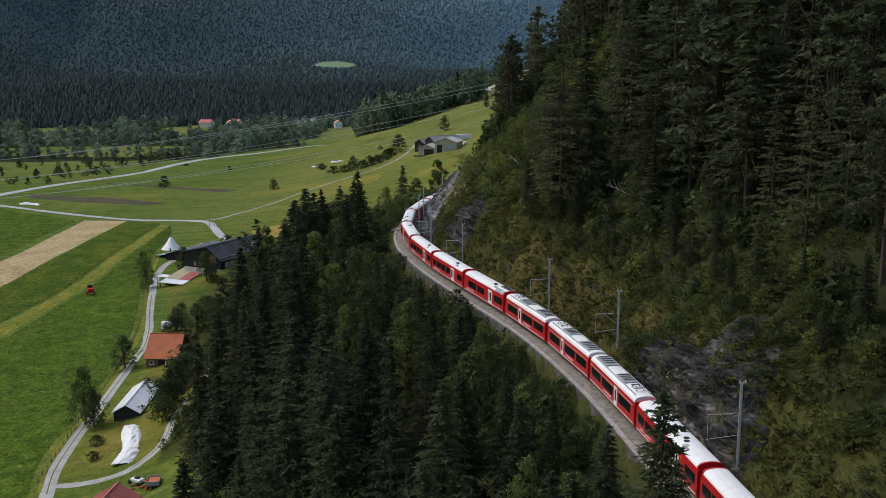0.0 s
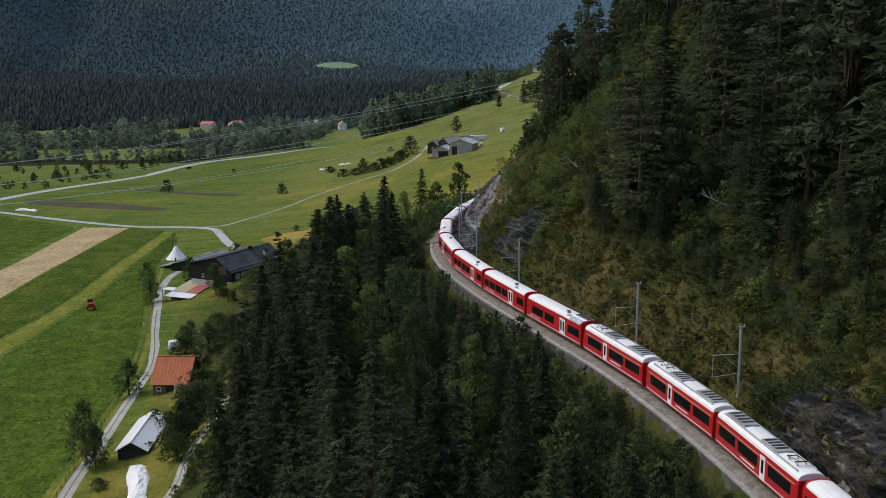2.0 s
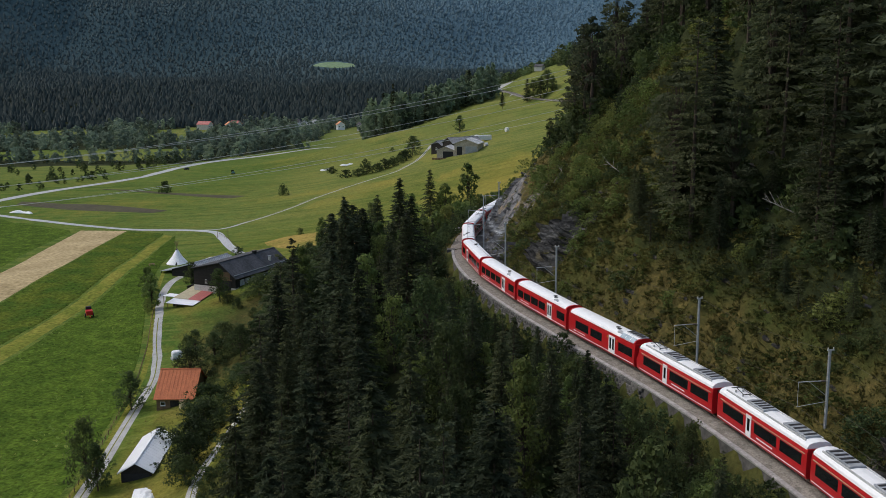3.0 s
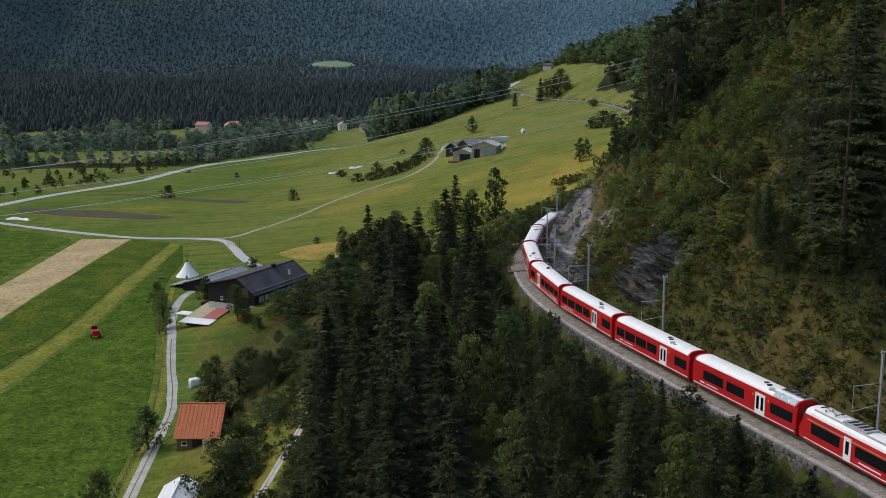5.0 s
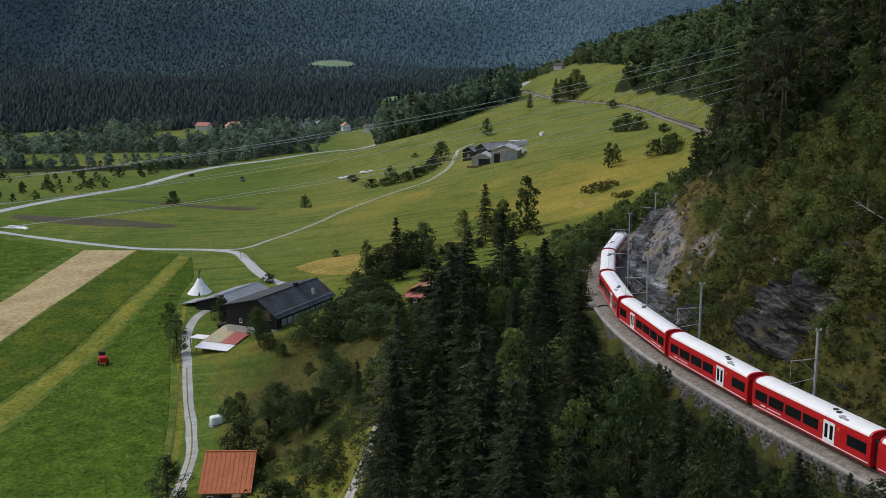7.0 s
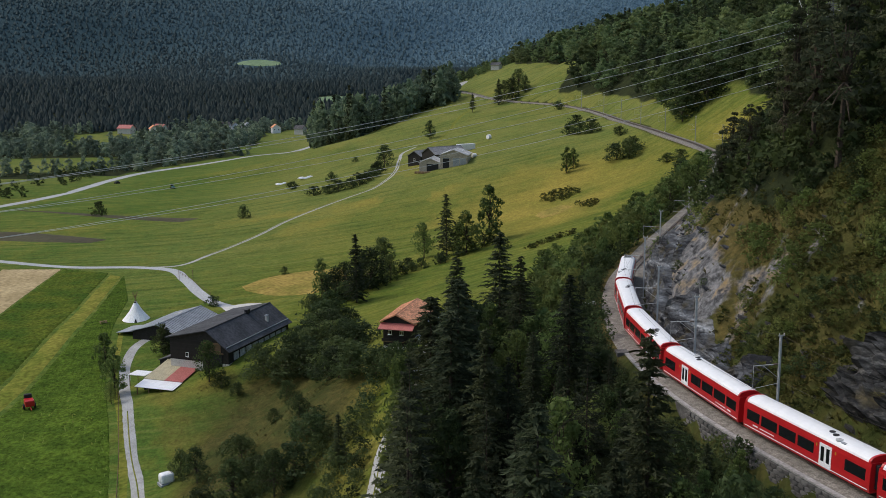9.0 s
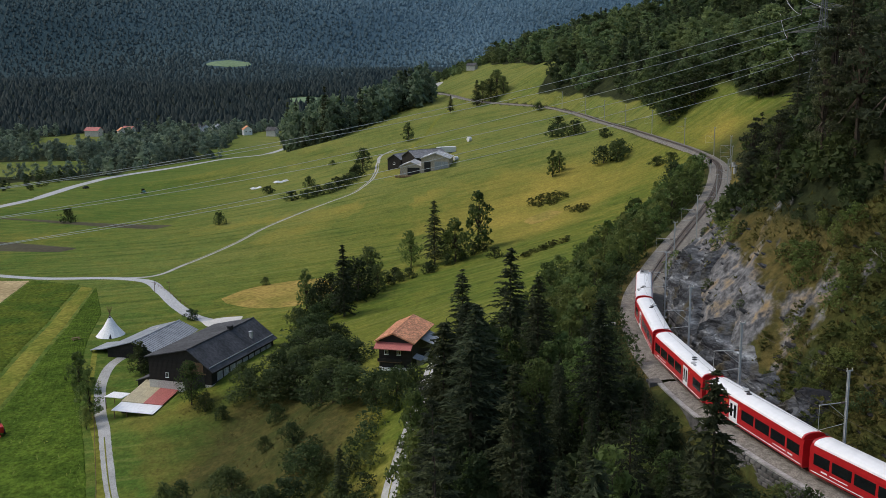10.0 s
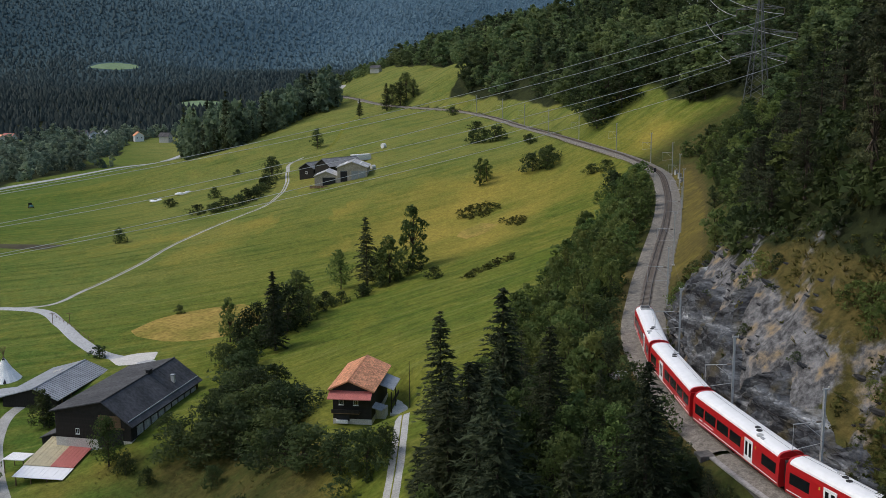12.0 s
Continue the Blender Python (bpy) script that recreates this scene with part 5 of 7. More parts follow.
def power_car(cab=0):
    """A motor car of the pushing unit: roof gear, a single white door, framed windows. cab: the end that carries a driver's front."""
    L = 8.2
    car = root("power_car", Matrix(), "red electric railcar with grey roof gear on a white roof", "train car", "cars of the train")
    part("body", prism(SECTION, 2 * L, start=-L), M["red"], car)
    roof = part("roof", prism(ROOF, 2 * L - 0.3, start=-L + 0.15), M["roofwhite"], car, "white roof")
    part("underframe", box(-1.05, 1.05, -4.6, 4.6, 0.25, 0.46, bevel=0.04), M["dark"], car)
    for y in (-5.4, 5.4):
        bogie(car, y)
    part("gangway", box(-0.75, 0.75, -L - 0.3, -L + 0.02, 0.75, 3.0, bevel=0.06), M["dark"], car)
    for s in (-1, 1):
        part("stripe", side_plate(s, -L + 0.2, L - 0.2, 0.66, 0.75, 0.008), M["white"], car, "thin white stripe")
        part("cream_stripe", side_plate(s, -L + 0.3, L - 0.6, 2.62, 2.70, 0.008), M["cream"], car)
        for a, b in ((2.9, 7.0), (-3.2, 0.8), (-7.4, -3.8)):
            part("window", side_plate(s, a, b, 1.42, 2.48, 0.010, bevel=0.008), M["glass"], car, "dark tinted window")
        d = part("door", side_plate(s, 1.35, 2.35, 0.62, 2.86, 0.022, bevel=0.01), M["white"], car, "white single door")
        part("door_pane", side_plate(s, 1.62, 2.08, 1.25, 2.5, 0.030), M["glass"], d)
        part("lettering", side_plate(s, -2.6, 0.3, 1.02, 1.16, 0.010), M["white"], car, "white lettering, too small to read")
    for a, b in ((-7.0, -3.2), (0.2, 3.4)):
        part("roof_unit", box(-0.75, 0.75, a, b, 3.66, 3.88, bevel=0.06), M["tin"], roof, "grey roof unit")
        for i in range(4):
            y = a + 0.3 + i * (b - a - 0.5) / 4
            part("louvre", box(-0.62, 0.62, y, y + 0.35, 3.87, 3.91), M["dark"], roof)
    for x in (-0.85, 0.85):
        part("cable_duct", box(x - 0.06, x + 0.06, -7.2, 7.2, 3.55, 3.74), M["grey"], roof)
    pan = part("pantograph", rod((-0.5, 4.6, 3.95), (0.5, 4.6, 3.95), 0.05), M["dark"], roof, "folded dark pantograph")
    for x in (-0.4, 0.4):
        part("pantograph_arm", rod((x, 4.6, 3.95), (x * 0.6, 6.4, 4.12), 0.035), M["dark"], pan)
        part("insulator", rod((x, 4.8, 3.7), (x, 4.8, 3.95), 0.09, sides=8), M["grey"], pan)
        part("insulator", rod((x, 6.2, 3.7), (x, 6.2, 3.92), 0.09, sides=8), M["grey"], pan)
    part("pantograph_head", box(-0.75, 0.75, 6.32, 6.5, 4.10, 4.15), M["dark"], pan)
    if cab:
        nose(car, L, cab)
    return car


M["yellow"] = mat("yellow_paint", (0.62, 0.45, 0.05), None, 1, 0.6)
M["pane"] = mat("pale_roof_glass", (0.42, 0.50, 0.56), (0.34, 0.42, 0.48), 1, 0.15, spec=0.6)
models = {"coach": coach(), "glazed": coach(glazed=True), "head": coach(head=True), "motor": power_car(), "cab": power_car(1)}
first = {}
HEAD = 279.0
y = HEAD
plan = [("head", 18.0, 0), ("coach", 18.5, 1), ("coach", 18.5, 0), ("coach", 18.5, 1), ("coach", 18.5, 0), ("coach", 18.5, 0), ("glazed", 18.5, 0),
        ("cab", 17.9, 0), ("motor", 17.2, 0), ("motor", 17.2, 1), ("coach", 18.5, 0), ("coach", 18.5, 0), ("coach", 18.5, 0)]
for kind, gap, flip in plan:
    y2 = arc_to(y, gap)
    a, b = along(y2)[0], along(y)[0]
    m = Matrix.Translation((a + b) / 2 + Vector((0, 0, 0.1))) @ (b - a).to_track_quat("Y", "Z").to_matrix().to_4x4() @ pose(0, 0, 0, 0, 0, 180 * flip)
    if kind in first:
        copy_thing(models[kind], m)
    else:
        first[kind] = True
        models[kind].matrix_world = m
    y = y2


# ---- overhead line ----
def mast(m, reach=3.2, double=True):
    """A catenary mast whose bracket points along -x."""
    p = root("catenary_mast", m, "grey steel catenary mast with a bracket over the track", "catenary mast", "masts along the line")
    bm = box(-0.10, 0.10, -0.11, -0.08, -0.3, 9.9)
    box(-0.10, 0.10, 0.08, 0.11, -0.3, 9.9, bm)
    box(-0.04, 0.04, -0.085, 0.085, -0.3, 9.9, bm)
    part("pole", bm, M["grey"], p)
    part("foot", box(-0.35, 0.35, -0.35, 0.35, -1.2, 0.05, bevel=0.05), M["wall"], p)
    part("bracket", rod((0, 0, 6.85), (-reach, 0, 6.92), 0.05), M["grey"], p)
    part("stay", rod((-0.05, 0, 5.3), (-reach * 0.62, 0, 6.85), 0.03), M["grey"], p)
    part("steady_arm", rod((-0.05, 0, 4.75), (-reach * 1.02, 0, 4.45), 0.032), M["grey"], p)
    part("hanger", rod((-reach * 0.98, 0, 6.9), (-reach * 0.98, 0, 4.5), 0.018), M["wire"], p)
    part("insulator", rod((-0.25, 0, 6.85), (-0.75, 0, 6.86), 0.10, sides=8), M["sleeper"], p)
    part("top_bar", box(-0.28, 0.45, -0.05, 0.05, 9.84, 9.96), M["grey"], p)
    for x in (-0.2, 0.38):
        part("top_insulator", rod((x, 0, 9.94), (x, 0, 10.14), 0.06, sides=8), M["wall"], p)
    return p


stations = [(50, 4.0), (90, 4.6), (128.5, 5.7), (150.2, 4.5), (184.8, 3.4), (207.3, 3.3), (225.4, 2.9), (243.5, 3.2), (266, 3.3), (292, 3.4), (322, 3.5),
            (352, 3.6), (381, 3.5), (410, 3.5), (438, 3.6), (466, 3.6), (500, 3.6), (540, 3.6), (580, 3.6), (620, 3.6), (665, 3.6), (710, 3.6)]
first_mast, holds = None, []
for y, off in stations:
    p, g, s = along(y)
    spot = p + s * off + Vector((0, 0, -0.35))
    m = Matrix.Translation(spot) @ pose(0, 0, 0, 0, 0, math.degrees(math.atan2(s.y, s.x)))
    if first_mast is None:
        first_mast = mast(m)
    else:
        copy_thing(first_mast, m)
    holds.append((spot, s))


def cable(points, radius, material, parent=None, name="cable"):
    cu = bpy.data.curves.new(name, "CURVE")
    cu.dimensions, cu.bevel_depth, cu.bevel_resolution = "3D", radius, 1
    sp = cu.splines.new("POLY")
    sp.points.add(len(points) - 1)
    for q, p in zip(sp.points, points):
        q.co = (*p, 1)
    ob = new(name, cu)
    cu.materials.append(material)
    ob.parent = parent
    return ob


def sagging(a, b, sag, n=10):
    a, b = Vector(a), Vector(b)
    return [a.lerp(b, i / n) - Vector((0, 0, 4 * sag * (i / n) * (1 - i / n))) for i in range(n + 1)]


overhead = root("overhead_wires", Matrix(), "thin overhead contact and feeder wires along the railway", "overhead wire")
for name, h, across, sag in (("contact_wire", 4.45, -3.15, 0.05), ("carrier_wire", 6.9, -3.15, 0.5), ("feeder_wire", 9.8, 0.38, 0.7)):
    line = []
    for (a, sa), (b, sb) in zip(holds, holds[1:]):
        line += sagging(a + sa * across + Vector((0, 0, h)), b + sb * across + Vector((0, 0, h)), sag, 8)[:-1]
    cable(line, 0.011, M["copper"], overhead, name)

# lineside things
sig = root("signal", pose(64.5, 424, 0), "dark railway signal on a short post beside the line", "signal")
sig.location = (float(track_x(424)) - 3.0, 424, gz(float(track_x(424)) - 3.0, 424))
part("post", rod((0, 0, -0.3), (0, 0, 3.2), 0.07), M["grey"], sig)
part("lamp_board", box(-0.35, 0.35, -0.12, 0.12, 3.1, 4.3, bevel=0.08), M["dark"], sig)
part("lamp_hood", rod((0, -0.12, 3.9), (0, -0.36, 3.9), 0.13, sides=10), M["dark"], sig)
sp, sg, ss = along(262)
slab = root("cover_slab", Matrix.Translation(sp - ss * 5.0 + Vector((0, 0, -0.62))) @ pose(0, 0, 0, 0, 0, 20), "pale concrete cover slab beside the ballast", "slab")
part("slab", box(-1.3, 1.3, -0.9, 0.9, -0.4, 0.14, bevel=0.04), M["wall"], slab)
for y, off in ((420, 4.6), (428, 4.8), (436, 4.6)):
    p, g, s = along(y)
    q = p + s * off
    cab = root("relay_cabinet", pose(q.x, q.y, gz(q.x, q.y), 0, 0, 20), "grey lineside relay cabinet", "cabinet", "lineside cabinets")
    part("housing", box(-0.5, 0.5, -0.35, 0.35, -0.2, 1.3, bevel=0.04), M["grey"], cab)
    part("lid", box(-0.58, 0.58, -0.43, 0.43, 1.3, 1.4, bevel=0.02), M["tin"], cab)


# ---- buildings ----
def gabled(name, m, label, category, w, l, left, right, ridge, at=0.0, base=0.0, over=0.5, thick=0.18, wall="timber", roof=("slate", "slate"), plinth=None, group=""):
    """A house with a pitched roof. Local frame: x across, y along the ridge, the front gable at y = 0. left, right, ridge: heights; at: the ridge's place across."""
    h = root(name, m, label, category, group)
    a, b = -w / 2, w / 2
    part("wall", prism([(a, base), (b, base), (b, right), (at, ridge - 0.05), (a, left)], l), M[wall], h)
    if plinth:
        part("plinth", box(a - 0.04, b + 0.04, -0.04, l + 0.04, base - 0.5, base + plinth), M["wall"], h, "pale rendered plinth")
    slopes = []
    for x, z, key in ((a, left, roof[0]), (b, right, roof[1])):
        run_x = x - at
        k = (abs(run_x) + over) / abs(run_x)
        ex, ez = at + run_x * k, ridge + (z - ridge) * k
        n = Vector((-(ez - ridge), 0, ex - at)).normalized() * thick
        if n.z < 0:
            n = -n
        s = part("roof_slope", prism([(at, ridge), (ex, ez), (ex + n.x, ez + n.z), (at + n.x * 0.2, ridge + n.z)], l + 2 * over, start=-over), M[key], h)
        slopes.append((s, (at, ridge), (ex, ez), n))
    part("ridge_cap", box(at - 0.16, at + 0.16, -over, l + over, ridge + thick * 0.7, ridge + thick + 0.1, bevel=0.03), M[roof[0]], h)
    return h, slopes


def battens(slope, l, over, count, material, name="roof_seam", high=0.05, wide=0.07):
    """Raised seams down a roof slope."""
    ob, (x0, z0), (x1, z1), n = slope
    for i in range(count):
        y = -over + (l + 2 * over) * (i + 0.5) / count
        bm = bmesh.new()
        lo, hi = n, n * (1 + high / n.length)
        pts = [(x0 + (x1 - x0) * u, z0 + (z1 - z0) * u) for u in (0.03, 0.99)]
        vs = [bm.verts.new((x + k.x, y + dy, z + k.z)) for dy in (-wide / 2, wide / 2) for x, z in pts for k in (lo, hi)]
        for f in ((0, 1, 3, 2), (4, 6, 7, 5), (1, 5, 7, 3), (0, 4, 5, 1), (2, 3, 7, 6)):
            bm.faces.new([vs[j] for j in f])
        part(name, bm, material, ob)


def window_on(h, x, y, z, w, t, face="front", frame_key="white"):
    """A window on the front gable (y = 0 side) or on a long wall."""
    if face == "front":
        f = part("window", box(x - w / 2, x + w / 2, y - 0.06, y + 0.05, z, z + t), M[frame_key], h, "small window with a pale frame")
        part("pane", box(x - w / 2 + 0.10, x - 0.03, y - 0.075, y - 0.05, z + 0.1, z + t - 0.1), M["glass"], f)
        part("pane", box(x + 0.03, x + w / 2 - 0.10, y - 0.075, y - 0.05, z + 0.1, z + t - 0.1), M["glass"], f)
        part("sill", box(x - w / 2 - 0.08, x + w / 2 + 0.08, y - 0.14, y, z - 0.08, z), M[frame_key], f)
    else:
        s = 1 if x > 0 else -1
        f = part("window", box(*sorted((x - s * 0.05, x + s * 0.06)), y - w / 2, y + w / 2, z, z + t), M[frame_key], h, "small window with a pale frame")
        part("pane", box(*sorted((x + s * 0.05, x + s * 0.075)), y - w / 2 + 0.1, y + w / 2 - 0.1, z + 0.1, z + t - 0.1), M["glass"], f)
        part("sill", box(*sorted((x, x + s * 0.14)), y - w / 2 - 0.08, y + w / 2 + 0.08, z - 0.08, z), M[frame_key], f)


def boards_on(h, x0, x1, y, z0, z1, n, material="timber", name="board"):
    """Upright cladding boards on a front wall."""
    step = (x1 - x0) / n
    me = None
    for i in range(n):
        c = x0 + (i + 0.5) * step
        if me is None:
            ob = part(name, box(-step * 0.44, step * 0.44, -0.03, 0.03, z0, z1), M[material], h)
            me = ob.data
        else:
            ob = new(name, me)
            ob.parent = h
        ob.location = (c, y, 0)


M["oldwood"] = mat("grey_weathered_boards", (0.52, 0.45, 0.37), (0.38, 0.33, 0.27), 0.5, 0.9, fine=2, grit=0.3)
M["palet"] = mat("weathered_grey_roof", (0.58, 0.58, 0.57), (0.42, 0.42, 0.42), 0.3, 0.8, fine=1.5, grit=0.3)
M["midroof"] = mat("grey_fibre_roof", (0.27, 0.27, 0.275), (0.19, 0.19, 0.195), 0.3, 0.8, fine=1.5, grit=0.3)
# large barn
barn, slopes = gabled("barn", pose(-75.6, 335.4, 0, 0, 0, -25.5) @ pose(-7.85, 0, 0), "long black timber barn with a dark grey pitched roof", "barn", 15.7, 28, 12.0, 10.2, 14.3, at=2.4, base=0.5, over=0.7, thick=0.22, plinth=6.3)
battens(slopes[0], 28, 0.7, 9, M["slate"], "roof_joint", 0.02, 0.06)
battens(slopes[1], 28, 0.7, 9, M["slate"], "roof_joint", 0.02, 0.06)
boards_on(barn, -7.8, 0.6, -0.05, 6.82, 11.6, 26)
# Closed dark panel on the gable; its colour paints the gateway's inner shade.
opening = part("gateway", box(1.0, 6.2, -0.10, 0.02, 5.2, 9.0), M["dark"], barn, "dark panel for the shade inside the gateway")
part("lintel", box(0.6, 6.6, -0.22, -0.05, 9.0, 9.3), M["wood"], opening)
boards_on(barn, 1.3, 5.9, -0.05, 9.35, 11.6, 14, "wood", "gable_board")
window_on(barn, -3.2, -0.05, 7.6, 0.8, 1.1)
for i in range(9):
    part("louvre_window", box(7.84, 7.94, 2.2 + i * 2.8, 4.4 + i * 2.8, 7.2, 9.0), M["palet"], barn, "pale louvred opening")
part("gutter", rod((8.5, -0.5, 9.85), (8.5, 28.5, 9.85), 0.11, sides=8), M["tin"], barn)
part("snow_guard", box(7.6, 7.72, -0.4, 28.4, 10.65, 10.85), M["tin"], barn)
vent = part("roof_vent", box(2.0, 2.8, 17.0, 18.4, 14.2, 15.2, bevel=0.06), M["dark"], barn)
part("vent_cap", box(1.85, 2.95, 16.85, 18.55, 15.2, 15.32), M["slate"], vent)
chimney = part("chimney", box(5.6, 6.3, 20.5, 21.2, 11.2, 13.2, bevel=0.03), M["wall"], barn, "pale rendered chimney")
part("chimney_cap", box(5.5, 6.4, 20.4, 21.3, 13.2, 13.35), M["tin"], chimney)

annex, _ = gabled("barn_annex", pose(-91.3, 346.0, 0.5, 0, 0, -25.5), "small black timber annex beside the barn", "shed", 4.2, 6.0, 4.6, 5.4, 5.9, at=1.6, base=0, over=0.3)
window_on(annex, -0.8, -0.02, 2.0, 0.9, 1.0)

# workshop with the ribbed roof
shop, slopes = gabled("workshop", pose(-99.8, 374.2, 0.8, 0, 0, -23), "long dark timber workshop with a grey ribbed metal roof", "workshop", 13.0, 21, 3.9, 4.0, 6.1, at=1.4, base=0, over=0.7, roof=("tin", "tin"), plinth=0.8)
battens(slopes[1], 21, 0.7, 26, M["slate"])
battens(slopes[0], 21, 0.7, 14, M["tin"], high=0.03)
boards_on(shop, -6.4, 6.4, -0.03, 0.9, 3.85, 30)
for i in range(5):
    # Dark plates on the side wall paint the shade within the bays.
    bay = part("open_bay", box(6.46, 6.56, 2.0 + i * 3.8, 5.2 + i * 3.8, 0.6, 3.2), M["dark"], shop, "dark panel for the shade inside the bay")
    part("post", box(6.5, 6.75, 1.7 + i * 3.8, 1.95 + i * 3.8, 0, 3.7), M["wood"], shop)
    part("bench", box(6.6, 7.4, 2.4 + i * 3.8, 4.4 + i * 3.8, 0.0, 0.9), M["wood"], shop)
for i in range(2):
    part("roof_light", box(-2.6 + i * 1.2, -2.0 + i * 1.2, 14, 15.6, 5.2 + i * 0.42, 5.4 + i * 0.42), M["wall"], shop)

lean = root("lean_to", pose(-107.6, 379.0, 0.9, 0, 0, -23), "open lean-to with a low blue-grey metal roof", "lean-to")
bm = prism([(-3.6, 2.3), (3.0, 3.3), (3.0, 3.45), (-3.6, 2.45)], 7.5)
part("roof", bm, M["tin"], lean)
for x in (-3.3, 2.8):
    for y in (0.4, 7.1):
        part("post", box(x - 0.1, x + 0.1, y - 0.1, y + 0.1, -0.6, 2.5 if x < 0 else 3.25), M["timber"], lean)
part("back_wall", box(-3.4, 2.9, 7.2, 7.4, -0.5, 2.3), M["timber"], lean)

# garage sheds with the three-coloured roof
gar = root("garage", pose(-91.6, 332.0, 0.6, 0, 0, -23), "low garage with cream, red and white sheet-metal roofs", "garage")
part("wall", box(-4.6, 4.6, 2.2, 13.0, -1.0, 2.9), M["timber"], gar)
for x0, x1, key in ((-5.0, 0.4, "cream"), (0.4, 5.0, "pink")):
    r = part("roof_panel", prism([(3.0, 3.1), (13.4, 4.9), (13.4, 5.02), (3.0, 3.22)], x1 - x0, axis="x", start=x0), M[key], gar, "cream sheet roof" if key == "cream" else "faded red sheet roof")
    for i in range(6):
        x = x0 + (x1 - x0) * (i + 0.5) / 6
        part("roof_seam", prism([(3.05, 3.22), (13.35, 5.02), (13.35, 5.08), (3.05, 3.28)], 0.07, axis="x", start=x - 0.035), M[key], r)
front = part("front_roof", prism([(-0.8, 2.35), (3.2, 2.95), (3.2, 3.05), (-0.8, 2.45)], 10.0, axis="x", start=-5.0), M["roofwhite"], gar, "white sheet-metal front roof")
for i in range(10):
    part("roof_seam", prism([(-0.75, 2.45), (3.15, 3.05), (3.15, 3.10), (-0.75, 2.50)], 0.06, axis="x", start=-4.5 + i), M["roofwhite"], front)
for x in (-4.6, -1.6, 1.6, 4.6):
    part("post", box(x - 0.09, x + 0.09, -0.4, -0.2, -1.0, 2.4), M["wood"], gar)
side_roof = root("canopy", pose(-96.9, 342.5, 0.6, 0, 0, -23), "small pale flat canopy beside the garage", "canopy")
part("roof", box(-2.2, 2.2, -1.8, 1.8, 2.6, 2.75, bevel=0.03), M["white"], side_roof)
for x in (-2, 2):
    for y in (-1.6, 1.6):
        part("post", box(x - 0.07, x + 0.07, y - 0.07, y + 0.07, -0.8, 2.6), M["wood"], side_roof)
rng = np.random.default_rng(5)
for i in range(9):
    x, y = rng.uniform(-4, 3), rng.uniform(-0.4, 1.2)
    c = root("crate", pose(-91.6, 332.0, 0.6, 0, 0, -23) @ pose(x, y, -0.45, 0, 0, rng.uniform(0, 90)), "old wooden crate stored under the garage roof", "crate", "crates in the garage")
    s = rng.uniform(0.3, 0.55)
    part("box", box(-s, s, -s, s, 0, s * 1.6, bevel=0.03), M[("wood", "pink", "white", "tin")[i % 4]], c)
    part("lid", box(-s - 0.03, s + 0.03, -s - 0.03, s + 0.03, s * 1.6, s * 1.6 + 0.06), M["wood"], c)

# tent with its poles
tent = root("tipi_tent", pose(-108.4, 394.5, gz(-108.4, 394.5)) @ Matrix.Diagonal((0.84, 0.84, 0.84, 1)), "white conical tent with wooden poles at its tip", "tent")
bm = bmesh.new()
n = 28
low = [bm.verts.new((4.6 * (1 + 0.03 * (i % 2)) * math.cos(i * 2 * math.pi / n), 4.6 * (1 + 0.03 * (i % 2)) * math.sin(i * 2 * math.pi / n), -0.1)) for i in range(n)]
mid = [bm.verts.new((2.2 * math.cos(i * 2 * math.pi / n), 2.2 * math.sin(i * 2 * math.pi / n), 2.9)) for i in range(n)]
top = [bm.verts.new((0.22 * math.cos(i * 2 * math.pi / n), 0.22 * math.sin(i * 2 * math.pi / n), 6.3)) for i in range(n)]
for i in range(n):
    j = (i + 1) % n
    bm.faces.new((low[i], low[j], mid[j], mid[i]))
    bm.faces.new((mid[i], mid[j], top[j], top[i]))
part("cover", bm, M["canvas"], tent)
for i in range(9):
    a = i * 0.7
    part("pole", rod((0.5 * math.cos(a), 0.5 * math.sin(a), 5.6), (-0.95 * math.cos(a), -0.95 * math.sin(a), 9.4), 0.05), M["wood"], tent)
# Dark plate paints the shade of the smoke opening.
part("smoke_flap", box(-0.35, 0.35, -0.55, -0.45, 5.2, 6.2), M["timber"], tent, "dark plate for the shade in the smoke opening")
bm = bmesh.new()
bm.faces.new([bm.verts.new(p) for p in ((0.1, -4.68, -0.1), (1.1, -4.55, -0.1), (0.6, -3.75, 1.25))])
# Dark triangle on the cover paints the shade inside the tent.
part("entrance", bm, M["dark"], tent, "dark panel for the shade inside the entrance")

# chalet
chalet, slopes = gabled("chalet", pose(-38.0, 305.3, 18.0, 0, 0, -21) @ Matrix.Diagonal((0.95, 1, 1, 1)), "dark timber chalet with an orange clay-tile roof", "house", 6.8, 13.6, 5.6, 5.4, 6.9, at=-0.4, base=-1.5, over=0.65, wall="timber", roof=("tile", "tile"), plinth=1.9)
rng = np.random.default_rng(8)
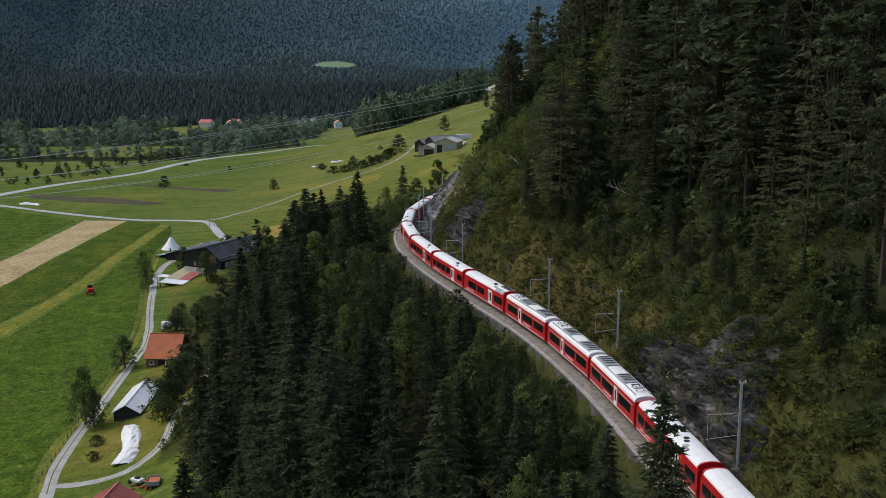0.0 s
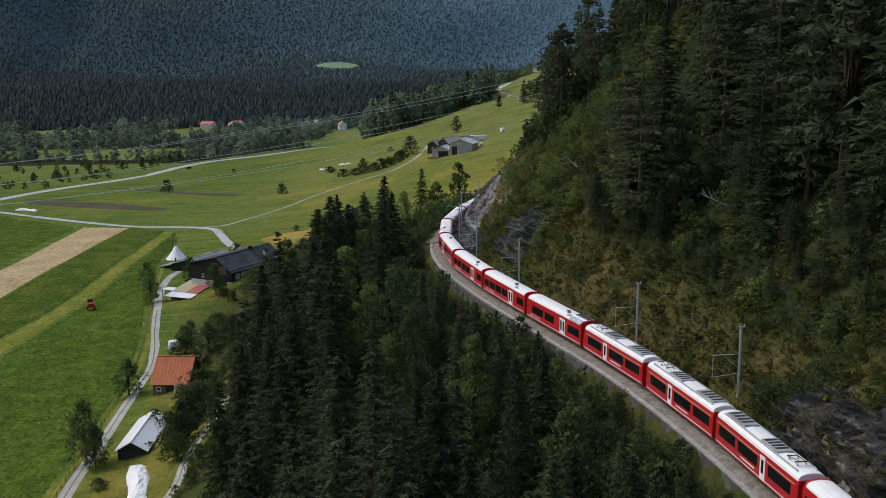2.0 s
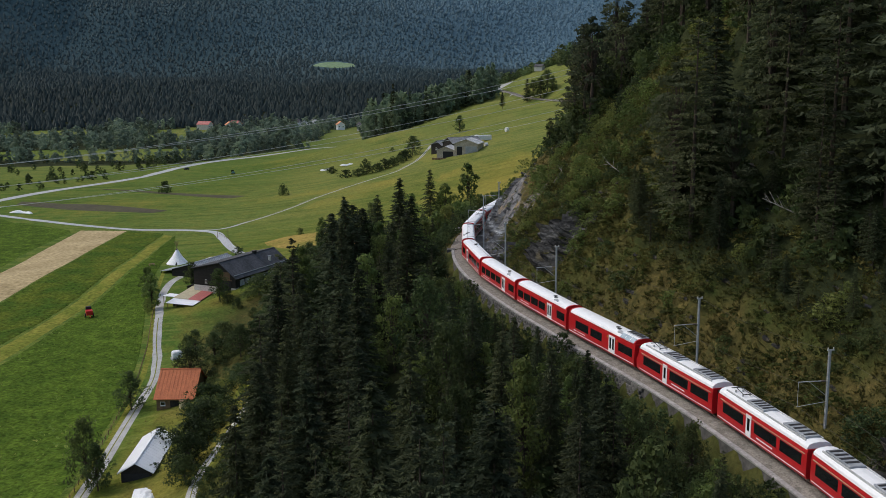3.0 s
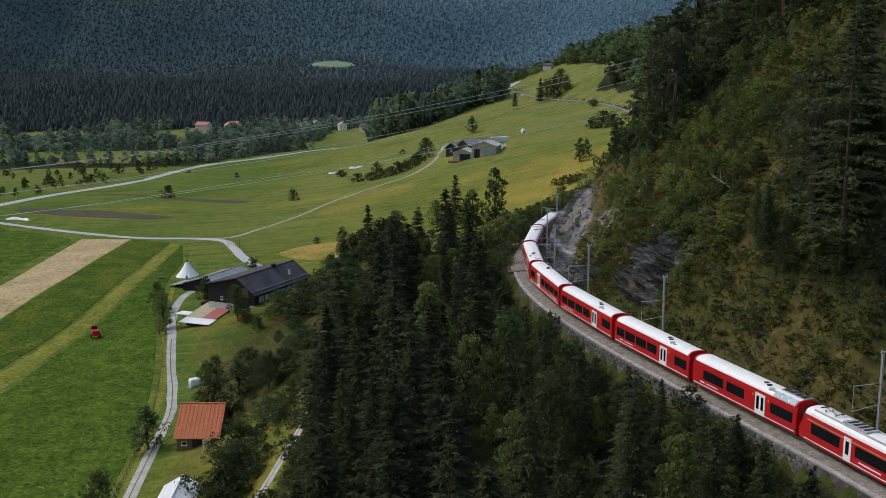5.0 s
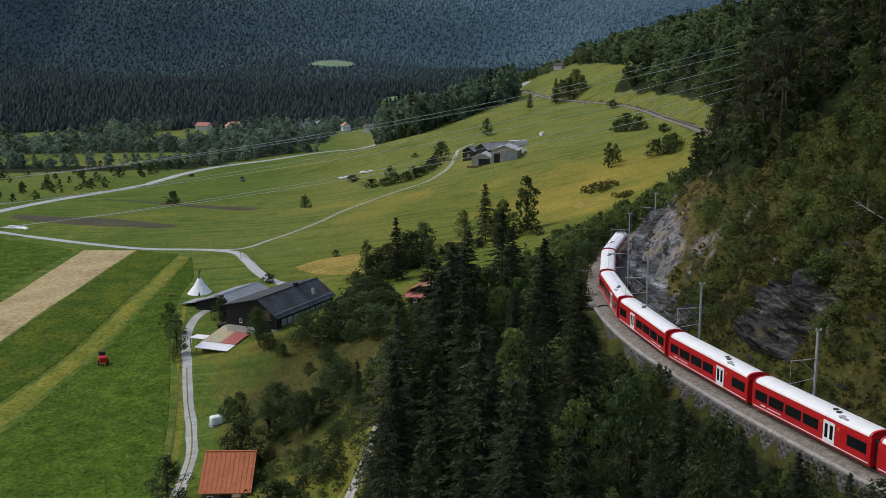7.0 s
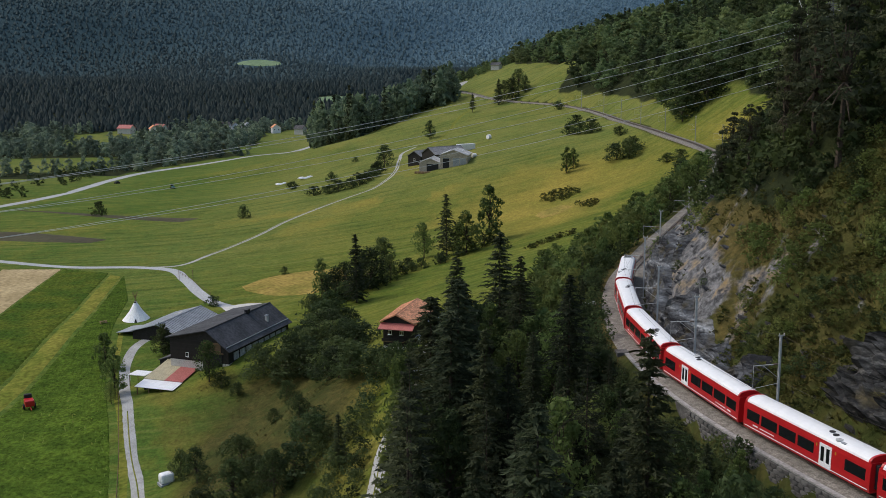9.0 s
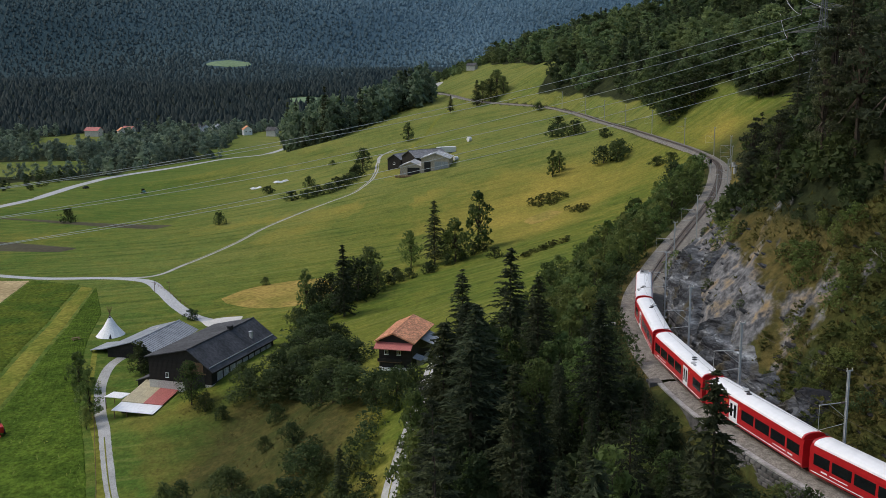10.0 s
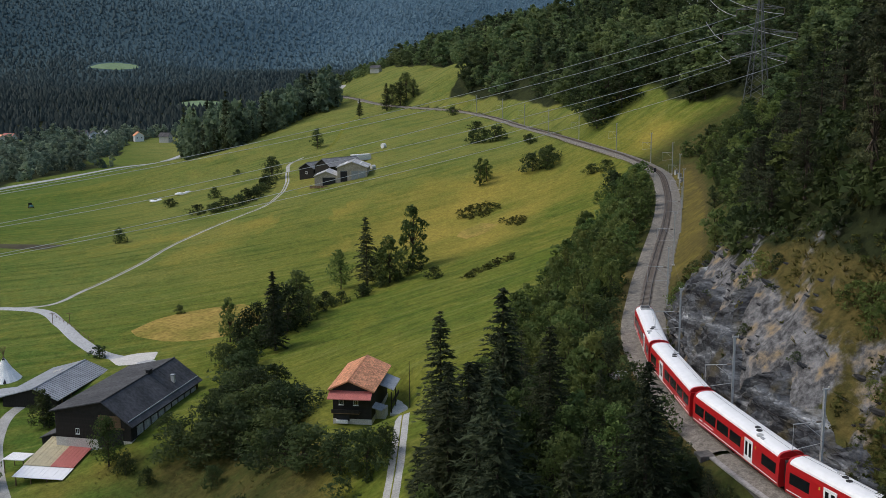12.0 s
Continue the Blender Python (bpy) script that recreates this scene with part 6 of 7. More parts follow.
for (ob, (x0, z0), (x1, z1), nn), cols in zip(slopes, (32, 32)):
    run_v = Vector((x1 - x0, 0, z1 - z0))
    ln = run_v.length
    run_v.normalize()
    nu = nn.normalized()
    rows_n = 12
    tilt = math.degrees(math.atan2(-run_v.z, run_v.x))
    bm = box(-ln / rows_n * 0.56, ln / rows_n * 0.56, -0.22, 0.22, 0.0, 0.05)
    me = None
    for r in range(rows_n):
        for c in range(cols):
            p = Vector((x0, 0, z0)) + run_v * (ln * (r + 0.5) / rows_n) + nu * (nn.length + 0.015 + rng.uniform(0, 0.03)) + Vector((0, -0.65 + 14.9 * (c + 0.5) / cols, 0))
            if me is None:
                t = part("roof_tile", bm, M["tile"], ob)
                me = t.data
            else:
                t = new("roof_tile", me)
                t.parent = ob
            t.matrix_local = Matrix.Translation(p) @ pose(0, 0, 0, 0, tilt + rng.uniform(2, 5) * (1 if x1 > x0 else -1), rng.uniform(-2, 2))
part("porch_roof", prism([(-1.9, 4.25), (0.1, 5.15), (0.1, 5.27), (-1.9, 4.37)], 7.6, axis="x", start=-3.9), M["pink"], chalet, "faded red sheet-metal canopy roof")
for x in (-1.9, 0.7):
    window_on(chalet, x, -0.02, 2.8, 0.8, 0.9)
part("balcony_rail", box(-3.5, 1.4, -0.8, -0.72, 1.6, 2.2), M["timber"], chalet)
part("balcony_floor", box(-3.5, 1.4, -0.8, 0.0, 1.48, 1.6), M["wood"], chalet)
# Cellar shade painted as a dark panel before the wall.
cell = part("cellar_opening", box(-2.8, -0.5, -0.10, -0.02, 0.0, 1.2), M["dark"], chalet, "dark panel for the shade inside the cellar")
part("bench", box(-2.8, -0.7, -0.7, -0.25, -0.2, 0.3), M["white"], cell)
part("side_roof", prism([(3.2, 4.7), (6.2, 3.6), (6.2, 3.7), (3.2, 4.82)], 6.4, start=5.6), M["tin"], chalet, "grey sheet roof over the side porch")
part("low_roof", prism([(3.42, 2.3), (5.2, 1.8), (5.2, 1.9), (3.42, 2.4)], 3.0, start=0.2), M["tin"], chalet, "small grey lean-to roof")
for y in (4.6, 8.4):
    part("porch_post", box(5.9, 6.06, y, y + 0.16, -0.6, 3.66), M["timber"], chalet)
part("porch_rail", box(5.92, 6.02, 5.9, 11.6, 1.2, 1.8), M["timber"], chalet)
part("porch_wall", box(3.45, 5.2, 3.0, 5.2, -0.8, 1.2), M["wall"], chalet, "pale rendered porch wall")
terrace = root("terrace", pose(-38.0, 305.3, 17.6, 0, 0, -21) @ pose(7.6, 8.0, 0), "pale paved terrace beside the chalet", "terrace")
part("paving", box(-2.2, 2.0, -3.5, 5.2, -1.5, 0.35, bevel=0.05), M["wall"], terrace)
pole = root("flag_pole", pose(-28.2, 306, gz(-28.2, 306)), "slender bare wooden pole beside the chalet", "pole")
part("shaft", rod((0, 0, -0.4), (0, 0, 9.5), 0.09, r2=0.05), M["timber"], pole)
part("foot", rod((0, 0, -0.4), (0, 0, 0.5), 0.14, sides=8), M["wood"], pole)

# orange-roofed shed, tin-roofed shed, red-roofed house by the farm track
shed, sl = gabled("shed", pose(-67.7, 253.3, -0.5, 0, 0, 90), "brown timber shed with an orange-red pitched roof", "shed", 13.0, 8.0, 2.6, 2.6, 7.0, base=-0.9, over=0.5, wall="wood", roof=("orange", "orange"))
for s in sl:
    battens(s, 8.0, 0.5, 11, M["orange"], "roof_seam", 0.04, 0.08)
part("door", box(-6.56, -6.48, 2.8, 5.0, -0.4, 1.9), M["timber"], shed)
window_on(shed, -6.5, 6.6, 0.8, 1.0, 0.9, "side")
tank = root("water_tank", pose(-69.3, 244.2, gz(-69.3, 244.2)), "round cream barrel beside the shed", "barrel")
part("barrel", rod((0, 0, -0.2), (0, 0, 1.5), 0.75, sides=14), M["cream"], tank)
part("rim", rod((0, 0, 1.5), (0, 0, 1.6), 0.8, sides=14), M["wood"], tank)
tin, sl = gabled("tin_shed", pose(-68.8, 208.2, -2.2, 0, 0, 2), "dark shed with a pale metal pitched roof", "shed", 5.4, 17.5, 3.4, 3.4, 5.0, base=-0.4, over=0.5, roof=("roofwhite", "roofwhite"))
for s in sl:
    battens(s, 17.5, 0.5, 16, M["roofwhite"], "roof_seam", 0.04, 0.06)
# Shade within the shed is a dark panel, the gable stays closed.
part("gateway", box(-2.3, 2.3, -0.08, 0.02, 0.0, 3.0), M["dark"], tin, "dark panel for the shade inside the gateway")
cot, sl = gabled("cottage", pose(-56.5, 152.0, -1.0, 0, 0, -4), "small cottage with a red tiled roof", "house", 7.0, 10.0, 3.4, 3.4, 5.6, base=-1, over=0.6, wall="wall", roof=("pink", "pink"))
for s in sl:
    battens(s, 10.0, 0.6, 14, M["pink"], "tile_row", 0.05, 0.2)
window_on(cot, 0, -0.02, 1.2, 1.0, 1.0)


# upper farm
def farm_house(x, y, turn, w, l, eave, ridge, keys, label, dz=0.0):
    h, sl = gabled("farmhouse", pose(x, y, gz(x, y) + dz, 0, 0, turn), label, "farm building", w, l, eave, eave, ridge, base=-2.5, over=0.5, wall=keys[0], roof=(keys[1], keys[1]), group="upper farm")
    for s in sl:
        battens(s, l, 0.5, max(5, int(l / 2)), M[keys[1]], "roof_joint", 0.03, 0.08)
    return h


fa = farm_house(1.5, 582, -14, 13, 15, 5.4, 7.8, ("oldwood", "palet"), "wooden cowshed with a pale grey roof and tall doors", 0.0)
for x, key in ((-3.6, "dark"), (1.2, "tin"), (4.4, "tin")):
    d = part("door", box(x - 1.5, x + 1.5, -0.09, 0.02, -0.8, 3.8), M[key], fa, "tall sliding door")
    part("door_rail", box(x - 1.7, x + 1.7, -0.14, -0.05, 3.8, 4.0), M["tin"], d)
for i in range(5):
    for s in (-1, 1):
        part("roof_light", box(s * 3.2 - 0.45, s * 3.2 + 0.45, 1.5 + i * 2.6, 2.5 + i * 2.6, 6.55, 6.90), M["white"], fa, "pale roof light")
fb = farm_house(-9.5, 586, -14, 10, 13, 3.8, 5.8, ("oldwood", "palet"), "low wooden barn with a pale grey roof", 0.2)
# Dark panel before the closed wall, painting the barn's inner shade.
part("gateway", box(-1.5, 4.2, -0.09, 0.02, -0.8, 3.2), M["dark"], fb, "dark panel for the shade inside the gateway")
fc = farm_house(-8.0, 612, -58, 11, 20, 5.2, 8.2, ("timber", "midroof"), "dark timber barn with a grey roof", 0.4)
fd = farm_house(-14.5, 622, -40, 8, 10, 4.6, 7.0, ("timber", "midroof"), "dark timber house with a grey roof", 0.4)
window_on(fd, 0, -0.02, 2.0, 1.2, 1.2)
annex2 = root("farm_trailer", pose(13, 632, gz(13, 632), 0, 0, -70), "long white trailer parked by the farm", "trailer")
part("body", box(-1.4, 1.4, -5, 5, 0.7, 3.6, bevel=0.15), M["white"], annex2)
for s in (-1, 1):
    for y in (-2.6, 2.6):
        part("wheel", rod((s * 1.2, y, 0.45), (s * 1.5, y, 0.45), 0.45, sides=12), M["dark"], annex2)
store = root("firewood_stack", pose(-13, 583, gz(-13, 583), 0, 0, -14), "stack of sawn timber in front of the barn", "timber stack")
for i in range(10):
    part("log", rod((-4 + 0.8 * (i % 5) * 2, 0.3 * (i // 5), 0.35 + 0.5 * (i // 5)), (-2.6 + 0.8 * (i % 5) * 2, 0.3 * (i // 5), 0.35 + 0.5 * (i // 5)), 0.3, sides=8), M["wood"], store)
for x, y, r in ((29, 660, 1.3), (13, 596, 1.0)):
    b = root("wrapped_bale", pose(x, y, gz(x, y), 0, 0, 30), "white wrapped hay bale on the meadow", "bale", "wrapped bales")
    part("wrap", rod((-0.9, 0, r * 0.9), (0.9, 0, r * 0.9), r, sides=16), M["white"], b)
    part("end_fold", rod((0.88, 0, r * 0.9), (0.96, 0, r * 0.9), r * 0.6, sides=12), M["canvas"], b)


# ---- single trees and bushes of the meadows ----
def stand(kind, spots, label, group):
    for i, (x, y, h, w) in enumerate(spots):
        plant(kind[i % len(kind)], x, y, h, label, group, w)


stand(SPRUCE, [(-46, 377, 19, 1.3), (-17, 424, 20, 1.2), (-28.9, 279.5, 17.5, 1.5), (-23, 269, 20.5, 1.4), (-22.5, 252, 18, 1.4), (-30.5, 254, 18, 1.4), (-19.3, 198.7, 21.5, 1.3), (-19.4, 232.9, 16.4, 1.4), (-31, 266, 15, 1.4), (-36.3, 244, 20.5, 1.7), (-34.8, 231, 21, 1.6), (-33, 239, 22, 1.7), (-35, 252, 18, 1.7), (-32.5, 250, 20, 1.6),
               (-49.5, 257, 9, 1.2), (33, 767, 12, 1.5), (52, 780, 17, 1.5), (-94, 361, 7.5, 1.6), (30, 862, 13, 1.3)], "dark green spruce at the edge of the meadow", "spruces of the meadow")
stand(SPRUCE[1:], [(17.5, 76, 19, 1.4), (14.5, 84, 14, 1.3), (8, 100, 13, 1.3)], "dark green spruce standing close below the line", "spruces by the line")
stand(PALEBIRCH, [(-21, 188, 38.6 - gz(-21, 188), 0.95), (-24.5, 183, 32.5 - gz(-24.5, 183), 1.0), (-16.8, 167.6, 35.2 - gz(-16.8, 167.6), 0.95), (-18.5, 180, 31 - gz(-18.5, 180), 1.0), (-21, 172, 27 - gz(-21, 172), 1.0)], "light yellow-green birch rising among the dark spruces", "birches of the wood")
stand(BROAD, [(-22, 248, 9, 1.1), (-18.6, 246.6, 8, 1.1), (-24.4, 250.6, 10, 1.0), (-19.5, 240, 9.5, 1.0), (-25, 239, 11, 0.9), (-17, 256, 8, 1.1)], "light green broadleaf tree between the spruces and the bank", "leafy trees of the bank")
stand(BROAD, [(-56, 396, 11, 0.9), (-24, 428, 11.5, 0.85), (-2, 432, 19, 0.95), (-11, 421, 13, 1.3), (-79.3, 329.5, 9.5, 1.0), (-101.5, 336, 11.5, 0.95), (-108.5, 357, 9, 1.1), (-101, 330, 5, 0.8), (42, 519, 11, 0.9), (46, 524, 8, 1.1)],
      "light green birch-like tree in the meadow", "leafy trees of the meadow")
stand(DARKLEAF, [(-95.2, 362.5, 8, 1.15), (-88, 360, 4, 1.2), (-38, 404, 13, 1.25), (-42, 392, 12, 1.25), (-82.5, 251, 9, 1.25), (-77.5, 208, 13.5, 0.75), (-75, 206, 9, 0.9), (-71, 259, 9, 1.3), (-67, 266, 8, 1.3), (-29, 650, 12, 1.3), (1, 718, 11, 1.1), (-75, 281, 7, 1.1), (-52, 388, 9, 1.3), (-60, 262, 8, 1.1)],
      "dark green broadleaf tree beside the farm", "leafy trees of the farm")
stand(BUSH, [(-1, 409, 3.4, 1.2), (-69, 434, 2.6, 0.9), (-95, 561, 5.5, 0.9), (-168, 602, 7, 0.8), (-57, 637, 5, 1.0), (-78, 643, 4, 1.5), (-65, 593, 4.5, 1.4), (-58, 588, 4, 1.5), (-53, 590, 5, 1.5), (-47, 590, 4.5, 1.4), (-43, 596, 5.5, 1.3), (-39, 602, 5, 1.3), (-36, 612, 5, 1.3), (-34, 622, 6, 1.2), (-33, 636, 5, 1.2), (-44, 707, 3, 1.2), (-88, 404, 3, 1.2), (-45, 402, 3.5, 1.3), (-30, 415, 3.5, 1.3), (-20, 412, 3, 1.3)],
      "round dark green bush on the meadow", "bushes of the meadow")
stand(BUSH, [(x, y, h * 1.25, w * 0.74) for x, y, h, w in [(-69, 337, 2.4, 1.9), (-60, 343, 3, 1.9), (-55, 352, 4, 1.75), (-67, 326, 4.5, 1.9), (-62, 322, 5, 1.9), (-57, 319, 5.5, 1.9), (-56, 328, 5.5, 1.9), (-52, 335, 5.5, 1.9), (-54, 344, 5, 1.9), (-50, 326, 5.5, 1.9), (-50, 312, 5, 1.9), (-46, 318, 5, 1.9), (-45, 306, 5, 1.75), (-55, 360, 5, 1.75), (-53, 370, 5, 1.2), (-58, 374, 4.5, 1.2), (-49, 383, 4.5, 1.2), (-42, 299, 4.5, 1.75), (-43, 281, 4.5, 1.75), (-47, 287, 5, 1.9), (-50, 294, 5, 1.9), (-40, 277, 5, 1.2), (-37, 279, 3.5, 1.2), (-61, 312, 3, 1.2), (-76, 325, 3, 1.2), (-72, 320, 2.5, 1.2),
             (-63, 268, 4, 1.75), (-57, 264, 4.5, 1.75), (-54, 271, 4, 1.75), (-67, 279, 4, 1.75), (-62, 290, 2.2, 1.2), (-57, 283, 3, 1.2), (-61, 233, 4.5, 1.6), (-60, 224, 4.5, 1.5), (-59.5, 214, 5, 1.5), (-58.5, 206, 5, 1.5), (-57.5, 199, 4, 1.3), (-59, 220, 5, 1.75), (-71, 196, 1.6, 1.9), (-69, 188, 1.3, 1.9), (-79, 288, 4, 1.0), (-49, 340, 5, 1.6), (-58, 335, 4.5, 1.6), (-61, 329, 5, 1.6), (-54, 316, 5, 1.6), (-48, 322, 5.5, 1.6), (-45, 312, 5, 1.6), (-57, 324, 5, 1.6), (-52, 306, 4.5, 1.6), (-47, 299, 4.5, 1.6)] if math.hypot(x + 38.5, y - 303) > 12.5],
      "dense dark green shrub beside the farmstead", "shrubs of the farmstead")
rng = np.random.default_rng(21)
spots = []
for y in np.arange(246, 440, 3.2):
    for d in (-9.0, -11.5, -14.5, -18, -22):
        d = d if y < 300 else d + 1.8
        if rng.uniform() < (0.85 if y < 400 else 0.4) * (1.0 if d > -16 or y > 300 else 0.7):
            bend = (track_x(y + 2) - track_x(y - 2)) / 4
            spots.append((float(track_x(y)) + (d + rng.uniform(-1.5, 1.5)) * math.sqrt(1 + float(bend) ** 2), y + rng.uniform(-1.5, 1.5), rng.uniform(3.5, 8.5), rng.uniform(0.9, 1.3)))
stand(SAPLING + PALESHRUB + BROAD[:1], spots, "leafy green shrub on the railway embankment", "shrubs of the embankment")
stand(BUSH, [(75, 474, 4, 1.3), (72, 480, 3.5, 1.4), (66, 512, 8, 1.1), (62, 516, 7, 1.2), (70, 520, 6, 1.2), (69, 588, 7, 1.1), (64, 592, 6, 1.2), (60, 596, 6, 1.1), (79, 715, 5, 1.2), (73, 640, 5, 1.3), (75, 560, 4, 1.3), (70, 456, 4, 1.3), (67, 446, 5, 1.3), (62, 436, 5, 1.3)], "green bush below the railway line", "bushes below the line")
stand(DARKLEAF, [(99, 546, 20, 1.4), (106, 550, 19, 1.4), (102, 560, 18, 1.4), (109, 541, 15, 1.4), (97, 538, 13, 1.4), (113, 556, 17, 1.3), (118, 498, 11, 1.3), (124, 500, 12, 1.3), (121, 492, 10, 1.3), (63, 790, 15, 1.2), (57, 788, 14, 1.2), (69, 800, 16, 1.2), (72, 792, 11, 1.2)], "large dark green tree in the upper meadow", "trees of the upper meadow")

# hedgerow between the dry patch and the chalet meadow
rng = np.random.default_rng(77)
hedge = [(-56, 360), (-53, 372), (-50, 383), (-43, 392), (-36, 403), (-27, 411), (-17, 417), (-7, 423), (3, 429)]
for (x0, y0), (x1, y1) in zip(hedge, hedge[1:]):
    for u in np.arange(0, 1, 0.34):
        x, y = x0 + (x1 - x0) * u + rng.uniform(-1.2, 1.2), y0 + (y1 - y0) * u + rng.uniform(-1.2, 1.2)
        if rng.uniform() < 0.7 or y < 395:
            plant(BUSH[int(rng.integers(3))], x, y, rng.uniform(2.4, 4.4), "dense dark green shrub in the hedgerow", "shrubs of the hedgerow", rng.uniform(1.0, 1.3))
stand(DARKLEAF, [(-54, 378, 9, 0.9), (-49, 389, 10, 0.95), (-44, 397, 11, 0.95), (-36, 398, 8, 0.9), (-13, 424, 10, 0.9), (-57, 366, 7, 1.0)], "dark green tree of the hedgerow", "trees of the hedgerow")
xs, ys, rng = scatter(-76, -40, 184, 278, 3.1, lambda x, y: (1 - in_wood(x, y)) * (np.hypot((x + 64.5) / 6.5, (y - 190) / 17) > 1) * (offset(x, y) > -62) * (np.abs(x - glide([170, 200, 214, 224, 238, 250, 262, 276, 300], [-57, -55.5, -51, -47, -44.5, -43, -40, -36, -30], y)) > 2.6) * np.where(x > glide([170, 200, 214, 224, 238, 250, 262, 276, 300], [-57, -55.5, -51, -47, -44.5, -43, -40, -36, -30], y), 0.85, 0.10 + 0.35 * (waves(x, y, 9, 3) > 0) + 0.6 * ease(262, 250, y) * ease(17, 10, glide([170, 200, 214, 224, 238, 250, 262, 276, 300], [-57, -55.5, -51, -47, -44.5, -43, -40, -36, -30], y) - x)), 41)
wood("meadow_shrubs", SLOPEBUSH, spots_of(xs, ys, rng, 1.6, 4.2, 1.0, 1.4), "dense dark shrubs between the track and the wood", "bushes")
# rough patches, brambles and bare soil in the upper meadow
xs, ys, rng = scatter(0, 45, 388, 505, 1.3, lambda x, y: ((np.hypot((x - 33) / 7, (y - 488) / 9) < 1) + (np.hypot((x - 36) / 3, (y - 456) / 8) < 1) + (np.abs((y - 395) - 0.55 * (x - 4)) < 2.6) * (x > 4) * (x < 20) > 0) * 0.7, 42)
wood("bramble_patch", SCRUB, spots_of(xs, ys, rng, 0.7, 1.8, 1.1, 1.7), "grey-green brambles and tall weeds in rough patches of the meadow", "brambles")
drape("bare_patch", [(18, 462), (22, 470), (30, 473)], [(19, 452), (26, 452), (33, 460)], M["straw"], 0.1, "scraped bare straw-coloured patch in the meadow", "field", 20, 8)

# tree belts of the valley floor, and trees on the crest of the meadow
xs, ys, rng = scatter(-640, 60, 830, 1330, 10.5, lambda x, y: belt(x, y) * 0.85, 31)
wood("valley_trees", BELTLEAF, spots_of(xs, ys, rng, 6, 15, 0.9, 1.4), "trees along the valley stream, greyed by haze in their colour", "forest")
xs, ys, rng = scatter(-320, -190, 620, 860, 12.0, lambda x, y: (x < glide([585, 652, 743, 826], [-264, -242, -222, -212], y) - 4) * (0.12 + 0.3 * (waves(x, y, 30, 2) > 0.3) + 0.45 * ease(60, 20, glide([585, 652, 743, 826], [-264, -242, -222, -212], y) - x)), 32)
wood("roadside_bushes", [dict(k, material=M["bush"]) for k in FARLEAF], spots_of(xs, ys, rng, 3, 7, 1.1, 1.6), "dark bushes and small trees along the valley road", "bushes")
CREST = ([-140, -75, -63, -27, -4, 13, 30, 44], [1000, 885, 812, 796, 812, 826, 846, 890])
xs, ys, rng = scatter(-75, 36, 790, 1130, 6.4, lambda x, y: ease(0, 10, y - glide(*CREST, x)) * ease(120, 70, y - glide(*CREST, x)) * (0.10 + 0.90 * (waves(x, y, 19, 4) > -0.15)), 33)
rows = spots_of(xs, ys, rng, 11, 27, 0.7, 1.05)
rows[:, 2] *= 1 + 0.35 * ease(-20, -60, xs)
rows[:, 2] *= np.where(ys - glide(*CREST, xs) < 14, 0.7, 1)
dusky = rng.uniform(size=len(rows)) < 0.25
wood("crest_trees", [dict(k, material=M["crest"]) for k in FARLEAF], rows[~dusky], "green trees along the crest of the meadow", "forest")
wood("crest_spruces", FARSPRUCE, rows[dusky] * (1, 1, 1.15, 0.8, 1), "dark spruces along the crest of the meadow", "forest")
xs, ys, rng = scatter(-20, 130, 1010, 1160, 7.5, lambda x, y: ease(0, 14, y - glide([-20, 30, 60, 100, 130], [1060, 1062, 1030, 1010, 1000], x)) * 0.8, 34)
wood("ridge_trees", [dict(k, material=M["hill"]) for k in FARLEAF], spots_of(xs, ys, rng, 5, 10, 1.0, 1.4), "green trees behind the gravel yard on the ridge", "forest")
crest_house, _ = gabled("crest_house", pose(88, 1012, gz(88, 1012), 0, 0, 60), "small pale house with a dark roof on the crest", "house", 7, 8, 3.6, 3.6, 5.6, base=-1, over=0.6, wall="wall", roof=("slate", "slate"))
for k in (-0.25, 0.25):
    window_on(crest_house, 7 * k, -0.02, 1.6, 1.2, 1.3)

# ---- village across the valley ----
for i, (x, y, w, l, keys, turn) in enumerate([(-288, 1262, 11, 16, ("wall", "pink"), 70), (-255, 1272, 9, 12, ("wall", "pink"), 60), (-262, 1250, 9, 10, ("wall", "tile"), 20), (-178, 1290, 9, 9, ("white", "slate"), 10), (-186, 1305, 8, 10, ("white", "slate"), 80), (-164, 1296, 9, 12, ("white", "tin"), 30), (-96, 1215, 8, 11, ("wall", "slate"), 60), (-128, 1240, 9, 10, ("white", "tile"), 15)]):
    h, sl = gabled("village_house", pose(x, y, gz(x, y), 0, 0, turn), "pale village house with a pitched roof", "house", w, l, 6.5, 6.5, 9.8, base=-1, over=0.7, wall=keys[0], roof=(keys[1], keys[1]), group="houses of the village")
    for k in (-0.25, 0.25):
        window_on(h, w * k, -0.02, 3.2, 1.3, 1.5)


# ---- rocks of the cuttings ----
def stone_mesh(seed, flat=0.5, key="schist"):
    r = random.Random(seed)
    bm = bmesh.new()
    bmesh.ops.create_icosphere(bm, subdivisions=1, radius=1)
    for v in bm.verts:
        v.co *= r.uniform(0.72, 1.15)
        v.co.z *= flat
        v.co.x = max(-0.8, min(0.8, v.co.x))
    me = bpy.data.meshes.new("rock")
    bm.to_mesh(me)
    bm.free()
    me.materials.append(M[key])
    return me


STONES = [stone_mesh(i, 0.35 + 0.1 * (i % 3)) for i in range(6)]
DARK = [stone_mesh(i, 0.35 + 0.1 * (i % 3), "darkrock") for i in range(6)]


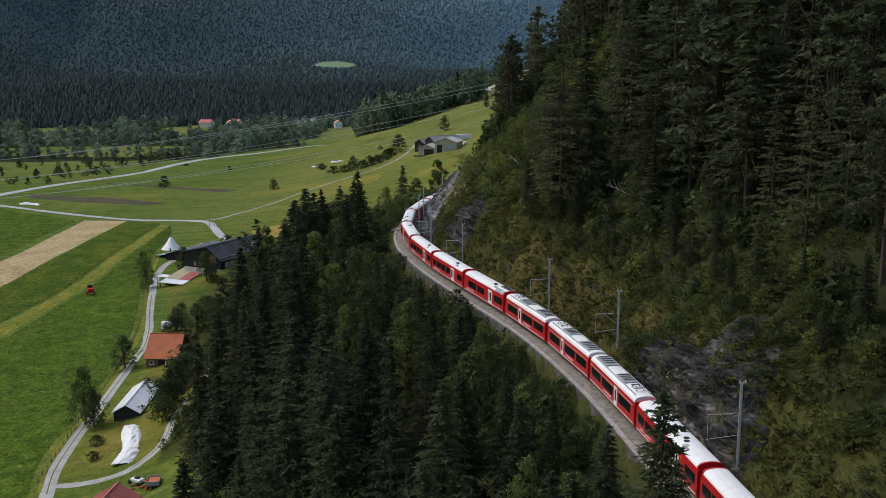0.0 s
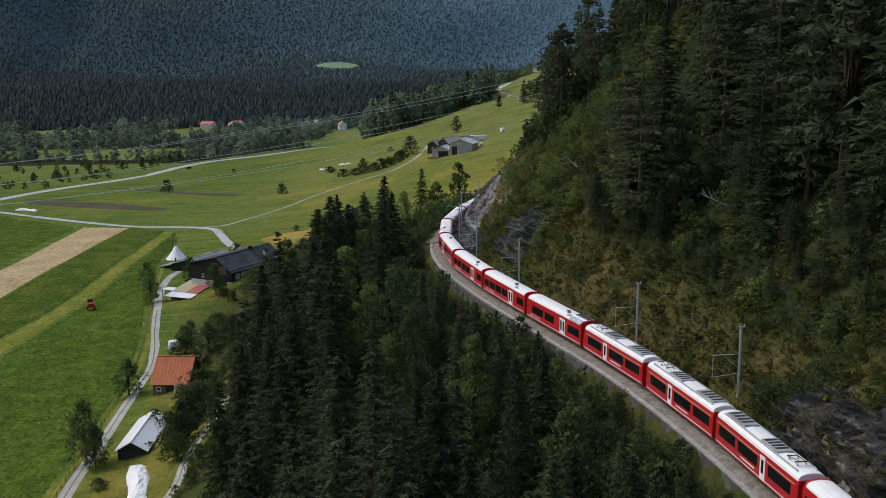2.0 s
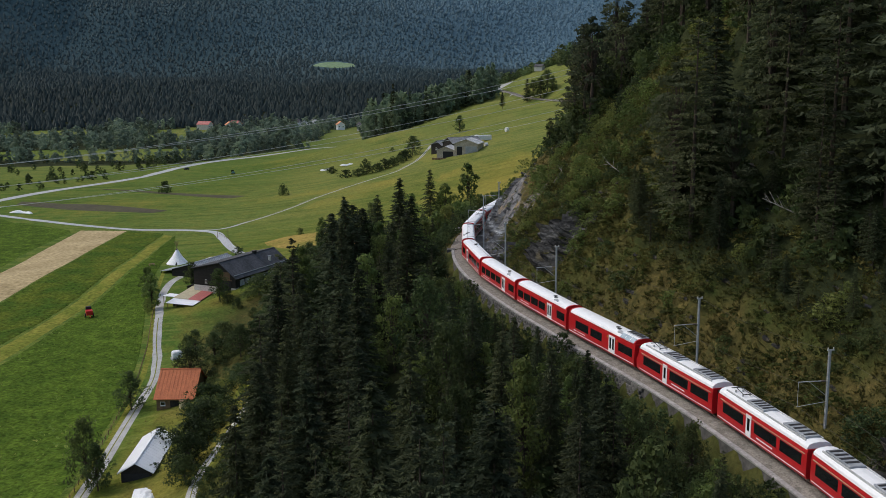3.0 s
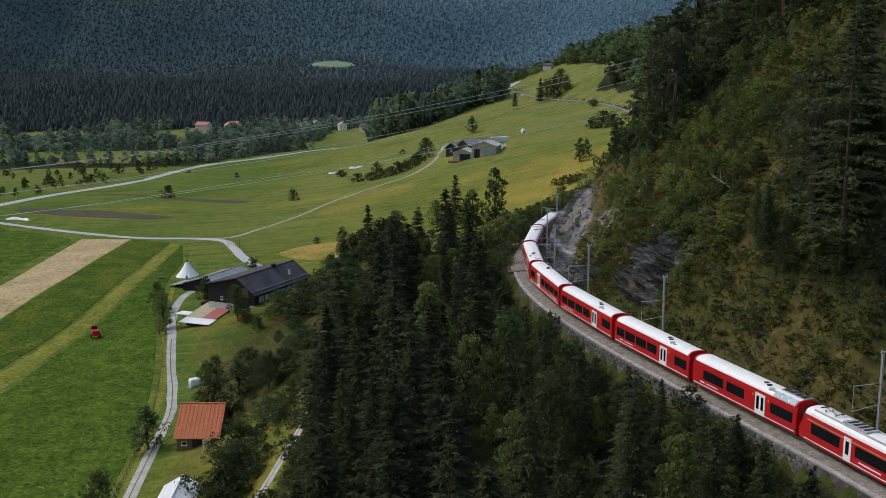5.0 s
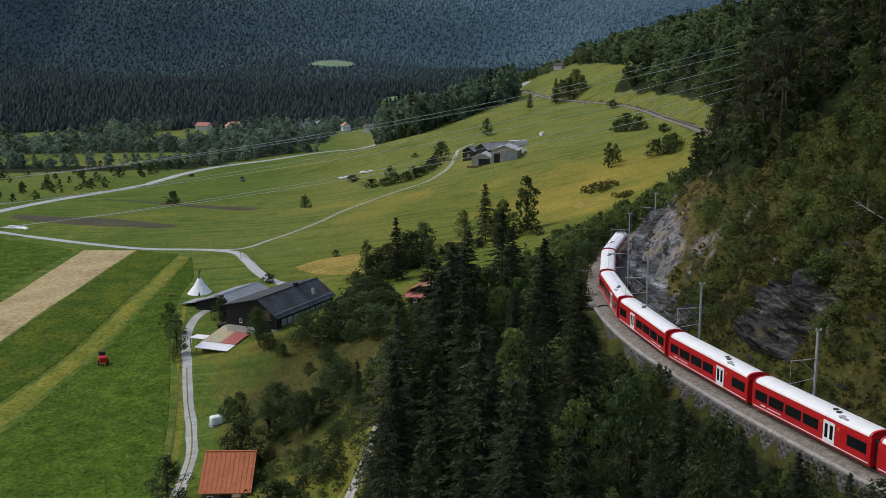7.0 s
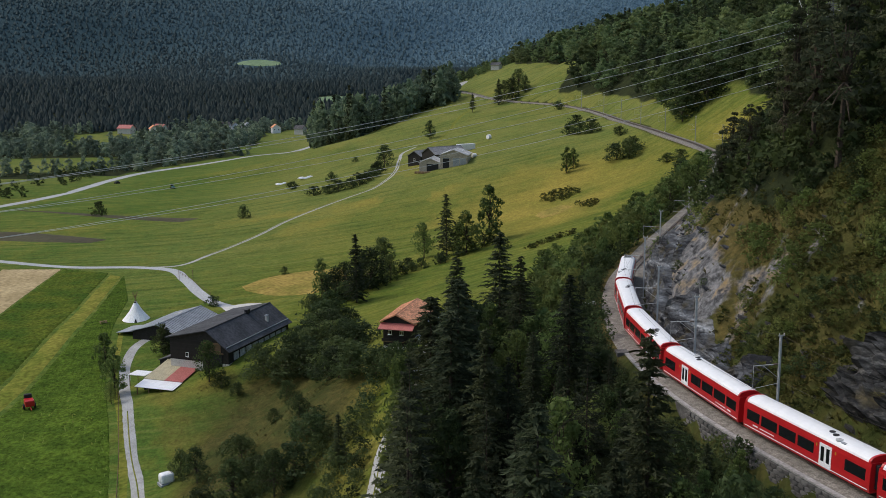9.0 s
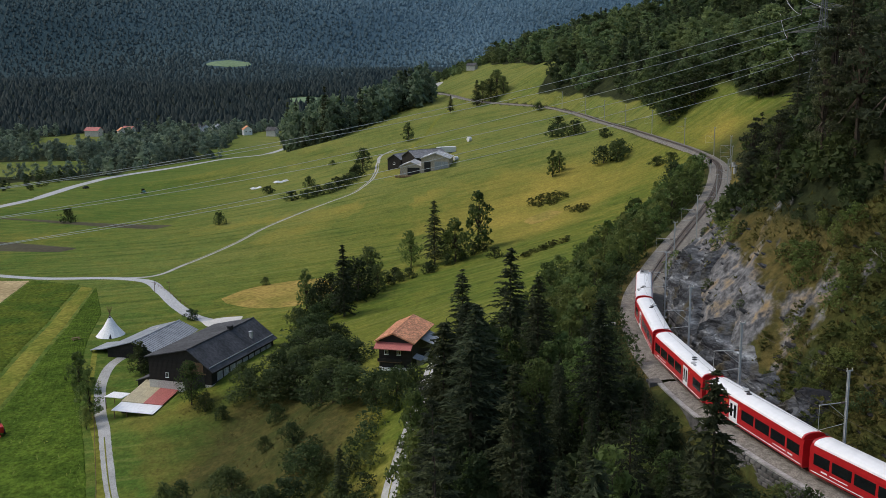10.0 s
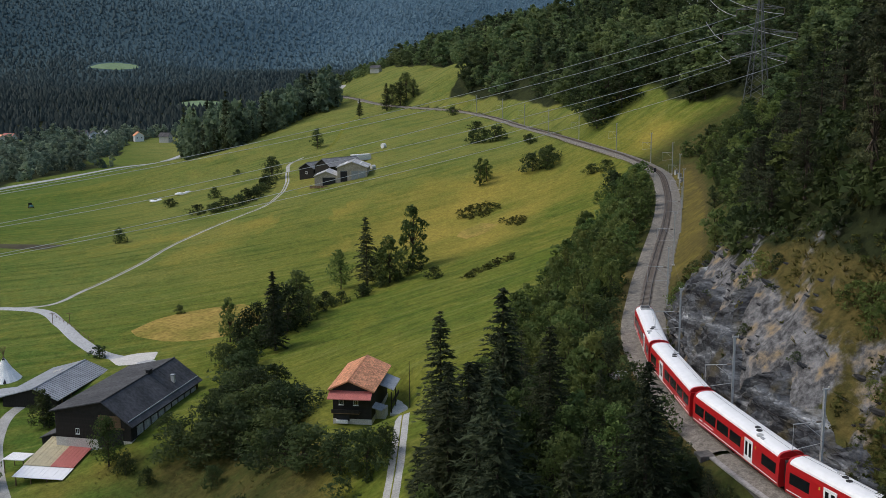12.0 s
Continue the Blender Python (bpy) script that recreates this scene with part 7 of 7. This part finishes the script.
def rock_face(name, label, y0, y1, d0, d1, count, size, seed, tilt, stones):
    """Broken slabs that stand out of a steep bank."""
    face = root(name, Matrix(), label, "rock face")
    r = random.Random(seed)
    for i in range(count):
        y, d = r.uniform(y0, y1), d0 + (d1 - d0) * r.random() ** 1.4
        p, g, s = along(y)
        q = p + s * d
        ob = new("rock", stones[r.randrange(6)])
        k = size * r.uniform(0.5, 1.4)
        ob.matrix_world = Matrix.Translation((q.x, q.y, gz(q.x, q.y) - 0.15 * k)) @ pose(0, 0, 0, tilt[0] + r.uniform(-12, 12), tilt[1] + r.uniform(-12, 12), tilt[2] + r.uniform(-12, 12)) @ Matrix.Diagonal((k * 0.7, k * 2.3, k * 0.8, 1))
        ob.parent = face
    return face


def compact(p, tri):
    used, back = np.unique(tri, return_inverse=True)
    return p[used], back.reshape(-1, 3)


def crag(name, label, y0, y1, d0, d1, seed, depth, dip, key, step=0.42, sink=0.0):
    """A broken face of bedded rock laid against the bank: dipping strata, clefts and ledges, sharp-edged."""
    ys, us = np.arange(y0, y1, step), np.linspace(0, 1, max(6, int((np.max(d1) - d0) * 1.5 / step)))
    Yg, U = np.meshgrid(ys, us, indexing="ij")
    rr = np.random.default_rng(seed)
    d1 = d1 if isinstance(d1, (int, float)) else d1[0] + (d1[1] - d1[0]) * ease(y0, y0 + 50, Yg)
    top = d1 - (d1 - d0) * np.clip(0.36 + 0.62 * waves(Yg, 0 * Yg, 3.5, seed), -0.1, 0.85)
    D = d0 + (top - d0) * U
    bend = (track_x(Yg + 2) - track_x(Yg - 2)) / 4
    side = np.sqrt(1 + bend ** 2)
    Xg = track_x(Yg) + D * side
    Zg = ground(Xg, Yg)
    s = Yg * math.cos(dip) + Zg * 1.3 * math.sin(dip) + 0.5 * waves(Yg, Zg, 2.2, seed)
    bed = np.abs((s / 1.7) % 1 - 0.35) + 0.5 * np.abs((s / 0.63 + 0.3 * waves(Yg, Zg, 1.2, 2)) % 1 - 0.5)
    cleft = np.clip(waves(Yg, Zg, 1.6, seed + 3) * 1.6 - 0.5, 0, 1)
    out = depth * (bed + 0.45 * waves(Yg, Zg, 2.7, seed + 1) - 0.9 * cleft + rr.uniform(-0.10, 0.10, Yg.shape) + 0.25 - sink)
    edge = ease(0, 0.12, U) * ease(1, 0.8, U) * ease(y0, y0 + 3, Yg) * ease(y1, y1 - 3, Yg)
    out = out * edge - 0.5 * (1 - edge)
    P = np.stack([Xg - out * 0.86, Yg + out * 0.3, Zg + out * 0.42], -1).reshape(-1, 3)
    i = np.arange(Yg.size).reshape(Yg.shape)
    a, b, c, e = i[:-1, :-1].ravel(), i[1:, :-1].ravel(), i[1:, 1:].ravel(), i[:-1, 1:].ravel()
    tri = np.concatenate([np.stack([a, b, c], -1), np.stack([a, c, e], -1)])
    face = root(name, Matrix(), label, "rock face")
    col = np.concatenate([np.broadcast_to((Yg[:-1, :-1] + 1.5 * Zg[:-1, :-1] * math.sin(dip)) // 7.5, Yg[:-1, :-1].shape).ravel()] * 2)
    for c in np.unique(col):
        new("rock_slab", tri_mesh("rock_slab", *compact(P, tri[col == c]), [M[key]])).parent = face
    return face


crag("rock_cutting", "pale grey schist rock face above the railway line", 214, 290, 3.9, (8.0, 10.5), 1, 1.3, 0.8, "schist", 0.4)
crag("rock_outcrop", "dark grey rock outcrop in the hillside by the line", 88, 122, 4.0, 14, 2, 2.2, 0.5, "darkrock", 0.42, 0.30)
crag("rock_outcrop", "dark rock outcrop with a hollow in the dry slope", 194, 206, 6.0, 18, 3, 3.4, 1.1, "darkrock", 0.55, 0.10)
xs, ys, rng = scatter(-10, 25, 238, 296, 1.9, lambda x, y: ease(5, 7, offset(x, y)) * ease(13, 10, offset(x, y)) * 0.16, 43)
wood("rock_shrubs", SLOPEBUSH, spots_of(xs, ys, rng, 0.8, 1.8, 0.9, 1.4), "small green shrubs rooted in the rock face", "bushes")
rock_face("loose_rocks", "pale broken schist blocks on the cutting", 238, 292, 5.0, 14, 90, 0.42, 1, (38, -55, 20), STONES)
rock_face("loose_rocks", "grey stones in the scrub above the line", 125, 234, 4.5, 26, 220, 0.5, 5, (10, -40, 5), DARK)

# stones of the retaining wall
wall_ob = bpy.data.objects["retaining_wall"]
blocks = []
for i in range(4):
    r = random.Random(90 + i)
    bm = box(-0.14, 0.14, -0.42, 0.42, -0.21, 0.21, bevel=0.05)
    for v in bm.verts:
        v.co += Vector((r.uniform(-0.04, 0.04), r.uniform(-0.06, 0.06), r.uniform(-0.04, 0.04)))
    me = bpy.data.meshes.new("wall_stone")
    bm.to_mesh(me)
    bm.free()
    me.materials.append(M["stone"])
    blocks.append(me)
r = random.Random(7)
y = 150.0
while y < 214:
    p, g, s = along(y)
    for c in range(4):
        q = p - s * (2.97 + 0.05 * c) + Vector((0, 0, -0.66 - 0.47 * c))
        ob = new("wall_stone", blocks[r.randrange(4)])
        ob.matrix_world = Matrix.Translation(q + g * (0.45 if c % 2 else 0.0)) @ pose(0, 0, 0, r.uniform(-3, 3), r.uniform(-4, 4), math.degrees(math.atan2(s.y, s.x)) + r.uniform(-4, 4))
        ob.parent = wall_ob
    y += 0.88 * g.y

# fallen and dead wood
def dead_tree(x, y, turn, size, label):
    t = root("dead_branch", pose(x, y, gz(x, y) + 0.5, 0, 0, turn), label, "dead wood", "dead wood on the slopes")
    r = random.Random(int(x * 7 + y))
    part("stem", rod((0, 0, 0), (size, 0, 0.4 * size), 0.09, r2=0.03), M["dead"], t)
    for i in range(7):
        u = 0.25 + 0.1 * i
        a = Vector((size * u, 0, 0.4 * size * u))
        part("twig", rod(a, a + Vector((r.uniform(0.1, 0.4), r.uniform(-0.4, 0.4), r.uniform(-0.1, 0.5))) * size * 0.8, 0.04, sides=5, r2=0.012), M["dead"], t)


for x, y, turn, size in ((15.6, 198, 120, 4.5), (27, 205, 40, 5), (-9, 128, 60, 3.5), (-22, 175, 200, 3.5), (9, 222, 100, 3), (30, 160, 150, 4)):
    dead_tree(x, y, turn, size, "bleached dead branches lying on the slope")


# ---- high-voltage line ----
def pylon(m, h, label):
    p = root("pylon", m, label, "pylon", "power line")
    w = lambda z: 3.0 * (1 - z / h) ** 1.2 + 0.55
    for sx in (-1, 1):
        for sy in (-1, 1):
            bm = bmesh.new()
            zs = [-2] + list(np.linspace(0, h, 8))
            rings = [[bm.verts.new((sx * w(max(z, 0)) + ox, sy * w(max(z, 0)) + oy, z)) for ox, oy in ((-0.13, -0.13), (0.13, -0.13), (0.13, 0.13), (-0.13, 0.13))] for z in zs]
            for ra, rb in zip(rings, rings[1:]):
                for i in range(4):
                    bm.faces.new((ra[i], ra[(i + 1) % 4], rb[(i + 1) % 4], rb[i]))
            part("leg", bm, M["lattice"], p)
    zs = np.linspace(0, h - 1, 10)
    for a, b in zip(zs, zs[1:]):
        for c, e in (((-1, -1), (1, -1)), ((1, -1), (1, 1)), ((1, 1), (-1, 1)), ((-1, 1), (-1, -1))):
            part("brace", rod((c[0] * w(a), c[1] * w(a), a), (e[0] * w(b), e[1] * w(b), b), 0.06, sides=4), M["lattice"], p)
            part("brace", rod((e[0] * w(a), e[1] * w(a), a), (c[0] * w(b), c[1] * w(b), b), 0.06, sides=4), M["lattice"], p)
    for z, half in ((h - 3, 8), (h - 11, 12.5), (h - 18.5, 9.5)):
        for s in (-1, 1):
            arm = part("crossarm", rod((s * w(z), 0, z + 0.9), (s * half, 0, z), 0.10, sides=4), M["lattice"], p)
            for sy in (-1, 1):
                part("chord", rod((s * w(z), sy * w(z), z), (s * half, 0, z), 0.09, sides=4), M["lattice"], arm)
                part("chord", rod((s * w(z), sy * w(z), z + 1.7), (s * half, 0, z), 0.07, sides=4), M["lattice"], arm)
                for k in (0.3, 0.6):
                    part("strut", rod((s * (w(z) + (half - w(z)) * k), sy * w(z) * (1 - k), z), (s * (w(z) + (half - w(z)) * (k + 0.15)), sy * w(z) * (0.85 - k), z + 1.7 * (0.85 - k)), 0.05, sides=4), M["lattice"], arm)
            part("insulator", rod((s * half, 0, z), (s * half, 0, z - 2.0), 0.16, sides=8), M["sleeper"], arm)
    return p


PY, PH, turn = Vector((121, 456, 59)), 35.0, 130
PY.z = gz(PY.x, PY.y)
pylon(Matrix.Translation(PY) @ pose(0, 0, 0, 0, 0, turn), PH, "dark steel lattice pylon with three crossarms")
P2 = Vector((203, 690, gz(203, 690)))
pylon(Matrix.Translation(P2) @ pose(0, 0, 0, 0, 0, 30), 33.0, "distant steel lattice pylon above the woods")
lines = root("power_lines", Matrix(), "six high-voltage conductors sagging across the valley", "power line")
END = Vector((-310, 380, 10))
for z, half in ((PH - 5, 8), (PH - 13, 12.5), (PH - 20.5, 9.5)):
    for s in (-1, 1):
        a = PY + Vector((s * half * math.cos(radians(turn)), s * half * math.sin(radians(turn)), z))
        b = END + Vector((0, -s * half * 0.8, z - 8))
        c = P2 + Vector((s * half * math.cos(radians(30)), s * half * math.sin(radians(30)), z - 2))
        cable(sagging(a, b, 14, 40), 0.07, M["wire"], lines, "conductor")
        cable(sagging(a, c, 9, 24), 0.07, M["wire"], lines, "conductor")

# ---- small things of the fields and yards ----
hv = root("baler", pose(-119.5, 332.6, gz(-119.5, 332.6) + 0.25, 0, 0, 25), "red and black farm machine standing in the crop", "farm machine")
part("body", box(-1.0, 1.0, -1.3, 1.3, 0.7, 2.1, bevel=0.18), M["red"], hv)
part("chute", box(-0.8, 0.8, 1.2, 2.2, 1.3, 2.9, bevel=0.12), M["dark"], hv)
part("drawbar", rod((0, -1.2, 0.7), (0, -3.0, 0.5), 0.10), M["red"], hv)
for s in (-1, 1):
    w = part("wheel", rod((s * 1.0, 0.2, 0.55), (s * 1.35, 0.2, 0.55), 0.6, sides=14), M["dark"], hv)
    part("rim", rod((s * 1.34, 0.2, 0.55), (s * 1.38, 0.2, 0.55), 0.3, sides=10), M["red"], w)


def sheeted(name, x, y, turn, length, width, high, label, key="white"):
    """A lumpy pile under a sheet."""
    ob = root(name, pose(x, y, gz(x, y), 0, 0, turn), label, "covered pile")
    rr = random.Random(int(x * 3 + y))
    bm = bmesh.new()
    n, k = 24, 9
    grid = []
    for i in range(n + 1):
        u = i / n
        row = []
        for j in range(k + 1):
            v = j / k
            prof = max(0.0, math.sin(math.pi * v)) ** 0.6 * max(0.0, math.sin(math.pi * min(0.999, max(0.001, u)))) ** 0.35
            wob = 0.75 + 0.35 * math.sin(u * 11 + rr.random()) * 0.6
            row.append(bm.verts.new(((v - 0.5) * width * (0.8 + 0.3 * wob) + 0.8 * math.sin(u * 5), (u - 0.5) * length, prof * high * wob + rr.uniform(-0.08, 0.08) - 0.15)))
        grid.append(row)
    for i in range(n):
        for j in range(k):
            bm.faces.new((grid[i][j], grid[i + 1][j], grid[i + 1][j + 1], grid[i][j + 1]))
    part("sheet", bm, M[key], ob)
    return ob


sheeted("silage_heap", -63.4, 193.5, 9, 22, 4.2, 1.7, "long heap covered with bright white plastic sheet")
sheeted("silage_tube", -224, 540, 65, 14, 2.4, 1.6, "long white plastic-wrapped silage tube in the field")
sheeted("silage_heap", -72, 690, -70, 11, 3.0, 1.5, "white plastic-covered heap on the meadow")
sheeted("silage_heap", -86, 686, -70, 8, 3.0, 1.2, "white plastic-covered heap on the meadow")
tank = root("water_tank", pose(-81.5, 287, gz(-81.5, 287), 0, 0, 30), "white rounded water tank beside the track", "tank")
part("vessel", box(-1.3, 1.3, -1.0, 1.0, 0.2, 2.1, bevel=0.5), M["white"], tank)
part("base", box(-1.4, 1.4, -1.1, 1.1, -0.3, 0.25), M["tin"], tank)
for x, y, turn, kind in ((-51.5, 168.5, 10, 0), (-55.5, 172.0, 60, 1), (-154, 724, 30, 2), (-194, 757, -30, 3)):
    if kind == 0:
        c = root("farm_trailer", pose(x, y, gz(x, y), 0, 0, turn), "small grey trailer with an orange load", "trailer")
        part("bed", box(-1.1, 1.1, -1.5, 1.5, 0.6, 0.75), M["tin"], c)
        for a in ((-1.1, -1.02, -1.5, 1.5), (1.02, 1.1, -1.5, 1.5), (-1.1, 1.1, -1.5, -1.42), (-1.1, 1.1, 1.42, 1.5)):
            part("side_panel", box(*a, 0.75, 1.4), M["tin"], c)
        part("load", box(-0.95, 0.95, -1.3, 1.3, 0.75, 1.2, bevel=0.12), M["orange"], c)
    elif kind == 1:
        c = root("quad_bike", pose(x, y, gz(x, y), 0, 0, turn), "small black and white farm vehicle", "vehicle")
        part("body", box(-0.7, 0.7, -1.2, 1.2, 0.5, 1.1, bevel=0.15), M["white"], c)
        part("seat", box(-0.4, 0.4, -0.5, 0.5, 1.1, 1.4, bevel=0.1), M["dark"], c)
    elif kind == 2:
        c = root("tractor", pose(x, y, gz(x, y), 0, 0, turn), "small blue-green tractor on the far meadow", "tractor")
        part("body", box(-0.7, 0.7, -1.8, 1.0, 0.8, 1.7, bevel=0.12), M["teal"], c)
        part("cab", box(-0.8, 0.8, 0.2, 1.7, 1.2, 2.8, bevel=0.12), M["glass"], c)
    else:
        c = root("car", pose(x, y, gz(x, y) + 0.12, 0, 0, turn), "dark car on the valley road", "car")
        part("body", box(-0.9, 0.9, -2.1, 2.1, 0.4, 1.0, bevel=0.18), M["dark"], c)
        part("cabin", box(-0.8, 0.8, -1.1, 1.3, 0.95, 1.5, bevel=0.2), M["glass"], c)
    for sx in (-1, 1):
        for yy in (-1.1, 1.1):
            part("wheel", rod((sx * 0.75, yy, 0.4), (sx * 1.0, yy, 0.4), 0.4 if kind != 2 else 0.6, sides=12), M["dark"], c)
r = random.Random(4)
for i in range(16):
    x, y = -54 + r.uniform(-3.5, 3), 170 + r.uniform(-3, 2.5)
    log = root("log", pose(x, y, gz(x, y) + 0.12, 0, 0, r.uniform(0, 180)), "short orange-brown sawn log by the track", "log", "logs by the track")
    part("wood", rod((-0.9, 0, 0.05), (0.9, 0, 0.05), 0.17, sides=8), M["orange"], log)
    part("cut_end", rod((0.89, 0, 0.05), (0.92, 0, 0.05), 0.15, sides=8), M["cream"], log)

# fences and posts
def fence(line, gap, label, high=1.1, rails=2):
    f = root("fence", Matrix(), label, "fence")
    p = np.asarray(line, float)
    s = np.r_[0, np.cumsum(np.hypot(*np.diff(p, axis=0).T))]
    t = np.arange(0, s[-1], gap)
    pts = [(float(np.interp(u, s, p[:, 0])), float(np.interp(u, s, p[:, 1]))) for u in t]
    tops = [Vector((x, y, gz(x, y))) for x, y in pts]
    me = None
    for q in tops:
        if me is None:
            o = part("post", rod((0, 0, -0.3), (0, 0, high), 0.08, sides=6), M["wood"], f)
            me = o.data
        else:
            o = new("post", me)
            o.parent = f
        o.location = q
    for k in range(rails):
        cable([q + Vector((0, 0, high * (0.9 - 0.4 * k))) for q in tops], 0.035, M["wood"], f, "rail")


fence([(-77, 180), (-80.5, 216), (-87.5, 272), (-94, 305), (-100.5, 335), (-106, 352)], 3.0, "weathered wooden fence along the farm track")
fence([(-106, 455), (-96, 430), (-90, 416)], 4.0, "low wooden rail along the field road", 0.8, 1)
for x, y in ((-104.5, 444), (-99.5, 441)):
    g = root("gate_post", pose(x, y, gz(x, y)), "tall wooden post at the road fork", "post", "posts at the fork")
    part("post", rod((0, 0, -0.3), (0, 0, 3.4), 0.09, sides=8), M["wood"], g)
    part("crossbar", box(-0.8, 0.8, -0.05, 0.05, 3.0, 3.1), M["wood"], g)
bench = root("picnic_bench", pose(-117, 392, gz(-117, 392), 0, 0, 30), "wooden picnic bench on the grass by the tent", "bench")
part("tabletop", box(-1.0, 1.0, -0.4, 0.4, 0.70, 0.76), M["wood"], bench)
for y in (-0.75, 0.75):
    part("seat", box(-1.0, 1.0, y - 0.14, y + 0.14, 0.42, 0.47), M["wood"], bench)
for x in (-0.8, 0.8):
    part("leg", box(x - 0.05, x + 0.05, -0.8, 0.8, -0.1, 0.42), M["wood"], bench)
    part("leg", box(x - 0.05, x + 0.05, -0.1, 0.1, 0.42, 0.70), M["wood"], bench)
